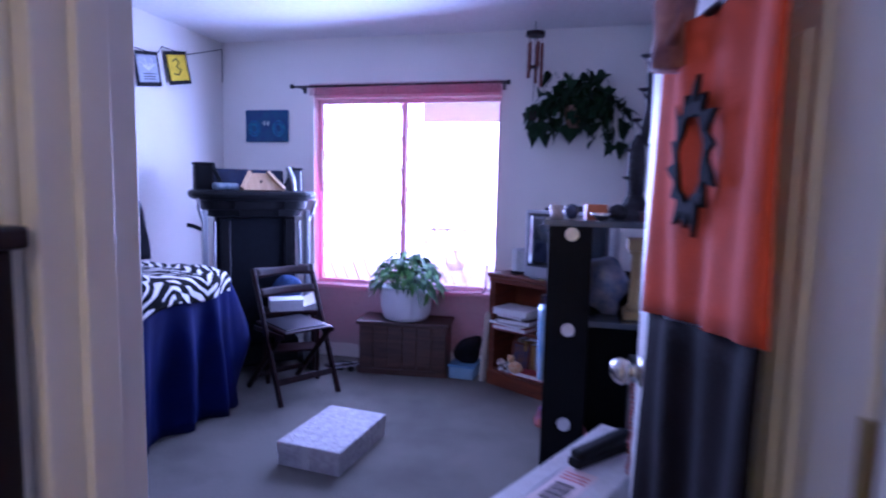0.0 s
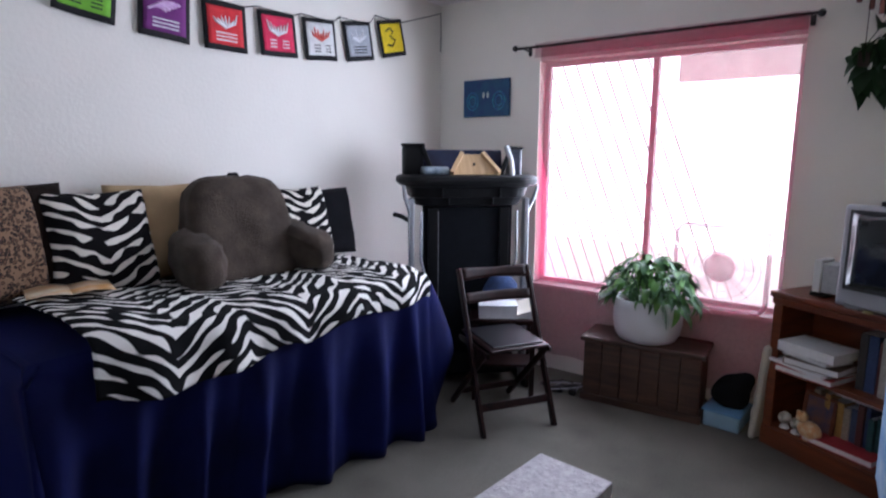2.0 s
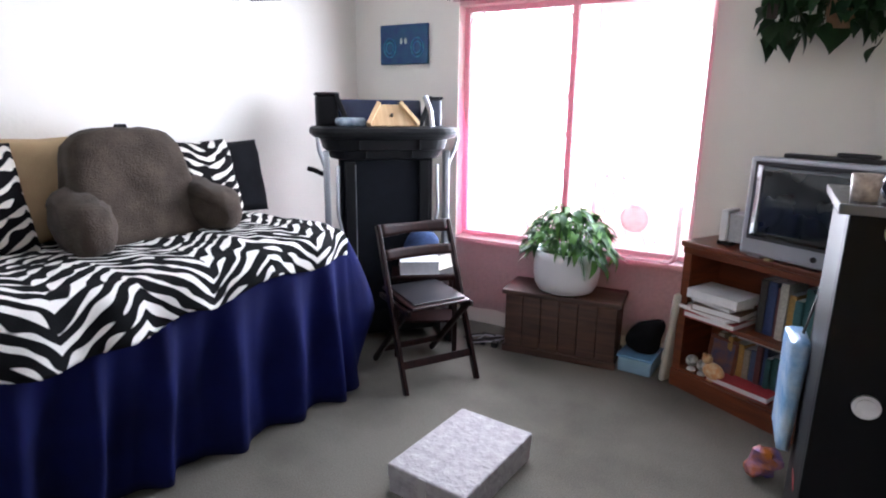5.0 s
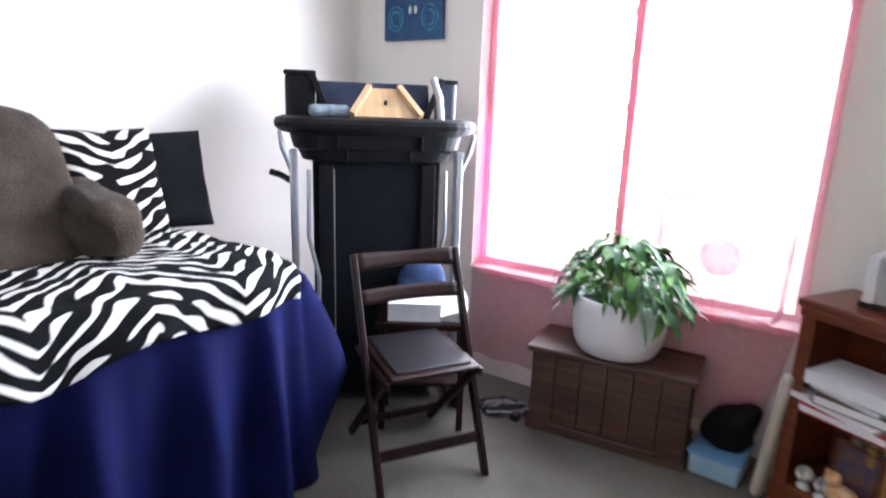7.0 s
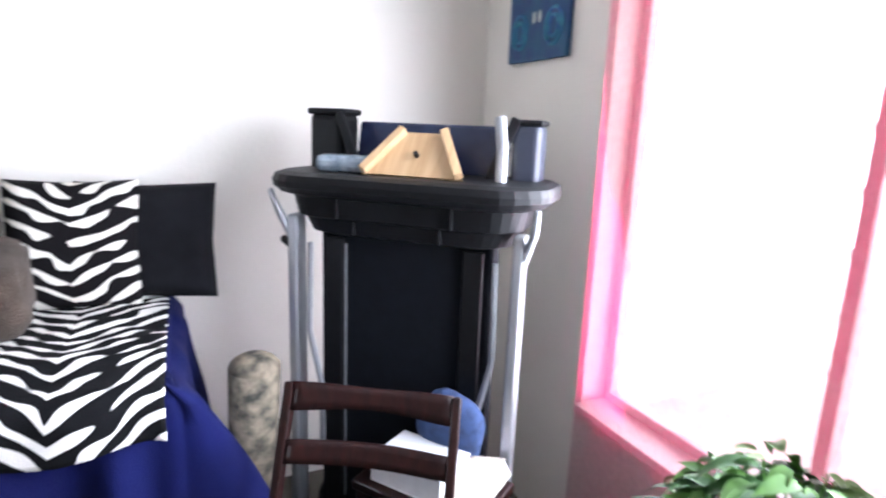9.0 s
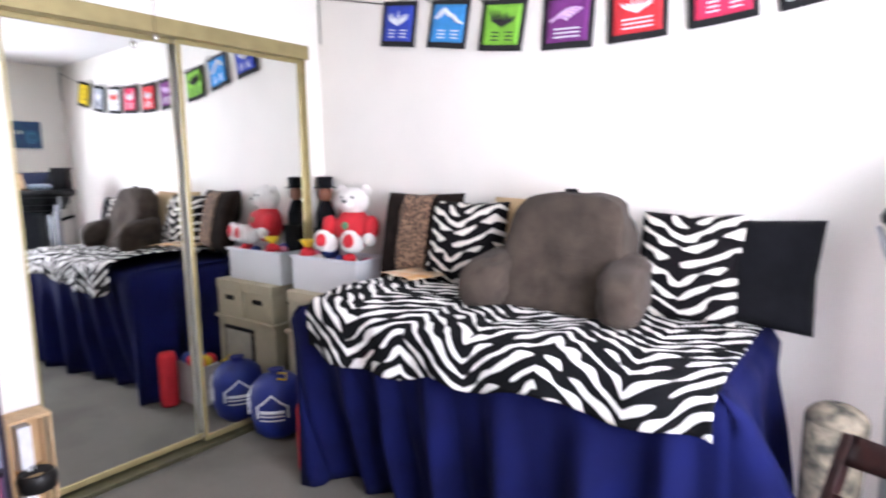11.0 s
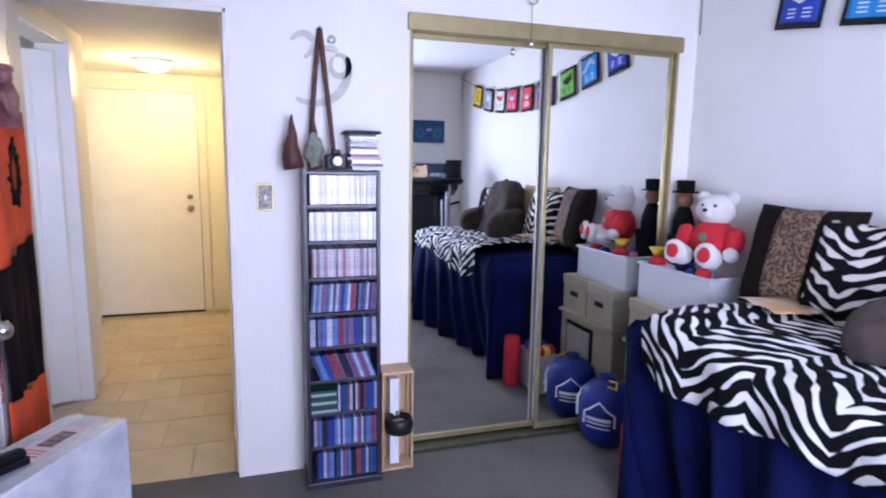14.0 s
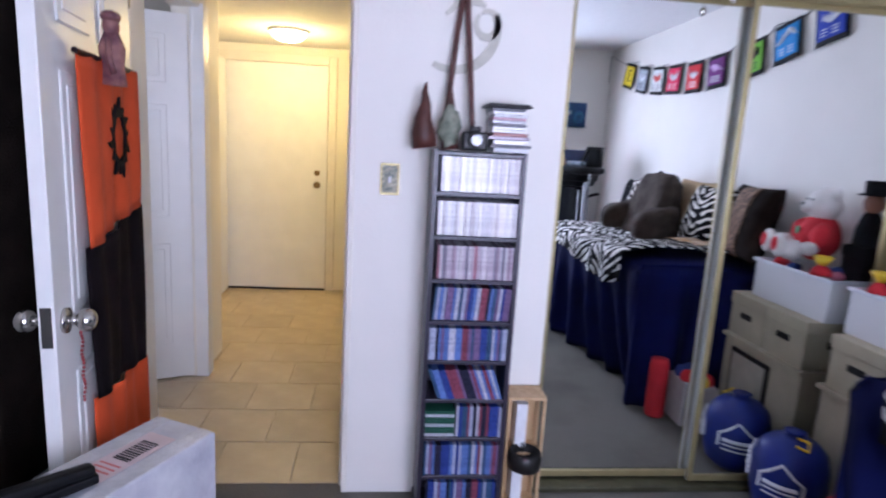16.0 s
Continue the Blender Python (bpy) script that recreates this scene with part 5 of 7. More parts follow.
def upright_books(parent_m, x0, x1, y0, z0, hmin, hmax, tmin, tmax, depth, seed, label="paperback book standing on the shelf"):
    rr_ = random.Random(seed)
    x = x0
    while x < x1 - tmin:
        t = min(rr_.uniform(tmin, tmax), x1 - x)
        h = rr_.uniform(hmin, hmax)
        b = thing("book", parent_m @ pose(x, y0 + rr_.uniform(0, 0.02), z0), label, "book", "books in the bookcase")
        part("cover", newbox(0.0005, t - 0.0005, 0, depth, 0, h, 0.0015, seg=1), BOOKS, b)
        part("page_block", newbox(0.003, t - 0.003, 0.01, depth + 0.002, h, h + 0.0015), PAPER, b)
        x += t


upright_books(bcm, 0.36, 0.90, 0.06, 0.408, 0.20, 0.27, 0.02, 0.045, 0.15, 5)
upright_books(bcm, 0.16, 0.60, 0.11, 0.106, 0.17, 0.23, 0.018, 0.035, 0.13, 6)
upright_books(bcm, 0.62, 0.90, 0.05, 0.106, 0.20, 0.25, 0.02, 0.04, 0.15, 9)
covs = [WCOV, mat("brown_cover", (0.12, 0.07, 0.05), 0.5), mat("grey_cover", (0.35, 0.35, 0.36), 0.5), mat("red_cover", (0.35, 0.03, 0.04), 0.45)]
zz = 0.408
for k, (w, d, h, c, a, dx) in enumerate(((0.26, 0.22, 0.028, 3, 4, 0.0), (0.28, 0.22, 0.014, 0, -6, -0.02), (0.24, 0.20, 0.032, 1, 8, 0.02), (0.22, 0.18, 0.02, 2, -4, 0.0), (0.26, 0.20, 0.045, 0, 3, 0.0))):
    book("flat_book", bcm @ pose(0.185 + dx, 0.075, zz, 0, 0, a), w, d, h, covs[c], ("white" if c == 0 else "brown" if c == 1 else "grey" if c == 2 else "red") + " book lying flat in a stack")
    zz += h + 0.001
book("flat_book", bcm @ pose(0.34, 0.075, 0.106, 0, 0, 5), 0.30, 0.12, 0.030, covs[3], "red book lying flat on the lower shelf")
zz = 0.338
for k in range(2):
    book("flat_book", bcm @ pose(0.42, 0.17, zz, 0, 0, 3 - 5 * k), 0.30, 0.14, 0.016, covs[0 if k else 2], "pale magazine lying on top of the books")
    zz += 0.017
# little ornaments on the lower shelf
for k, (x, y, s) in enumerate(((0.085, 0.04, 0.030), (0.150, 0.035, 0.028))):
    o = thing("ornament_ball", bcm @ pose(x, y, 0.106), "small black and white ball ornament on the shelf", "ornament", "ball ornaments")
    bm = bmesh.new()
    lathe(bm, [(0.0, 0), (0.022, 0.0), (0.022, 0.008), (0.010, 0.018), (0.0, 0.02)], 14)
    part("foot", bm, WCOV, o, smooth=True)
    bm = bmesh.new()
    ball(bm, (0, 0, 0.02 + s), s, u=16, v=10)
    part("ball", bm, mat("spotted_ball", (0.7, 0.68, 0.62), 0.35, second=(0.05, 0.05, 0.05), scale=40), o, smooth=True)
fgn = thing("ceramic_figurine", bcm @ pose(0.215, 0.03, 0.106), "small cream and orange ceramic animal on the shelf", "figurine")
bm = bmesh.new()
ball(bm, (0, 0, 0.045), 0.044, (1.3, 0.8, 1.0))
ball(bm, (-0.035, -0.005, 0.098), 0.026)
ball(bm, (-0.050, -0.010, 0.118), 0.010)
ball(bm, (-0.022, -0.010, 0.120), 0.010)
lathe(bm, [(0.0, 0), (0.03, 0.0), (0.03, 0.006), (0.0, 0.007)], 12)
part("body", bm, mat("cream_orange_glaze", (0.65, 0.50, 0.30), 0.3, second=(0.55, 0.22, 0.05), scale=40), fgn, smooth=True)
pf_ = thing("small_picture", bcm @ pose(0.20, 0.095, 0.106, -8, 0, 4), "small orange wooden photo frame standing on the shelf", "picture frame")
for a, b, c, d in ((-0.075, 0.075, 0.0, 0.016), (-0.075, 0.075, 0.184, 0.20), (-0.075, -0.059, 0.016, 0.184), (0.059, 0.075, 0.016, 0.184)):
    part("frame_side", newbox(a, b, -0.006, 0.010, c, d, 0.002), REDWOOD, pf_)
part("print", newbox(-0.059, 0.059, 0.0, 0.004, 0.016, 0.184), mat("dark_blue_print", (0.04, 0.06, 0.14), 0.35, second=(0.22, 0.10, 0.06), scale=18), pf_)
pc = thing("paper_packet", bcm @ pose(0.74, -0.03, 0.0, 0, 0, 8), "crumpled white printed paper packet on the carpet", "packet")
bm = bmesh.new()
box(bm, -0.06, 0.06, -0.05, 0.0, 0.0, 0.27, 0.01)
part("packet", bm, mat("printed_white_packet", (0.66, 0.66, 0.68), 0.5, second=(0.35, 0.36, 0.40), scale=30, bump=0.4, bscale=30), pc)

tv = thing("television", bcm @ pose(0.30, -0.035, BHt), "silver tube television with a dark blank screen on the bookcase", "television")
TVS = mat("silver_tv_plastic", (0.36, 0.37, 0.40), 0.38, 0.25, vary=0.05)
bm = bmesh.new()
TW, TH = 0.62, 0.44
box(bm, 0, TW, 0, 0.06, 0.012, TH, 0.014)
part("front_bezel", bm, TVS, tv)
bm = bmesh.new()
b0 = box(bm, 0.02, TW - 0.02, 0.06, 0.33, 0.03, TH - 0.015, 0.012)
for v in b0:
    if v.co.y > 0.2:
        v.co.x = TW / 2 + (v.co.x - TW / 2) * 0.62
        v.co.z = 0.03 + (v.co.z - 0.03) * 0.72
part("tube_housing", bm, TVS, tv)
part("screen", grid_surface(lambda u, v: (0.045 + (TW - 0.09) * u, -0.0085 - 0.012 * math.sin(math.pi * u) * math.sin(math.pi * v), 0.10 + (TH - 0.135) * v), 14, 12, thick=0.004), mat("dark_crt_glass", (0.018, 0.022, 0.026), 0.12, vary=0.1, coat=0.5), tv, "dark curved glass screen", smooth=True)
part("screen_surround", newbox(0.030, TW - 0.030, -0.006, 0.004, 0.085, TH - 0.02, 0.003), mat("dark_bezel", (0.03, 0.03, 0.035), 0.5), tv)
bm = bmesh.new()
cyl(bm, (TW * 0.52, -0.006, 0.05), (TW * 0.52, 0.004, 0.05), 0.012, seg=14)
part("power_button", bm, ROD, tv)
for x in (0.06, TW - 0.06):
    part("foot", newbox(x - 0.03, x + 0.03, 0.02, 0.25, 0.0, 0.014, 0.003), TVS, tv)
vcr = thing("black_media_box", bcm @ pose(0.42, 0.0, BHt + TH), "flat black media box lying on the television", "media box")
part("box_body", newbox(0, 0.36, 0.0, 0.05, 0.0, 0.018, 0.003), ROD, vcr)
part("remote", newbox(0.20, 0.34, 0.005, 0.045, 0.018, 0.034, 0.006), ROD, vcr)
rt = thing("router_box", bcm @ pose(0.13, 0.06, BHt, 0, 0, 12), "upright white plastic router beside the television", "router")
part("case", newbox(0, 0.035, 0, 0.13, 0.02, 0.17, 0.006), mat("white_router_plastic", (0.66, 0.66, 0.66), 0.4, vary=0.04), rt)
part("stand", newbox(-0.01, 0.06, 0.01, 0.12, 0.0, 0.02, 0.004), ROD, rt)
part("grille", newbox(0.035, 0.10, 0.01, 0.12, 0.02, 0.155, 0.004), mat("grey_router_side", (0.40, 0.41, 0.42), 0.5, vary=0.1, scale=80), rt)
sm = thing("tv_trinkets", bcm @ pose(0.43, -0.055, BHt - 0.0), "small brass trinket in front of the television", "trinket")
bm = bmesh.new()
lathe(bm, [(0.0, 0), (0.022, 0), (0.016, 0.01), (0.004, 0.018), (0.0, 0.02)], 12, (0, 0.042, 0))
part("trinket_body", bm, BRASS, sm, smooth=True)

# foam slab and bag between chest and bookcase
fm_ = thing("foam_slab", pose(2.205, 3.30, 0, 0, 5, -28), "tall beige foam pad leaning against the bookcase", "foam pad")
part("pad", newbox(-0.035, 0.0, 0.0, 0.20, 0.0, 0.50, 0.018, seg=3), mat("beige_foam", (0.50, 0.46, 0.38), 0.9, vary=0.12, bump=0.4), fm_)
bb = thing("plastic_bin", pose(2.07, 3.42, 0, 0, 0, -5), "shallow translucent blue plastic bin on the carpet", "bin")
part("tub", newbox(-0.10, 0.08, -0.10, 0.12, 0.0, 0.085, 0.012), mat("pale_blue_plastic", (0.25, 0.38, 0.50), 0.3, vary=0.1), bb)
part("lid", newbox(-0.108, 0.088, -0.108, 0.128, 0.085, 0.10, 0.006), mat("blue_plastic_lid", (0.12, 0.26, 0.45), 0.3), bb)
bg = thing("black_bag", pose(2.06, 3.44, 0.10), "slumped black cloth bag lying on the plastic bin", "bag")
bm = bmesh.new()
ball(bm, (0.02, 0.0, 0.08), 0.12, (0.85, 0.7, 0.95), u=18, v=12)
for v in bm.verts:
    v.co += v.normal * 0.03 * noise.noise(v.co * 9)
    v.co.z = max(0.0, v.co.z * 0.9 + 0.35 * v.co.x)
part("bag_body", bm, BLACKCLOTH, bg, smooth=True)

# ---------------------------------------------------------------- floor carton
ct = thing("floor_carton", pose(1.475, 1.835, 0, 0, 0, -5.5), "low grey-white patterned carton on the carpet", "box")
CART = mat("patterned_carton", (0.40, 0.375, 0.38), 0.75, second=(0.29, 0.27, 0.28), scale=26, bump=0.7, bscale=45)
part("carton_body", newbox(0, 0.335, 0, 0.50, 0, 0.108, 0.006), CART, ct)
part("carton_lid", newbox(-0.004, 0.339, -0.004, 0.504, 0.062, 0.120, 0.007), CART, ct)
part("tape_strip", newbox(0.14, 0.175, -0.0055, 0.0, 0.01, 0.118, 0.001), mat("clear_tape", (0.40, 0.38, 0.38), 0.4), ct)
# ---------------------------------------------------------------- black shelf unit by the east wall
SY = 1.68
su = thing("shelf_unit", pose(2.72, SY, 0), "black media shelf unit with grey shelves and silver discs", "shelf unit")
BLK = mat("black_laminate", (0.003, 0.003, 0.004), 0.42, spec=0.12, vary=0.2, scale=10)
GREYSH = mat("grey_shelf_glass", (0.085, 0.09, 0.10), 0.25, vary=0.05)
ST = 1.205
endp = part("end_panel", newbox(0.0, 0.165, 0.0, 0.035, 0.0, ST, 0.004), BLK, su, "glossy black end panel")
part("side_panel", newbox(0.0, 0.025, 0.035, 0.36, 0.0, ST, 0.003), BLK, su)
part("back_panel", newbox(0.025, 0.555, 0.345, 0.36, 0.0, 1.0), BLK, su)
part("far_post", newbox(0.515, 0.555, 0.02, 0.345, 0.0, ST, 0.004), BLK, su)
for z in (0.10, 0.815, ST):
    part("shelf", newbox(-0.02 if z > 1 else 0.026, 0.57, -0.005 if z > 1 else 0.036, 0.36, z, z + 0.022, 0.003), GREYSH, su)
for z in (0.43, 0.806, 1.175):
    bm = bmesh.new()
    cyl(bm, (0.088, -0.008, z), (0.088, 0.002, z), 0.026, seg=24)
    cyl(bm, (0.088, -0.012, z), (0.088, -0.007, z), 0.019, seg=20)
    part("silver_disc", bm, mat("brushed_silver_disc", (0.62, 0.61, 0.58), 0.3, 0.8, vary=0.1, scale=40), endp)


def lathe_thing(name, m, prof, material, label, cat, seg=24, partname="body"):
    t = thing(name, m, label, cat)
    bm = bmesh.new()
    lathe(bm, prof, seg)
    part(partname, bm, material, t, smooth=True)
    return t


STONE = mat("yellow_resin_stone", (0.50, 0.36, 0.14), 0.6, second=(0.38, 0.26, 0.10), scale=14, bump=0.3)
col = thing("column_ornament", pose(3.120, 1.840, 0.8380), "yellowish twin-column ornament standing on the shelf", "ornament")
part("plinth", newbox(-0.105, 0.105, -0.06, 0.06, 0.0, 0.035, 0.006), STONE, col)
part("lintel", newbox(-0.10, 0.10, -0.055, 0.055, 0.275, 0.32, 0.006), STONE, col)
for s in (-1, 1):
    bm = bmesh.new()
    lathe(bm, [(0.036, 0.035), (0.036, 0.05), (0.026, 0.06), (0.023, 0.16), (0.021, 0.25), (0.032, 0.262), (0.036, 0.275)], 18, (s * 0.06, 0, 0))
    part("column", bm, STONE, col, smooth=True)
vz = lathe_thing("blue_vase", pose(3.155, 1.840, 1.2635), [(0.0, 0), (0.045, 0), (0.062, 0.02), (0.07, 0.05), (0.06, 0.085), (0.05, 0.10), (0.072, 0.12), (0.068, 0.12), (0.045, 0.10), (0.0, 0.03)], mat("cobalt_glass", (0.01, 0.02, 0.35), 0.08, vary=0.1, coat=0.5), "cobalt blue glass bowl vase on a wooden box", "vase")
wb = thing("wooden_box", pose(3.145, 1.840, 1.2280), "small brown wooden box under the blue vase", "box")
part("box_body", newbox(-0.08, 0.08, -0.05, 0.05, 0, 0.026, 0.003), REDWOOD, wb)
part("lid", newbox(-0.083, 0.083, -0.053, 0.053, 0.026, 0.035, 0.002), REDWOOD, wb)
# tall dark candle tree
ctree = thing("candle_tree", pose(3.045, 1.930, 1.2280), "tall dark iron candle holder shaped like a tree", "candle holder")
IRON = mat("dark_rough_iron", (0.022, 0.018, 0.020), 0.7, 0.3, vary=0.3, scale=30, bump=0.8, bscale=60)
bm = bmesh.new()
lathe(bm, [(0.0, 0), (0.11, 0.0), (0.10, 0.02), (0.055, 0.05), (0.032, 0.10), (0.036, 0.20), (0.030, 0.30), (0.010, 0.34), (0.0, 0.345)], 18)
for v in bm.verts:
    v.co += v.normal * 0.016 * noise.noise(v.co * 22)
part("trunk", bm, IRON, ctree)
bm = bmesh.new()
tube(bm, [(0.02, 0, 0.3), (0.040, 0, 0.45), (0.034, 0, 0.60), (0.045, 0, 0.71)], [0.020, 0.016, 0.012, 0.006], 8)
part("spine", bm, IRON, ctree)
for k, (x, z) in enumerate(((-0.03, 0.17), (-0.025, 0.28), (0.065, 0.34), (-0.01, 0.40), (0.070, 0.46), (0.01, 0.52), (0.066, 0.58), (0.015, 0.65))):
    bm = bmesh.new()
    tube(bm, [(0.035, 0, z - 0.05), ((x + 0.035) / 2, 0, z - 0.035), (x, 0, z - 0.01)], 0.004, 5)
    lathe(bm, [(0.0, -0.012), (0.016, -0.006), (0.024, 0.004), (0.022, 0.004), (0.0, -0.006)], 12, (x, 0, z))
    part("candle_cup", bm, IRON, ctree)
# clutter on the top shelf
lathe_thing("striped_cup", pose(2.745, 1.740, 1.2280), [(0, 0), (0.024, 0), (0.028, 0.055), (0.025, 0.055), (0.0, 0.01)], mat("striped_glass", (0.55, 0.45, 0.38), 0.15, second=(0.25, 0.20, 0.18), scale=60), "small striped glass cup on the shelf unit", "cup")
lathe_thing("glass_ball", pose(2.800, 1.770, 1.2280), [(0, 0), (0.018, 0.004), (0.030, 0.03), (0.018, 0.056), (0, 0.06)], mat("dark_glass_ball", (0.03, 0.03, 0.06), 0.05, coat=0.6), "dark shiny glass ball on the shelf unit", "ornament")
ob_ = thing("orange_box", pose(2.890, 1.810, 1.2280, 0, 0, 15), "small orange tea box on the shelf unit", "box")
part("carton", newbox(-0.04, 0.04, -0.03, 0.03, 0, 0.06, 0.003), mat("orange_card", (0.45, 0.13, 0.04), 0.5, vary=0.2), ob_)
lathe_thing("silver_bowl", pose(2.915, 1.760, 1.2280), [(0, 0), (0.02, 0), (0.045, 0.03), (0.042, 0.03), (0, 0.006)], KNOB, "small silver bowl on the shelf unit", "bowl")
lathe_thing("pinecone", pose(2.975, 1.790, 1.2280), [(0, 0), (0.03, 0.01), (0.04, 0.03), (0.028, 0.055), (0, 0.065)], IRON, "dark pine cone on the shelf unit", "pine cone", 10)
# things on the middle and lower shelf
tg = thing("clear_bag", pose(2.945, 1.890, 0.8380), "clear bag of coloured trinkets on the shelf", "bag")
bm = bmesh.new()
ball(bm, (0, 0, 0.11), 0.11, (0.8, 0.7, 1.1), u=16, v=12)
for v in bm.verts:
    v.co += v.normal * 0.03 * noise.noise(v.co * 12)
    v.co.z = max(0, v.co.z)
part("bag_film", bm, mat("crumpled_clear_film", (0.30, 0.28, 0.33), 0.2, second=(0.10, 0.14, 0.26), scale=20, bump=0.7, bscale=30), tg, smooth=True)
rb = thing("red_bag", pose(2.925, 1.830, 0.1230), "red cloth bag slumped on the lower shelf", "bag")
bm = bmesh.new()
box(bm, -0.05, 0.05, -0.05, 0.10, 0.0, 0.42, 0.03, seg=3, m=pose(0, 0, 0, 0, -24, 0))
for v in bm.verts:
    v.co.z = max(0, v.co.z + 0.02)
part("cloth", bm, mat("red_nylon", (0.35, 0.03, 0.03), 0.5, vary=0.2, bump=0.3), rb, smooth=True)
wbx = thing("white_carton", pose(3.125, 1.930, 0.1230), "plain white carton on the lower shelf", "box")
part("carton", newbox(-0.06, 0.06, -0.05, 0.08, 0, 0.52, 0.004), mat("white_card", (0.6, 0.6, 0.62), 0.6), wbx)
bbg = thing("blue_plastic_bag", pose(2.72, 2.02, 0.50), "crumpled blue and silver bag hanging on the shelf unit", "bag")
bm = bmesh.new()
box(bm, -0.05, 0.0, -0.06, 0.12, 0.0, 0.32, 0.02, seg=3)
for v in bm.verts:
    v.co += Vector((1, 1, 0.3)) * 0.022 * noise.noise(v.co * 18)
part("film", bm, mat("blue_foil", (0.10, 0.28, 0.55), 0.38, 0.2, second=(0.45, 0.55, 0.65), scale=14, bump=0.7, bscale=30), bbg, smooth=True)
bm = bmesh.new()
tube(bm, [(-0.02, 0.03, 0.30), (0.0, 0.03, 0.42), (0.012, 0.03, 0.55), (0.012, -0.02, 0.705)], 0.004, 5)
part("handle", bm, ROD, bbg)
wr = thing("snack_wrapper", pose(2.69, 2.66, 0, 0, 0, 30), "crumpled blue and orange wrapper on the carpet", "wrapper")
bm = bmesh.new()
ball(bm, (0, 0, 0.06), 0.075, (1.0, 0.6, 0.85), u=14, v=10)
for v in bm.verts:
    v.co += v.normal * 0.035 * noise.noise(v.co * 20)
    v.co.z = max(0, v.co.z)
part("foil", bm, mat("blue_orange_foil", (0.08, 0.16, 0.55), 0.2, 0.3, second=(0.65, 0.20, 0.03), scale=11, bump=0.5), wr)
pic = thing("framed_picture", pose(W - 0.002, 2.30, 1.87, 0, 0, 0), "dark wooden framed picture with rounded corners on the wall", "picture")
bm = bmesh.new()
box(bm, -0.024, 0, -0.24, 0.24, -0.255, 0.255, 0.010)
pfr = part("frame", bm, DARKWOOD, pic)
part("inner_trim", newbox(-0.030, -0.022, -0.205, 0.205, -0.22, 0.22, 0.004), BRASS, pfr)
part("picture_sheet", newbox(-0.034, -0.029, -0.19, 0.19, -0.205, 0.205), mat("dim_print", (0.10, 0.09, 0.08), 0.4, second=(0.26, 0.23, 0.18), scale=7), pic)

# ---------------------------------------------------------------- hanging plant and chime
hp = thing("hanging_plant", pose(2.77, 3.50, 1.86), "trailing dark green pothos in a pot on the wall", "plant")
bm = bmesh.new()
lathe(bm, [(0.0, -0.10), (0.07, -0.10), (0.10, 0.02), (0.104, 0.04), (0.095, 0.04), (0.0, 0.02)], 24)
part("pot", bm, mat("terracotta", (0.30, 0.16, 0.10), 0.8, vary=0.15, bump=0.2), hp, smooth=True)
part("wall_bracket", newbox(-0.02, 0.02, 0.06, 0.10, -0.12, 0.06, 0.003), ROD, hp)
hl_ = [leaf_mesh("leaf", 0.105, 0.082, d, LEAF2, 1.0) for d in (0.3, 0.8)]
rl = random.Random(23)
bm = bmesh.new()
spots_ = []
for i in range(30):
    az = rl.uniform(0, 2 * math.pi)
    reach = rl.uniform(0.16, 0.33)
    drop = rl.uniform(-0.02, 0.22) * (0.5 + 0.9 * abs(math.cos(az)))
    pts = [(0.05 * math.cos(az), 0.03 * math.sin(az), 0.03), (0.5 * reach * math.cos(az), 0.25 * reach * math.sin(az) - 0.03, rl.uniform(0.12, 0.27)), (reach * math.cos(az), 0.3 * reach * math.sin(az) - 0.05, 0.08 - drop * 0.4), (1.04 * reach * math.cos(az), 0.3 * reach * math.sin(az) - 0.05, 0.02 - drop)]
    tube(bm, pts, 0.0028, 4)
    for k in range(9):
        t = k / 8 * 2.999
        a, b = Vector(pts[int(t)]), Vector(pts[min(3, int(t) + 1)])
        spots_.append(a.lerp(b, t - int(t)))
part("vines", bm, LEAF2, hp)
for p in spots_:
    ob = new("leaf", rl.choice(hl_))
    ob.parent = hp
    ob.matrix_basis = pose(p.x + rl.uniform(-0.02, 0.02), min(0.02, p.y + rl.uniform(-0.03, 0.03)), p.z + rl.uniform(-0.02, 0.03), rl.uniform(-50, 50), rl.uniform(10, 75), rl.uniform(180, 360))
    s = rl.uniform(0.75, 1.2)
    ob.scale = (s, s, s)
wc = thing("wind_chime", pose(2.48, 3.40, 0), "dark wooden wind chime with tubes hung from the ceiling", "wind chime")
bm = bmesh.new()
cyl(bm, (0, 0, 2.345), (0, 0, 2.37), 0.062, seg=24)
part("top_disc", bm, DARKWOOD, wc)
bm = bmesh.new()
cyl(bm, (0, 0, 2.37), (0, 0, H), 0.003, seg=6)
part("cord", bm, ROD, wc)
for k in range(5):
    a = 2 * math.pi * k / 5 + 0.2
    bm = bmesh.new()
    x, y = 0.045 * math.cos(a), 0.045 * math.sin(a)
    cyl(bm, (x, y, 2.02 + 0.03 * k), (x, y, 2.30), 0.011, seg=12)
    cyl(bm, (x, y, 2.30), (x, y, 2.35), 0.002, seg=5)
    part("tube", bm, mat("copper_tube", (0.16, 0.055, 0.04), 0.35, 0.5, vary=0.2), wc)
bm = bmesh.new()
cyl(bm, (0, 0, 2.14), (0, 0, 2.155), 0.028, seg=16)
cyl(bm, (0, 0, 1.86), (0, 0, 2.35), 0.0018, seg=5)
box(bm, -0.022, 0.022, -0.003, 0.003, 1.80, 1.87, 0.002)
part("clapper", bm, DARKWOOD, wc)
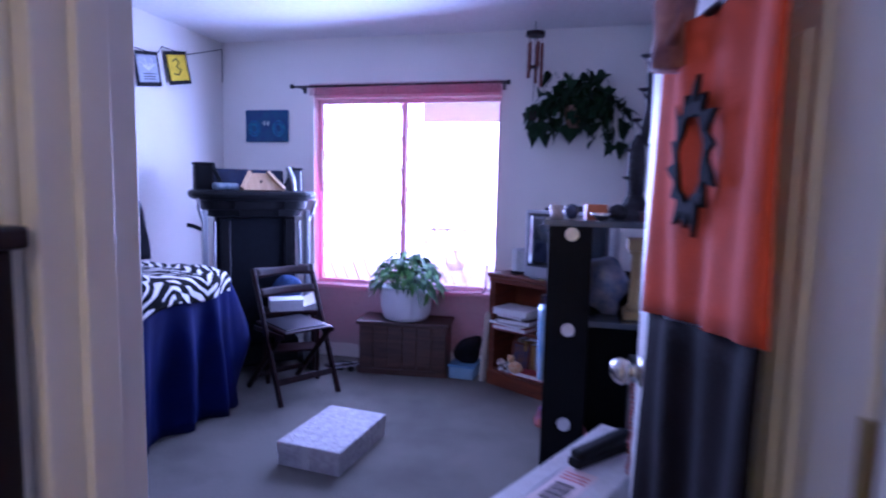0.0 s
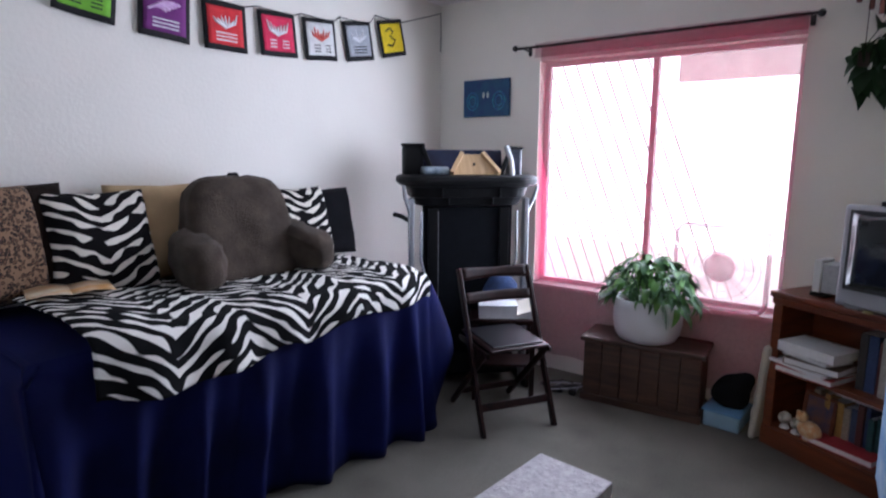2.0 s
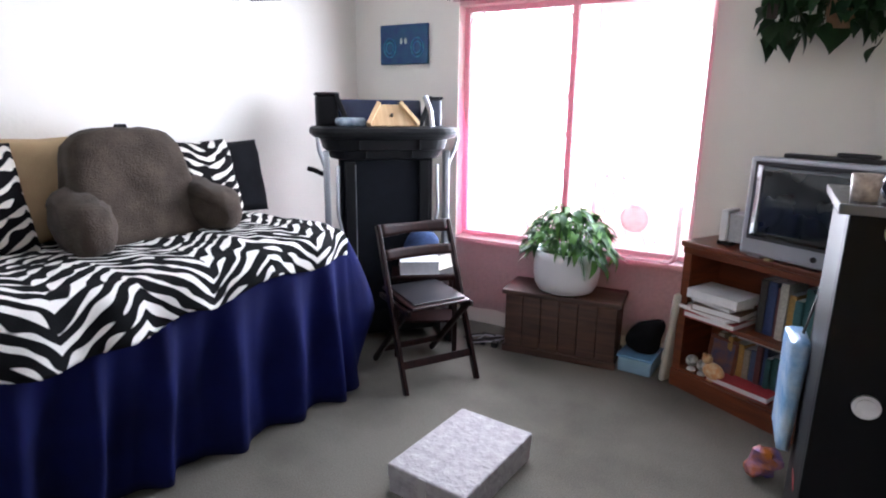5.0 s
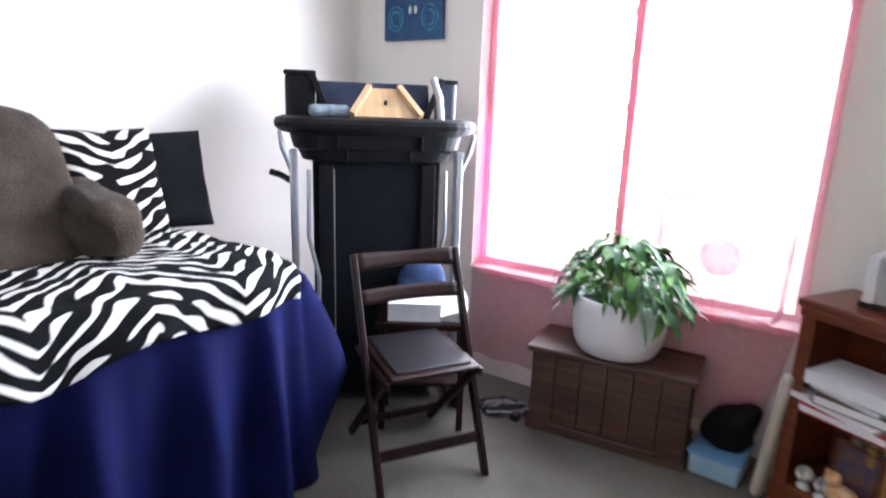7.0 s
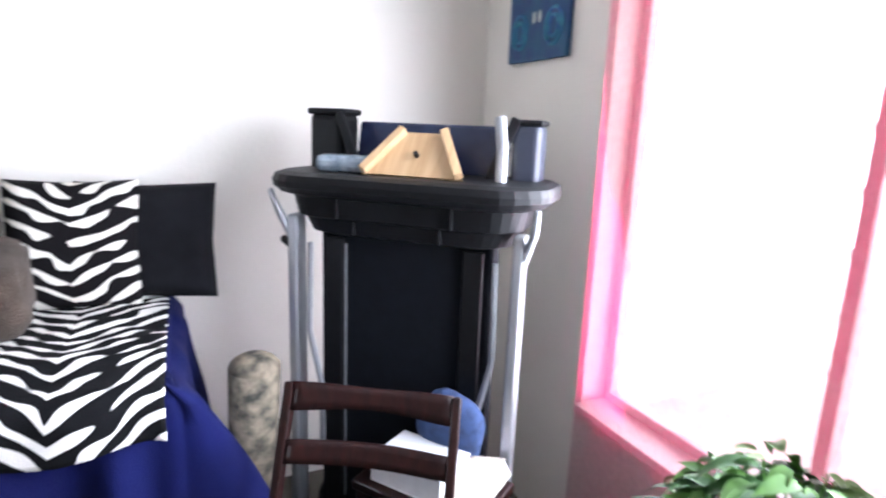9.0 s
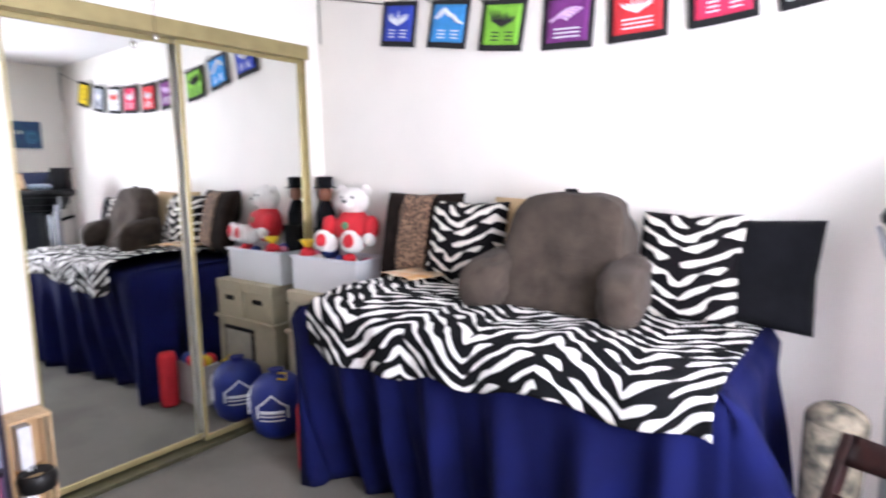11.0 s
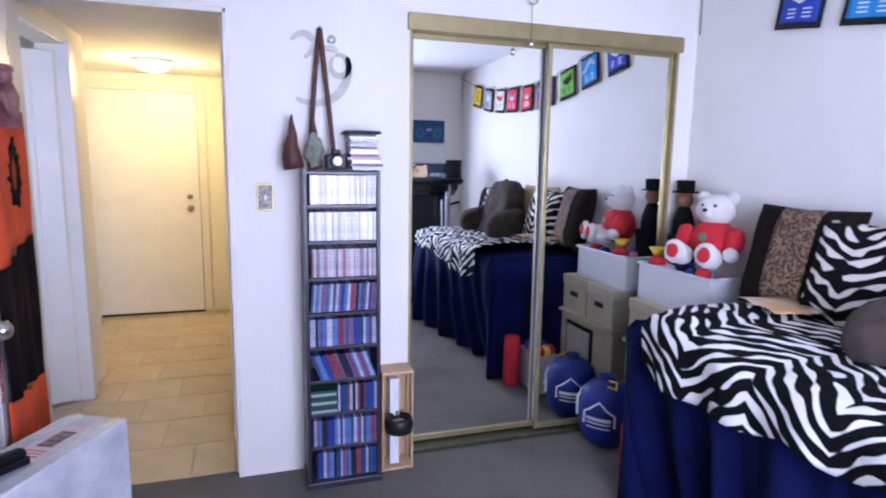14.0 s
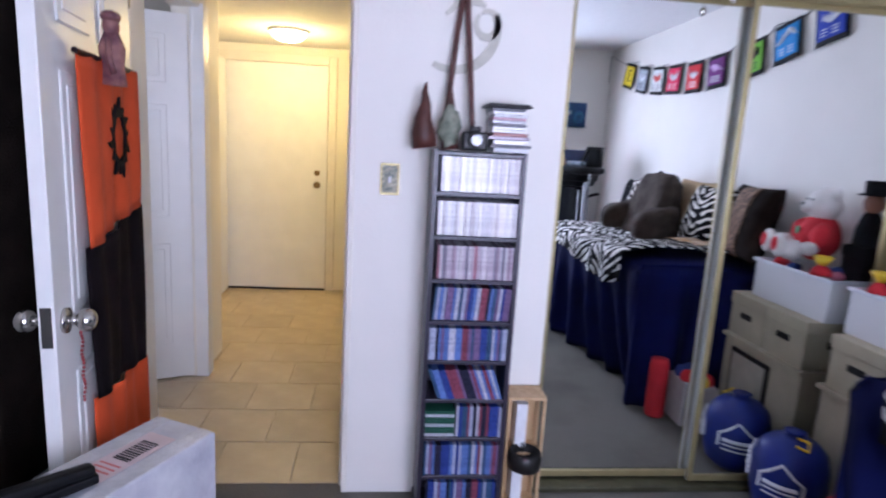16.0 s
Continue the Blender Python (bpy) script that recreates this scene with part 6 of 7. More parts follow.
# small ring on a thread in front of the closet header
rg = thing("hanging_ring", pose(0.98, 0.035, 0), "small metal ring ornament hanging on a thread", "ornament")
bm = bmesh.new()
tube(bm, [(0.028 * math.cos(2 * math.pi * k / 20), 0, 2.22 + 0.03 * math.sin(2 * math.pi * k / 20)) for k in range(21)], 0.004, 6)
part("ring", bm, KNOB, rg)
bm = bmesh.new()
cyl(bm, (0, 0, 2.25), (0, 0, H), 0.0015, seg=5)
cyl(bm, (0, 0, 2.02), (0, 0, 2.19), 0.0015, seg=5)
part("thread", bm, ROD, rg)
bm = bmesh.new()
ball(bm, (0, 0, 2.01), 0.012, (1, 1, 1.6), u=10, v=8)
part("drop", bm, KNOB, rg)

# ---------------------------------------------------------------- disc tower and what stands on it
TX0, TX1, TY = 1.735, 2.06, 0.185
dt = thing("disc_tower", pose(TX0, 0.004, 0), "tall narrow dark disc tower packed with cases", "shelf")
DT = mat("dark_plum_laminate", (0.030, 0.024, 0.040), 0.35, vary=0.2, scale=8)
tw = TX1 - TX0
part("side_panel", newbox(0, 0.016, 0, TY - 0.004, 0.012, 1.41, 0.002), DT, dt)
part("side_panel", newbox(tw - 0.016, tw, 0, TY - 0.004, 0.012, 1.41, 0.002), DT, dt)
part("back_panel", newbox(0.016, tw - 0.016, 0, 0.006, 0.012, 1.40), DT, dt)
part("plinth", newbox(-0.006, tw + 0.006, 0, TY + 0.014, 0, 0.028, 0.003), DT, dt)
ZS = (0.022, 0.177, 0.334, 0.488, 0.639, 0.79, 0.945, 1.103, 1.258, 1.397)
for z in ZS[1:]:
    part("shelf", newbox(0.016, tw - 0.016, 0.006, TY - 0.006, z - 0.006, z + 0.008, 0.002), DT, dt)
CDW = ramp_mat("pale_disc_spines", ((0.62, 0.60, 0.60), (0.52, 0.50, 0.54), (0.70, 0.68, 0.66), (0.45, 0.42, 0.46), (0.66, 0.62, 0.64), (0.40, 0.36, 0.38)), 0.2)
CDP = ramp_mat("pinkish_disc_spines", ((0.42, 0.36, 0.42), (0.28, 0.12, 0.16), (0.50, 0.46, 0.52), (0.18, 0.16, 0.22), (0.55, 0.50, 0.54), (0.30, 0.22, 0.28)), 0.2)
CDM = ramp_mat("mixed_disc_spines", ((0.03, 0.05, 0.22), (0.34, 0.36, 0.48), (0.02, 0.02, 0.04), (0.10, 0.16, 0.40), (0.20, 0.05, 0.08), (0.42, 0.42, 0.50), (0.04, 0.08, 0.16), (0.16, 0.10, 0.20)), 0.2)
cdmesh = {}
for key, mm in (("w", CDW), ("p", CDP), ("m", CDM)):
    for t in (0.0095, 0.013, 0.024):
        cdmesh[key, t] = mesh_of("disc_case", newbox(0.0004, t - 0.0004, 0, 0.138, 0, 0.122, 0.001, seg=1), mm)
rr_ = random.Random(99)
for r in range(9):
    key = ("m", "m", "m", "m", "m", "m", "p", "w", "w")[r]
    x, lim = 0.018, tw - 0.018
    lean = {3: 20, 5: -7, 0: 0}.get(r, 0)
    if lean > 0:
        lim -= 0.035
    stop = lim - (0.115 if r == 2 else 0.0)
    while True:
        t = rr_.choice((0.0095, 0.0095, 0.0095, 0.013, 0.024) if key == "m" else (0.0095, 0.0095, 0.013))
        if x + t > stop:
            break
        c = new("disc_case", cdmesh[key, t])
        c.parent = dt
        # tower is seen from +y: cases stand with their spines to +y
        c.matrix_basis = pose(x, 0.035 + rr_.uniform(-0.006, 0.004), ZS[r] + 0.009 + (0.0 if not lean else 0.001), 0, lean, 0)
        if lean < 0:
            c.matrix_basis = pose(x + 0.004, 0.035, ZS[r] + 0.011, 0, lean * 0.6, 0)
        x += t * (1.06 if lean else 1.0)
    if r == 2:
        for k in range(8):
            c = new("disc_case", mesh_of("disc_case", newbox(0, 0.112, 0, 0.13, 0, 0.012, 0.001, seg=1), mat("green_disc_box", (0.015, 0.07, 0.045) if k % 3 else (0.35, 0.36, 0.40), 0.3)))
            c.parent = dt
            c.matrix_basis = pose(stop + 0.002, 0.04, ZS[r] + 0.009 + 0.0128 * k)

cdst = thing("disc_stack", pose(1.80, 0.095, 1.411), "stack of disc cases topped by a black lid", "disc cases")
REDBR = mat("red_brown_case", (0.22, 0.06, 0.05), 0.35, vary=0.2)
zz = 0.0
for k in range(5):
    h = (0.016, 0.011, 0.017, 0.011, 0.013)[k]
    dx, w_ = rr_.uniform(-0.012, 0.004), 0.062 + 0.010 * (k % 2)
    part("disc_case", newbox(-w_ + dx, w_ + dx, -0.065, 0.060 + 0.006 * (k % 2), zz, zz + h - 0.001, 0.0015, seg=1), (PAPER, DT, CDW, CDP, REDBR)[k], cdst)
    zz += h
for k in range(8):
    h = 0.0105
    dx = rr_.uniform(-0.005, 0.005)
    part("disc_case", newbox(-0.058 + dx, 0.060 + dx, -0.062, 0.060, zz, zz + h - 0.0012, 0.0012, seg=1), (CDW, CDW, DT, CDW, CDP)[k % 5], cdst)
    zz += h
lid_ = part("black_lid", newbox(-0.070, 0.078, -0.068, 0.068, zz, zz + 0.014, 0.004), ROD, cdst, "black plastic lid")
part("lid_rim", newbox(-0.076, 0.084, -0.073, 0.073, zz + 0.002, zz + 0.007, 0.002), ROD, lid_)
tri = thing("wooden_triangles", pose(2.045, 0.10, 1.411), "two brown leather horn shapes on the disc tower", "ornament")
LEATH = mat("brown_leather", (0.075, 0.022, 0.015), 0.5, vary=0.25, scale=18, bump=0.2)
for k, (x, w, h) in enumerate(((0.055, 0.085, 0.225), (-0.035, 0.06, 0.23))):
    bm = bmesh.new()
    tube(bm, [(x - 0.012, 0.0, 0.001), (x - 0.004, 0.0, 0.05), (x, 0.0, 0.10), (x - 0.008, 0.0, 0.15), (x - 0.003, 0.0, h - 0.03), (x - 0.006, 0.0, h)], [w * 0.52, w * 0.50, w * 0.36, w * 0.22, w * 0.12, 0.003], 14)
    part("horn", bm, LEATH, tri, smooth=True)
mk = thing("figurine_head", pose(2.005, 0.11, 1.411), "mossy carved stone head on the disc tower", "figurine")
bm = bmesh.new()
ball(bm, (0, 0, 0.075), 0.05, (0.8, 0.8, 1.5), u=14, v=12)
for v in bm.verts:
    v.co += v.normal * 0.02 * noise.noise(v.co * 30)
    v.co.z = max(0, v.co.z)
part("carving", bm, mat("mossy_stone", (0.30, 0.31, 0.24), 0.8, second=(0.12, 0.14, 0.10), scale=30, bump=0.4), mk, smooth=True)
cm = thing("old_camera", pose(1.915, 0.115, 1.411), "small old black camera on the disc tower", "camera")
cmb = part("camera_body", newbox(-0.045, 0.045, -0.025, 0.025, 0, 0.065, 0.008), ROD, cm)
bm = bmesh.new()
cyl(bm, (0, 0.025, 0.036), (0, 0.062, 0.036), 0.027, 0.024, seg=20)
part("lens", bm, ROD, cm)
bm = bmesh.new()
cyl(bm, (0, 0.062, 0.036), (0, 0.064, 0.036), 0.018, seg=20)
part("lens_glass", bm, mat("lens_glass", (0.02, 0.02, 0.03), 0.05, coat=0.6), cm)
part("viewfinder", newbox(-0.02, 0.02, -0.02, 0.02, 0.065, 0.085, 0.006), ROD, cm)
sp = thing("leather_strap", pose(1.965, 0.028, 0), "long brown leather strap looped over a nail", "strap")
for s, xb in ((-1, 0.055), (1, -0.045)):
    def strap(u, v, xb=xb):
        return (0.002 + (xb - 0.002) * v ** 0.9 + (u - 0.5) * 0.020, 0.0 + 0.05 * v + 0.003 * s, 2.005 - 0.52 * v)
    part("strap_side", grid_surface(strap, 2, 14, thick=0.003), LEATH, sp, smooth=True)
bm = bmesh.new()
cyl(bm, (0.002, -0.028, 2.008), (0.002, 0.012, 2.008), 0.004, seg=8)
part("nail", bm, ROD, sp)
om = thing("acrylic_symbol", pose(0, 0.012, 0), "clear acrylic curved wall symbol", "wall ornament")
ACR = mat("clear_acrylic", (0.56, 0.54, 0.46), 0.10, vary=0.08, scale=20, coat=0.5)


def band(pts, w):
    bm = bmesh.new()
    k = len(pts)
    l, r_ = [], []
    for i, (x, z) in enumerate(pts):
        a, b = pts[max(0, i - 1)], pts[min(k - 1, i + 1)]
        d = Vector((b[0] - a[0], b[1] - a[1])).normalized()
        ww = w * (0.35 + 0.65 * math.sin(math.pi * (0.08 + 0.84 * i / (k - 1)))) / 2
        l.append(bm.verts.new((x - d.y * ww, 0, z + d.x * ww)))
        r_.append(bm.verts.new((x + d.y * ww, 0, z - d.x * ww)))
    fs = [bm.faces.new((l[i], l[i + 1], r_[i + 1], r_[i])) for i in range(k - 1)]
    bm.normal_update()
    bmesh.ops.recalc_face_normals(bm, faces=bm.faces)
    bmesh.ops.solidify(bm, geom=fs, thickness=0.006)
    return bm


part("crescent", band([(1.995 - 0.155 * math.cos(radians(a)), 1.850 + 0.155 * math.sin(radians(a))) for a in range(18, -122, -8)], 0.036), ACR, om)
part("hook", band([(2.085 - 0.075 * 0 - 0.10 * k / 7, 1.955 + 0.030 * math.sin(math.pi * k / 7)) for k in range(8)] + [(1.995, 1.92), (2.01, 1.90), (2.03, 1.885)], 0.028), ACR, om)
part("ring", band([(1.880 + 0.040 * math.cos(radians(a)), 1.860 + 0.045 * math.sin(radians(a))) for a in range(60, 412, 15)], 0.026), ACR, om)
tail_ = part("tail", band([(1.965, 1.90), (1.94, 1.93), (1.91, 1.93), (1.89, 1.915)], 0.026), ACR, om)
tail_.location.y = 0.009
bm = bmesh.new()
ball(bm, (1.915, 0, 1.965), 0.017, (1, 0.4, 1))
part("dot", bm, ACR, om, smooth=True).location.y = 0.008

swp = thing("light_switch", pose(2.207, 0.0015, 1.288), "light switch with a green patterned cover plate", "light switch")
part("plate", newbox(-0.036, 0.036, 0, 0.006, -0.059, 0.059, 0.003), mat("green_cream_pattern", (0.40, 0.36, 0.24), 0.4, second=(0.03, 0.05, 0.03), scale=85), swp)
for a, b, c, d in ((-0.036, 0.036, 0.050, 0.059), (-0.036, 0.036, -0.059, -0.050), (-0.036, -0.028, -0.050, 0.050), (0.028, 0.036, -0.050, 0.050)):
    part("plate_border", newbox(a, b, 0.005, 0.0085, c, d, 0.001), BRASS, swp)
part("toggle", newbox(-0.005, 0.005, 0.006, 0.018, -0.012, 0.010, 0.002), WCOV, swp)

# narrow pine crate
cr_ = thing("pine_crate", pose(1.567, 0.014, 0), "narrow open pine crate standing on end", "crate")
cw, cdp, chh = 0.150, 0.115, 0.485
part("side_slat", newbox(0, 0.010, 0, 0.03, 0, chh - 0.012, 0.001), PINE, cr_)
part("side_slat", newbox(0, 0.010, cdp - 0.02, cdp, 0, chh - 0.012, 0.001), PINE, cr_)
part("side_slat", newbox(cw - 0.010, cw, 0, cdp, 0, chh - 0.012, 0.001), PINE, cr_)
for z in (0.0, 0.235, chh - 0.014):
    part("board", newbox(0.0, cw, 0, cdp + 0.004, z, z + 0.014, 0.002), PINE, cr_)
part("back_slat", newbox(0.01, cw - 0.01, 0, 0.006, 0.014, chh - 0.014), PINE, cr_)
for z in (0.016, 0.251):
    lf = thing("leaflet_bundle", pose(1.567 + 0.085, 0.025, z), "bundle of white leaflets inside the pine crate", "leaflets", "leaflets in the crate")
    part("leaflet", newbox(-0.022, 0.022, 0, 0.075, 0, 0.19, 0.002), PAPER, lf)
bl_ = thing("black_bowl", pose(1.567 + 0.075, 0.150, 0.195), "black round hat-shaped bowl hooked on the crate", "bowl")
bm = bmesh.new()
lathe(bm, [(0.0, 0), (0.04, 0.0), (0.064, 0.012), (0.068, 0.05), (0.062, 0.075), (0.055, 0.08), (0.05, 0.06), (0.0, 0.04)], 24)
part("bowl_body", bm, ROD, bl_, smooth=True)
bm = bmesh.new()
tube(bm, [(0.0, -0.06, 0.06), (0.0, -0.045, 0.085), (0.0, -0.028, 0.06), (0.0, -0.032, 0.054)], 0.004, 5)
part("hook", bm, ROD, bl_)

# ---------------------------------------------------------------- pile between closet and daybed
BEIGE = mat("beige_file_box", (0.50, 0.44, 0.30), 0.7, vary=0.08, bump=0.15)
cabn = thing("low_cabinet", pose(0.02, 0.03, 0), "low beige cabinet with a dark framed front", "cabinet")
part("cabinet_body", newbox(0, 0.325, 0, 0.58, 0.0, 0.50, 0.004), BEIGE, cabn)
cff = part("front_frame", newbox(0.325, 0.337, 0.20, 0.50, 0.06, 0.46, 0.003), ROD, cabn)
part("front_panel", newbox(0.337, 0.341, 0.22, 0.48, 0.08, 0.44, 0.001), mat("cream_panel", (0.48, 0.44, 0.34), 0.6), cff)
part("cabinet_top", newbox(0.0, 0.345, -0.01, 0.59, 0.50, 0.52, 0.004), BEIGE, cabn)
for k in range(2):
    fb = thing("file_box", pose(0.025, 0.04 + 0.285 * k, 0.521), "beige cardboard file box with a lid", "box", "file boxes")
    fbb = part("box_body", newbox(0.006, 0.32, 0.004, 0.276, 0, 0.20, 0.004), BEIGE, fb)
    part("lid", newbox(0.0, 0.326, 0.0, 0.280, 0.165, 0.225, 0.005), BEIGE, fb)
    # hand holes are not cut: black plates give the dark of the openings
    part("hand_hole", newbox(0.3185, 0.3215, 0.10, 0.19, 0.10, 0.13, 0.001), ROD, fbb)
    part("hand_hole", newbox(0.11, 0.21, 0.0015, 0.0045, 0.10, 0.135, 0.001), ROD, fbb)
CLEAR = glassy("clear_storage_plastic", (0.84, 0.83, 0.83), 0.15, 0.84)


def bin_(m, label):
    b = thing("storage_bin", m, label, "storage bin", "clear storage bins")
    for a in ((-0.17, -0.165, -0.12, 0.12), (0.34, 0.345, -0.12, 0.12), (-0.165, 0.34, -0.12, -0.115), (-0.165, 0.34, 0.115, 0.12)):
        part("wall", newbox(*a, 0.006, 0.185), CLEAR, b)
    part("bottom", newbox(-0.17, 0.345, -0.12, 0.12, 0, 0.006), CLEAR, b)
    for a in ((-0.182, 0.357, -0.132, -0.118), (-0.182, 0.357, 0.118, 0.132), (-0.182, -0.168, -0.118, 0.118), (0.343, 0.357, -0.118, 0.118)):
        part("rim", newbox(*a, 0.18, 0.195, 0.003), mat("white_bin_rim", (0.66, 0.67, 0.70), 0.35), b)
    return b


bin_(pose(0.165, 0.195, 0.747, 0, 0, 90), "clear plastic storage bin filled with toys")
lt = thing("toy_heap", pose(0.165, 0.29, 0.754), "heap of red, white and blue soft toys in the bin", "toys")
rr2 = random.Random(5)
tm_ = [mat("red_plush", (0.55, 0.02, 0.03), 0.9, vary=0.15, bump=0.4, bscale=120), mat("white_plush", (0.74, 0.70, 0.66), 0.95, vary=0.06, scale=20, bump=0.6, bscale=120, sheen=0.4), mat("blue_cloth", (0.03, 0.05, 0.22), 0.8, vary=0.2), mat("yellow_plastic", (0.80, 0.55, 0.02), 0.3, vary=0.05), mat("pink_cloth", (0.60, 0.18, 0.26), 0.8)]
for k in range(34):
    bm = bmesh.new()
    ball(bm, (rr2.uniform(-0.06, 0.06), rr2.uniform(-0.20, 0.20), rr2.uniform(0.05, 0.19)), rr2.uniform(0.03, 0.045), (1.1, 0.9, 0.8), u=12, v=8)
    part("toy", bm, tm_[(1, 0, 2, 1, 4)[k % 5]], lt, smooth=True)
yt = thing("toy_cup", pose(0.255, 0.13, 0.943), "yellow and red plastic toy cup on the bin rim", "toy")
bm = bmesh.new()
lathe(bm, [(0.0, 0.045), (0.02, 0.045), (0.045, 0.085), (0.042, 0.085), (0.0, 0.06)], 20)
part("cup", bm, tm_[3], yt, smooth=True)
bm = bmesh.new()
lathe(bm, [(0.0, 0.0), (0.045, 0.0), (0.04, 0.025), (0.018, 0.045), (0.0, 0.046)], 20)
part("foot", bm, tm_[0], yt, smooth=True)

# seated white bear in a red shirt: one plain mesh
bm = bmesh.new()
WH, RD, BKm, PK = 0, 1, 2, 3


def blob(c, r, sc, mi, u=18, v=12):
    before = set(bm.faces)
    ball(bm, c, r, sc, u=u, v=v)
    for f in bm.faces:
        if f not in before:
            f.material_index = mi


blob((0, 0, 0.12), 0.105, (0.9, 1.05, 1.1), RD)
blob((0.01, 0, 0.275), 0.085, (0.9, 1.08, 0.92), WH)
blob((0.075, 0, 0.258), 0.034, (1, 1.1, 0.8), WH)
blob((0.107, 0, 0.268), 0.010, (1, 1.2, 0.8), BKm, 8, 6)
for s in (-1, 1):
    blob((0.0, s * 0.072, 0.335), 0.032, (0.6, 1, 1), WH)
    blob((0.078, s * 0.030, 0.293), 0.007, (1, 1, 1), BKm, 8, 6)
    blob((0.035, s * 0.125, 0.13), 0.045, (1.0, 1.0, 1.5), RD)
    blob((0.075, s * 0.135, 0.07), 0.034, (1.2, 1, 1), WH)
    blob((0.13, s * 0.075, 0.045), 0.055, (1.1, 0.9, 0.9), WH)
    blob((0.185, s * 0.080, 0.06), 0.056, (0.5, 1, 1.05), WH)
    blob((0.205, s * 0.080, 0.06), 0.034, (0.5, 1, 1.05), RD)
blob((0.098, 0.0, 0.14), 0.022, (0.35, 1, 1), PK)
for v in bm.verts:
    v.co += v.normal * 0.006 * noise.noise(v.co * 25)
bear = part("teddy_bear", bm, [tm_[1], tm_[0], ROD, mat("green_shirt_print", (0.10, 0.25, 0.12), 0.8)], smooth=True)
bear.matrix_world = pose(0.13, 0.36, 0.965, 0, -6, 18)
tagged(bear, "white plush teddy bear in a red shirt on the toys", "teddy bear")
bm = bmesh.new()
ball(bm, (0, 0, 0.19), 0.042, (1, 1, 1.15), u=14, v=10)
lathe(bm, [(0.06, 0.0), (0.055, 0.08), (0.035, 0.14), (0.02, 0.16)], 14)
before = set(bm.faces)
lathe(bm, [(0.0, 0.225), (0.065, 0.225), (0.065, 0.232), (0.044, 0.233), (0.046, 0.29), (0.0, 0.292)], 18)
for f in bm.faces:
    f.material_index = 0 if (f in before and f.calc_center_median().z > 0.155) else 1
doll = part("hatted_doll", bm, [mat("brown_doll_face", (0.20, 0.08, 0.045), 0.7), BLACKCLOTH], smooth=True)
doll.matrix_world = pose(0.085, 0.10, 0.955 + 0.13, 0, 0, 0)
tagged(doll, "dark plain doll in a black top hat", "doll")
dbx = thing("shoe_box", pose(0.09, 0.11, 0.754), "dark shoe box standing in the bin under the doll", "box")
part("box_body", newbox(-0.038, 0.045, -0.06, 0.06, 0, 0.29, 0.003), BLACKCLOTH, dbx)
part("lid", newbox(-0.042, 0.049, -0.064, 0.064, 0.28, 0.330, 0.003), BLACKCLOTH, dbx)


def drawstring(m, label):
    b = thing("drawstring_bag", m, label, "bag", "blue drawstring bags")
    bm = bmesh.new()
    lathe(bm, [(0.0, 0.0), (0.085, 0.004), (0.125, 0.04), (0.142, 0.12), (0.140, 0.22), (0.126, 0.285), (0.09, 0.322), (0.045, 0.335), (0.03, 0.350), (0.044, 0.362), (0.0, 0.352)], 26)
    for v in bm.verts:
        v.co += v.normal * 0.022 * noise.noise(v.co * 9)
        v.co.z = max(0.0, v.co.z)
    sack = part("sack", bm, mat("royal_blue_nylon", (0.006, 0.018, 0.18), 0.5, vary=0.2, scale=8, bump=0.15, bscale=40), b, smooth=True)

    def on(a, z):
        r = 0.150 if 0.08 < z < 0.24 else 0.140
        return (r * math.cos(a), r * math.sin(a), z)
    for A in (-0.5, -2.25):
        bm = bmesh.new()
        tube(bm, [on(A - 0.55, 0.14), on(A - 0.55, 0.20), on(A - 0.3, 0.225), on(A, 0.262), on(A + 0.3, 0.225), on(A + 0.55, 0.20), on(A + 0.55, 0.14)], 0.006, 5)
        part("printed_outline", bm, WCOV, sack, "white printed roof outline")
        for k in range(3):
            bm = bmesh.new()
            z = 0.175 - 0.022 * k
            tube(bm, [on(A - 0.42 + 0.21 * q, z) for q in range(5)], 0.009 if k == 0 else 0.004, 5)
            part("printed_bar", bm, WCOV, sack)
    bm = bmesh.new()
    tube(bm, [(0.03, 0, 0.345), (0.07, 0.03, 0.352), (0.10, 0.02, 0.325), (0.085, -0.02, 0.335)], 0.006, 5)
    part("cord", bm, tm_[3], b)
    return b


drawstring(pose(0.525, 0.150, 0, 0, 0, 70), "royal blue drawstring bag with white print on the carpet")
rcyl = thing("red_thermos", pose(0.675, 0.585, 0), "red cylindrical bag standing by the bed head", "bag")
bm = bmesh.new()
lathe(bm, [(0.0, 0.0), (0.05, 0.0), (0.054, 0.02), (0.052, 0.30), (0.045, 0.33), (0.0, 0.335)], 18)
part("tube_body", bm, tm_[0], rcyl, smooth=True)
gcr = thing("toy_crate", pose(0.53, 0.53, 0), "pale crate of coloured toys by the bed head", "crate")
part("crate_body", newbox(-0.08, 0.07, -0.09, 0.09, 0, 0.25, 0.006), mat("grey_tote", (0.42, 0.38, 0.36), 0.7), gcr)
for k, (dx, dy, cc) in enumerate(((-0.04, -0.03, 0), (0.03, 0.02, 2), (0.0, -0.05, 3), (0.035, -0.05, 0), (-0.03, 0.05, 2))):
    bm = bmesh.new()
    ball(bm, (dx, dy, 0.27), 0.04, u=12, v=8)
    part("toy", bm, tm_[cc], gcr, smooth=True)

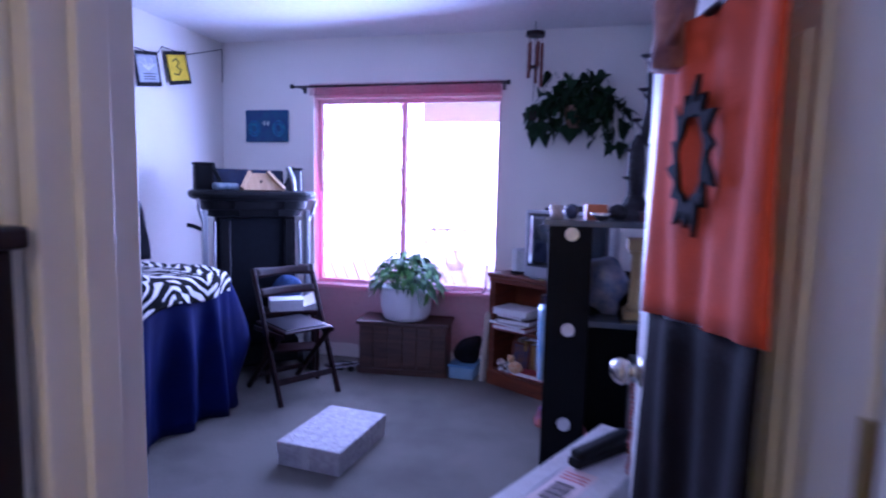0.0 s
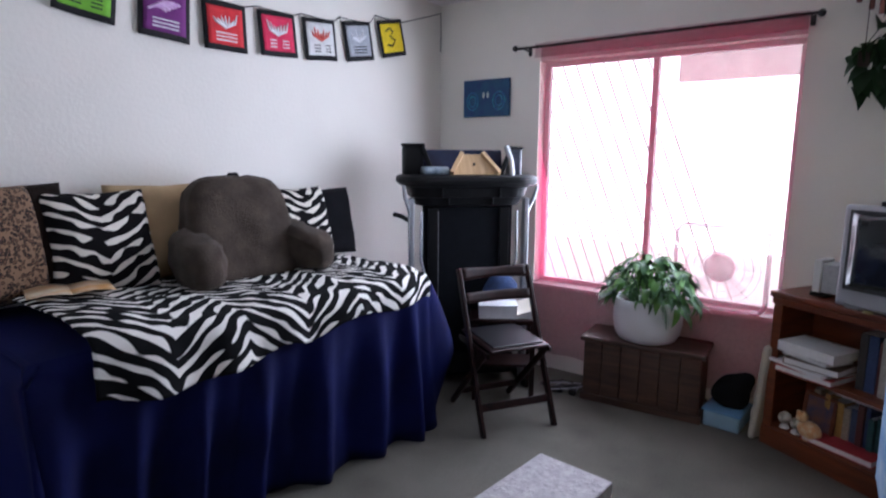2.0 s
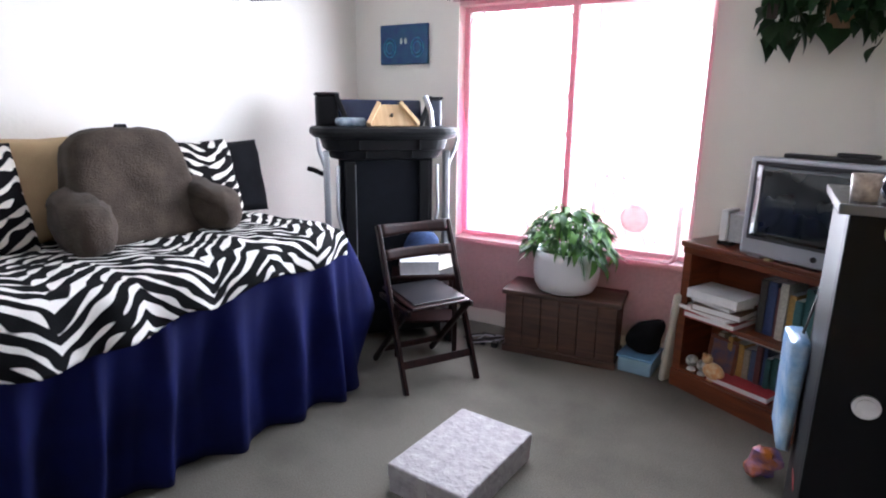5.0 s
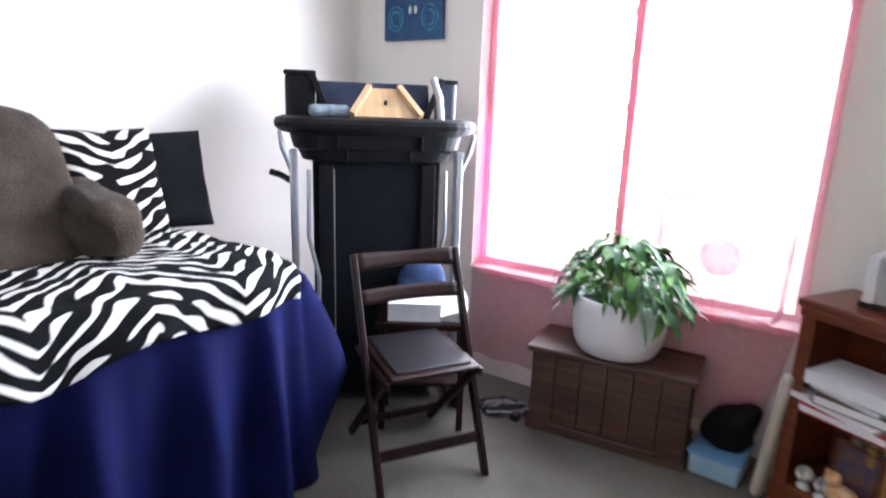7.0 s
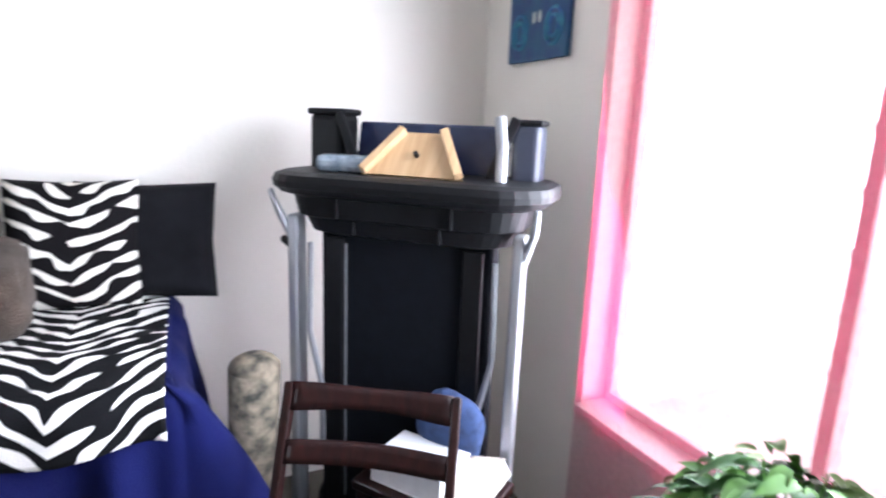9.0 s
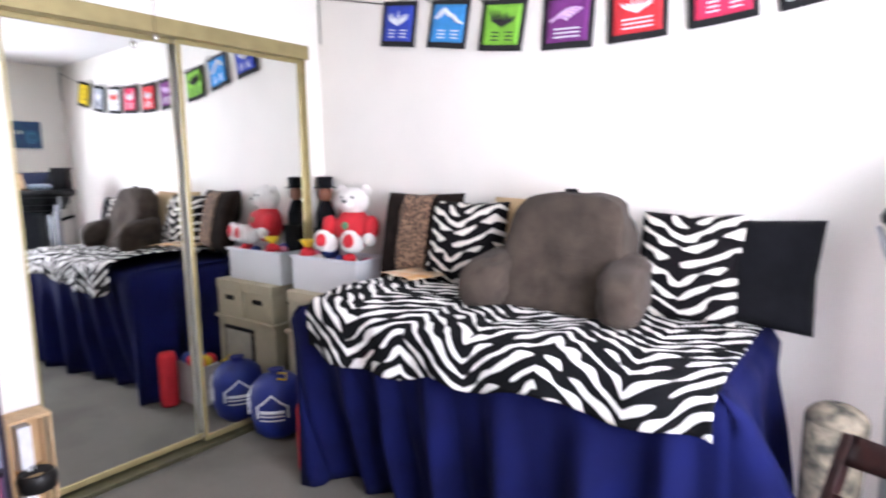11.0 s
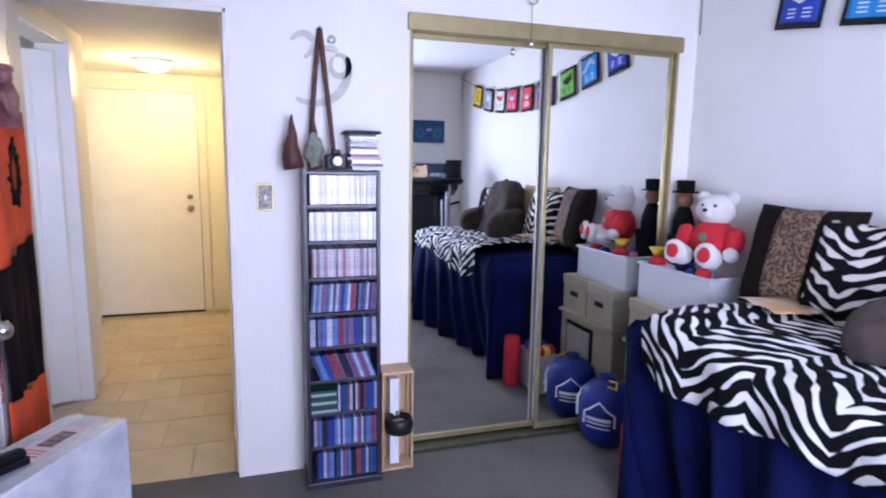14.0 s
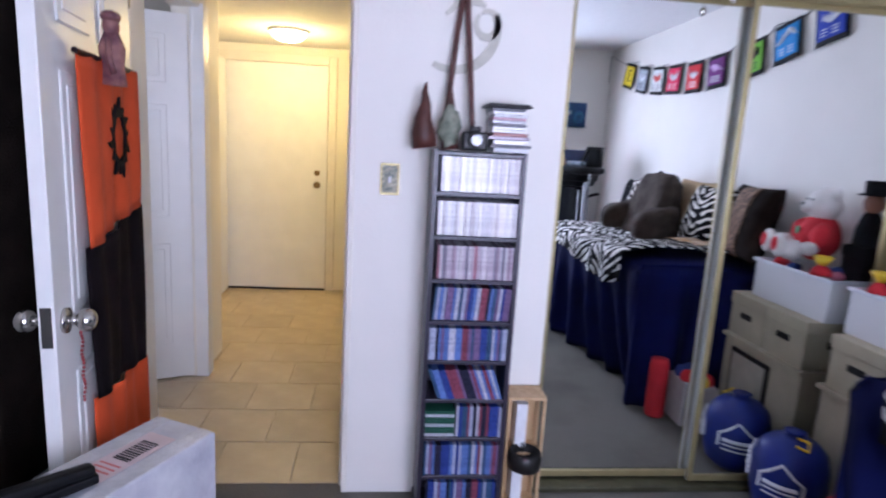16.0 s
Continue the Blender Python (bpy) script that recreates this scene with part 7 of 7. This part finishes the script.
# ---------------------------------------------------------------- tall white carton by the door
wcx = thing("shipping_carton", pose(2.655, 0.675, 0, 0, 0, -26.5), "tall white shipping carton with label and tape", "box")
WCARD = mat("white_cardboard", (0.60, 0.60, 0.62), 0.45, second=(0.40, 0.40, 0.46), scale=9, bump=0.4, bscale=26, coat=0.25)
part("carton_body", newbox(0, 0.20, 0, 0.63, 0, 0.625, 0.005), WCARD, wcx)
TAPE = mat("shiny_tape", (0.62, 0.61, 0.62), 0.12, vary=0.06, scale=30, coat=0.4, bump=0.4, bscale=60)
part("tape", newbox(0.002, 0.052, 0.01, 0.62, 0.6255, 0.627), TAPE, wcx)
part("tape", newbox(0.150, 0.198, 0.01, 0.62, 0.6255, 0.627), TAPE, wcx)
lbl = part("label", newbox(0.058, 0.146, 0.08, 0.30, 0.6255, 0.6268), mat("pink_tinted_label", (0.62, 0.50, 0.50), 0.5, vary=0.05), wcx)
for k in range(11):
    part("barcode_bar", newbox(0.075, 0.125, 0.12 + 0.009 * k, 0.1235 + 0.009 * k + 0.002 * (k % 3 == 0), 0.6272, 0.6278), ROD, lbl)
for k in range(3):
    part("print_line", newbox(0.07, 0.075 + 0.06, 0.235 + 0.016 * k, 0.241 + 0.016 * k, 0.6272, 0.6278), mat("red_print", (0.55, 0.15, 0.15), 0.6), lbl)
mkp = thing("black_stapler", pose(2.655, 0.675, 0.6285, 0, 0, -26.5) @ pose(0.10, 0.40, 0, 0, 0, 75), "black handheld stapler lying on the carton", "stapler")
bm = bmesh.new()
box(bm, -0.105, 0.105, -0.021, 0.021, 0.0, 0.024, 0.006)
part("base", bm, BLACKPL, mkp)
bm = bmesh.new()
box(bm, -0.10, 0.108, -0.019, 0.019, 0.0, 0.028, 0.010, m=pose(0, 0, 0.024, 0, -4, 0))
part("arm", bm, BLACKPL, mkp)

# ---------------------------------------------------------------- hall floor tiles
ts = 0.335
tmesh = mesh_of("tile", newbox(0.003, ts - 0.003, 0.003, ts - 0.003, -0.006, 0.0, 0.0015, seg=1), TILE)
fh = bpy.data.objects["floor_hall"]
for i in range(-2, 6):
    for j in range(10):
        x = DX0 - 0.1 + i * ts + (ts / 2 if j % 2 else 0)
        y = -0.065 - (j + 1) * ts
        if x < 1.66 or x + ts > 5.0:
            continue
        t = new("tile", tmesh)
        t.parent = fh
        t.location = (x, y, 0)
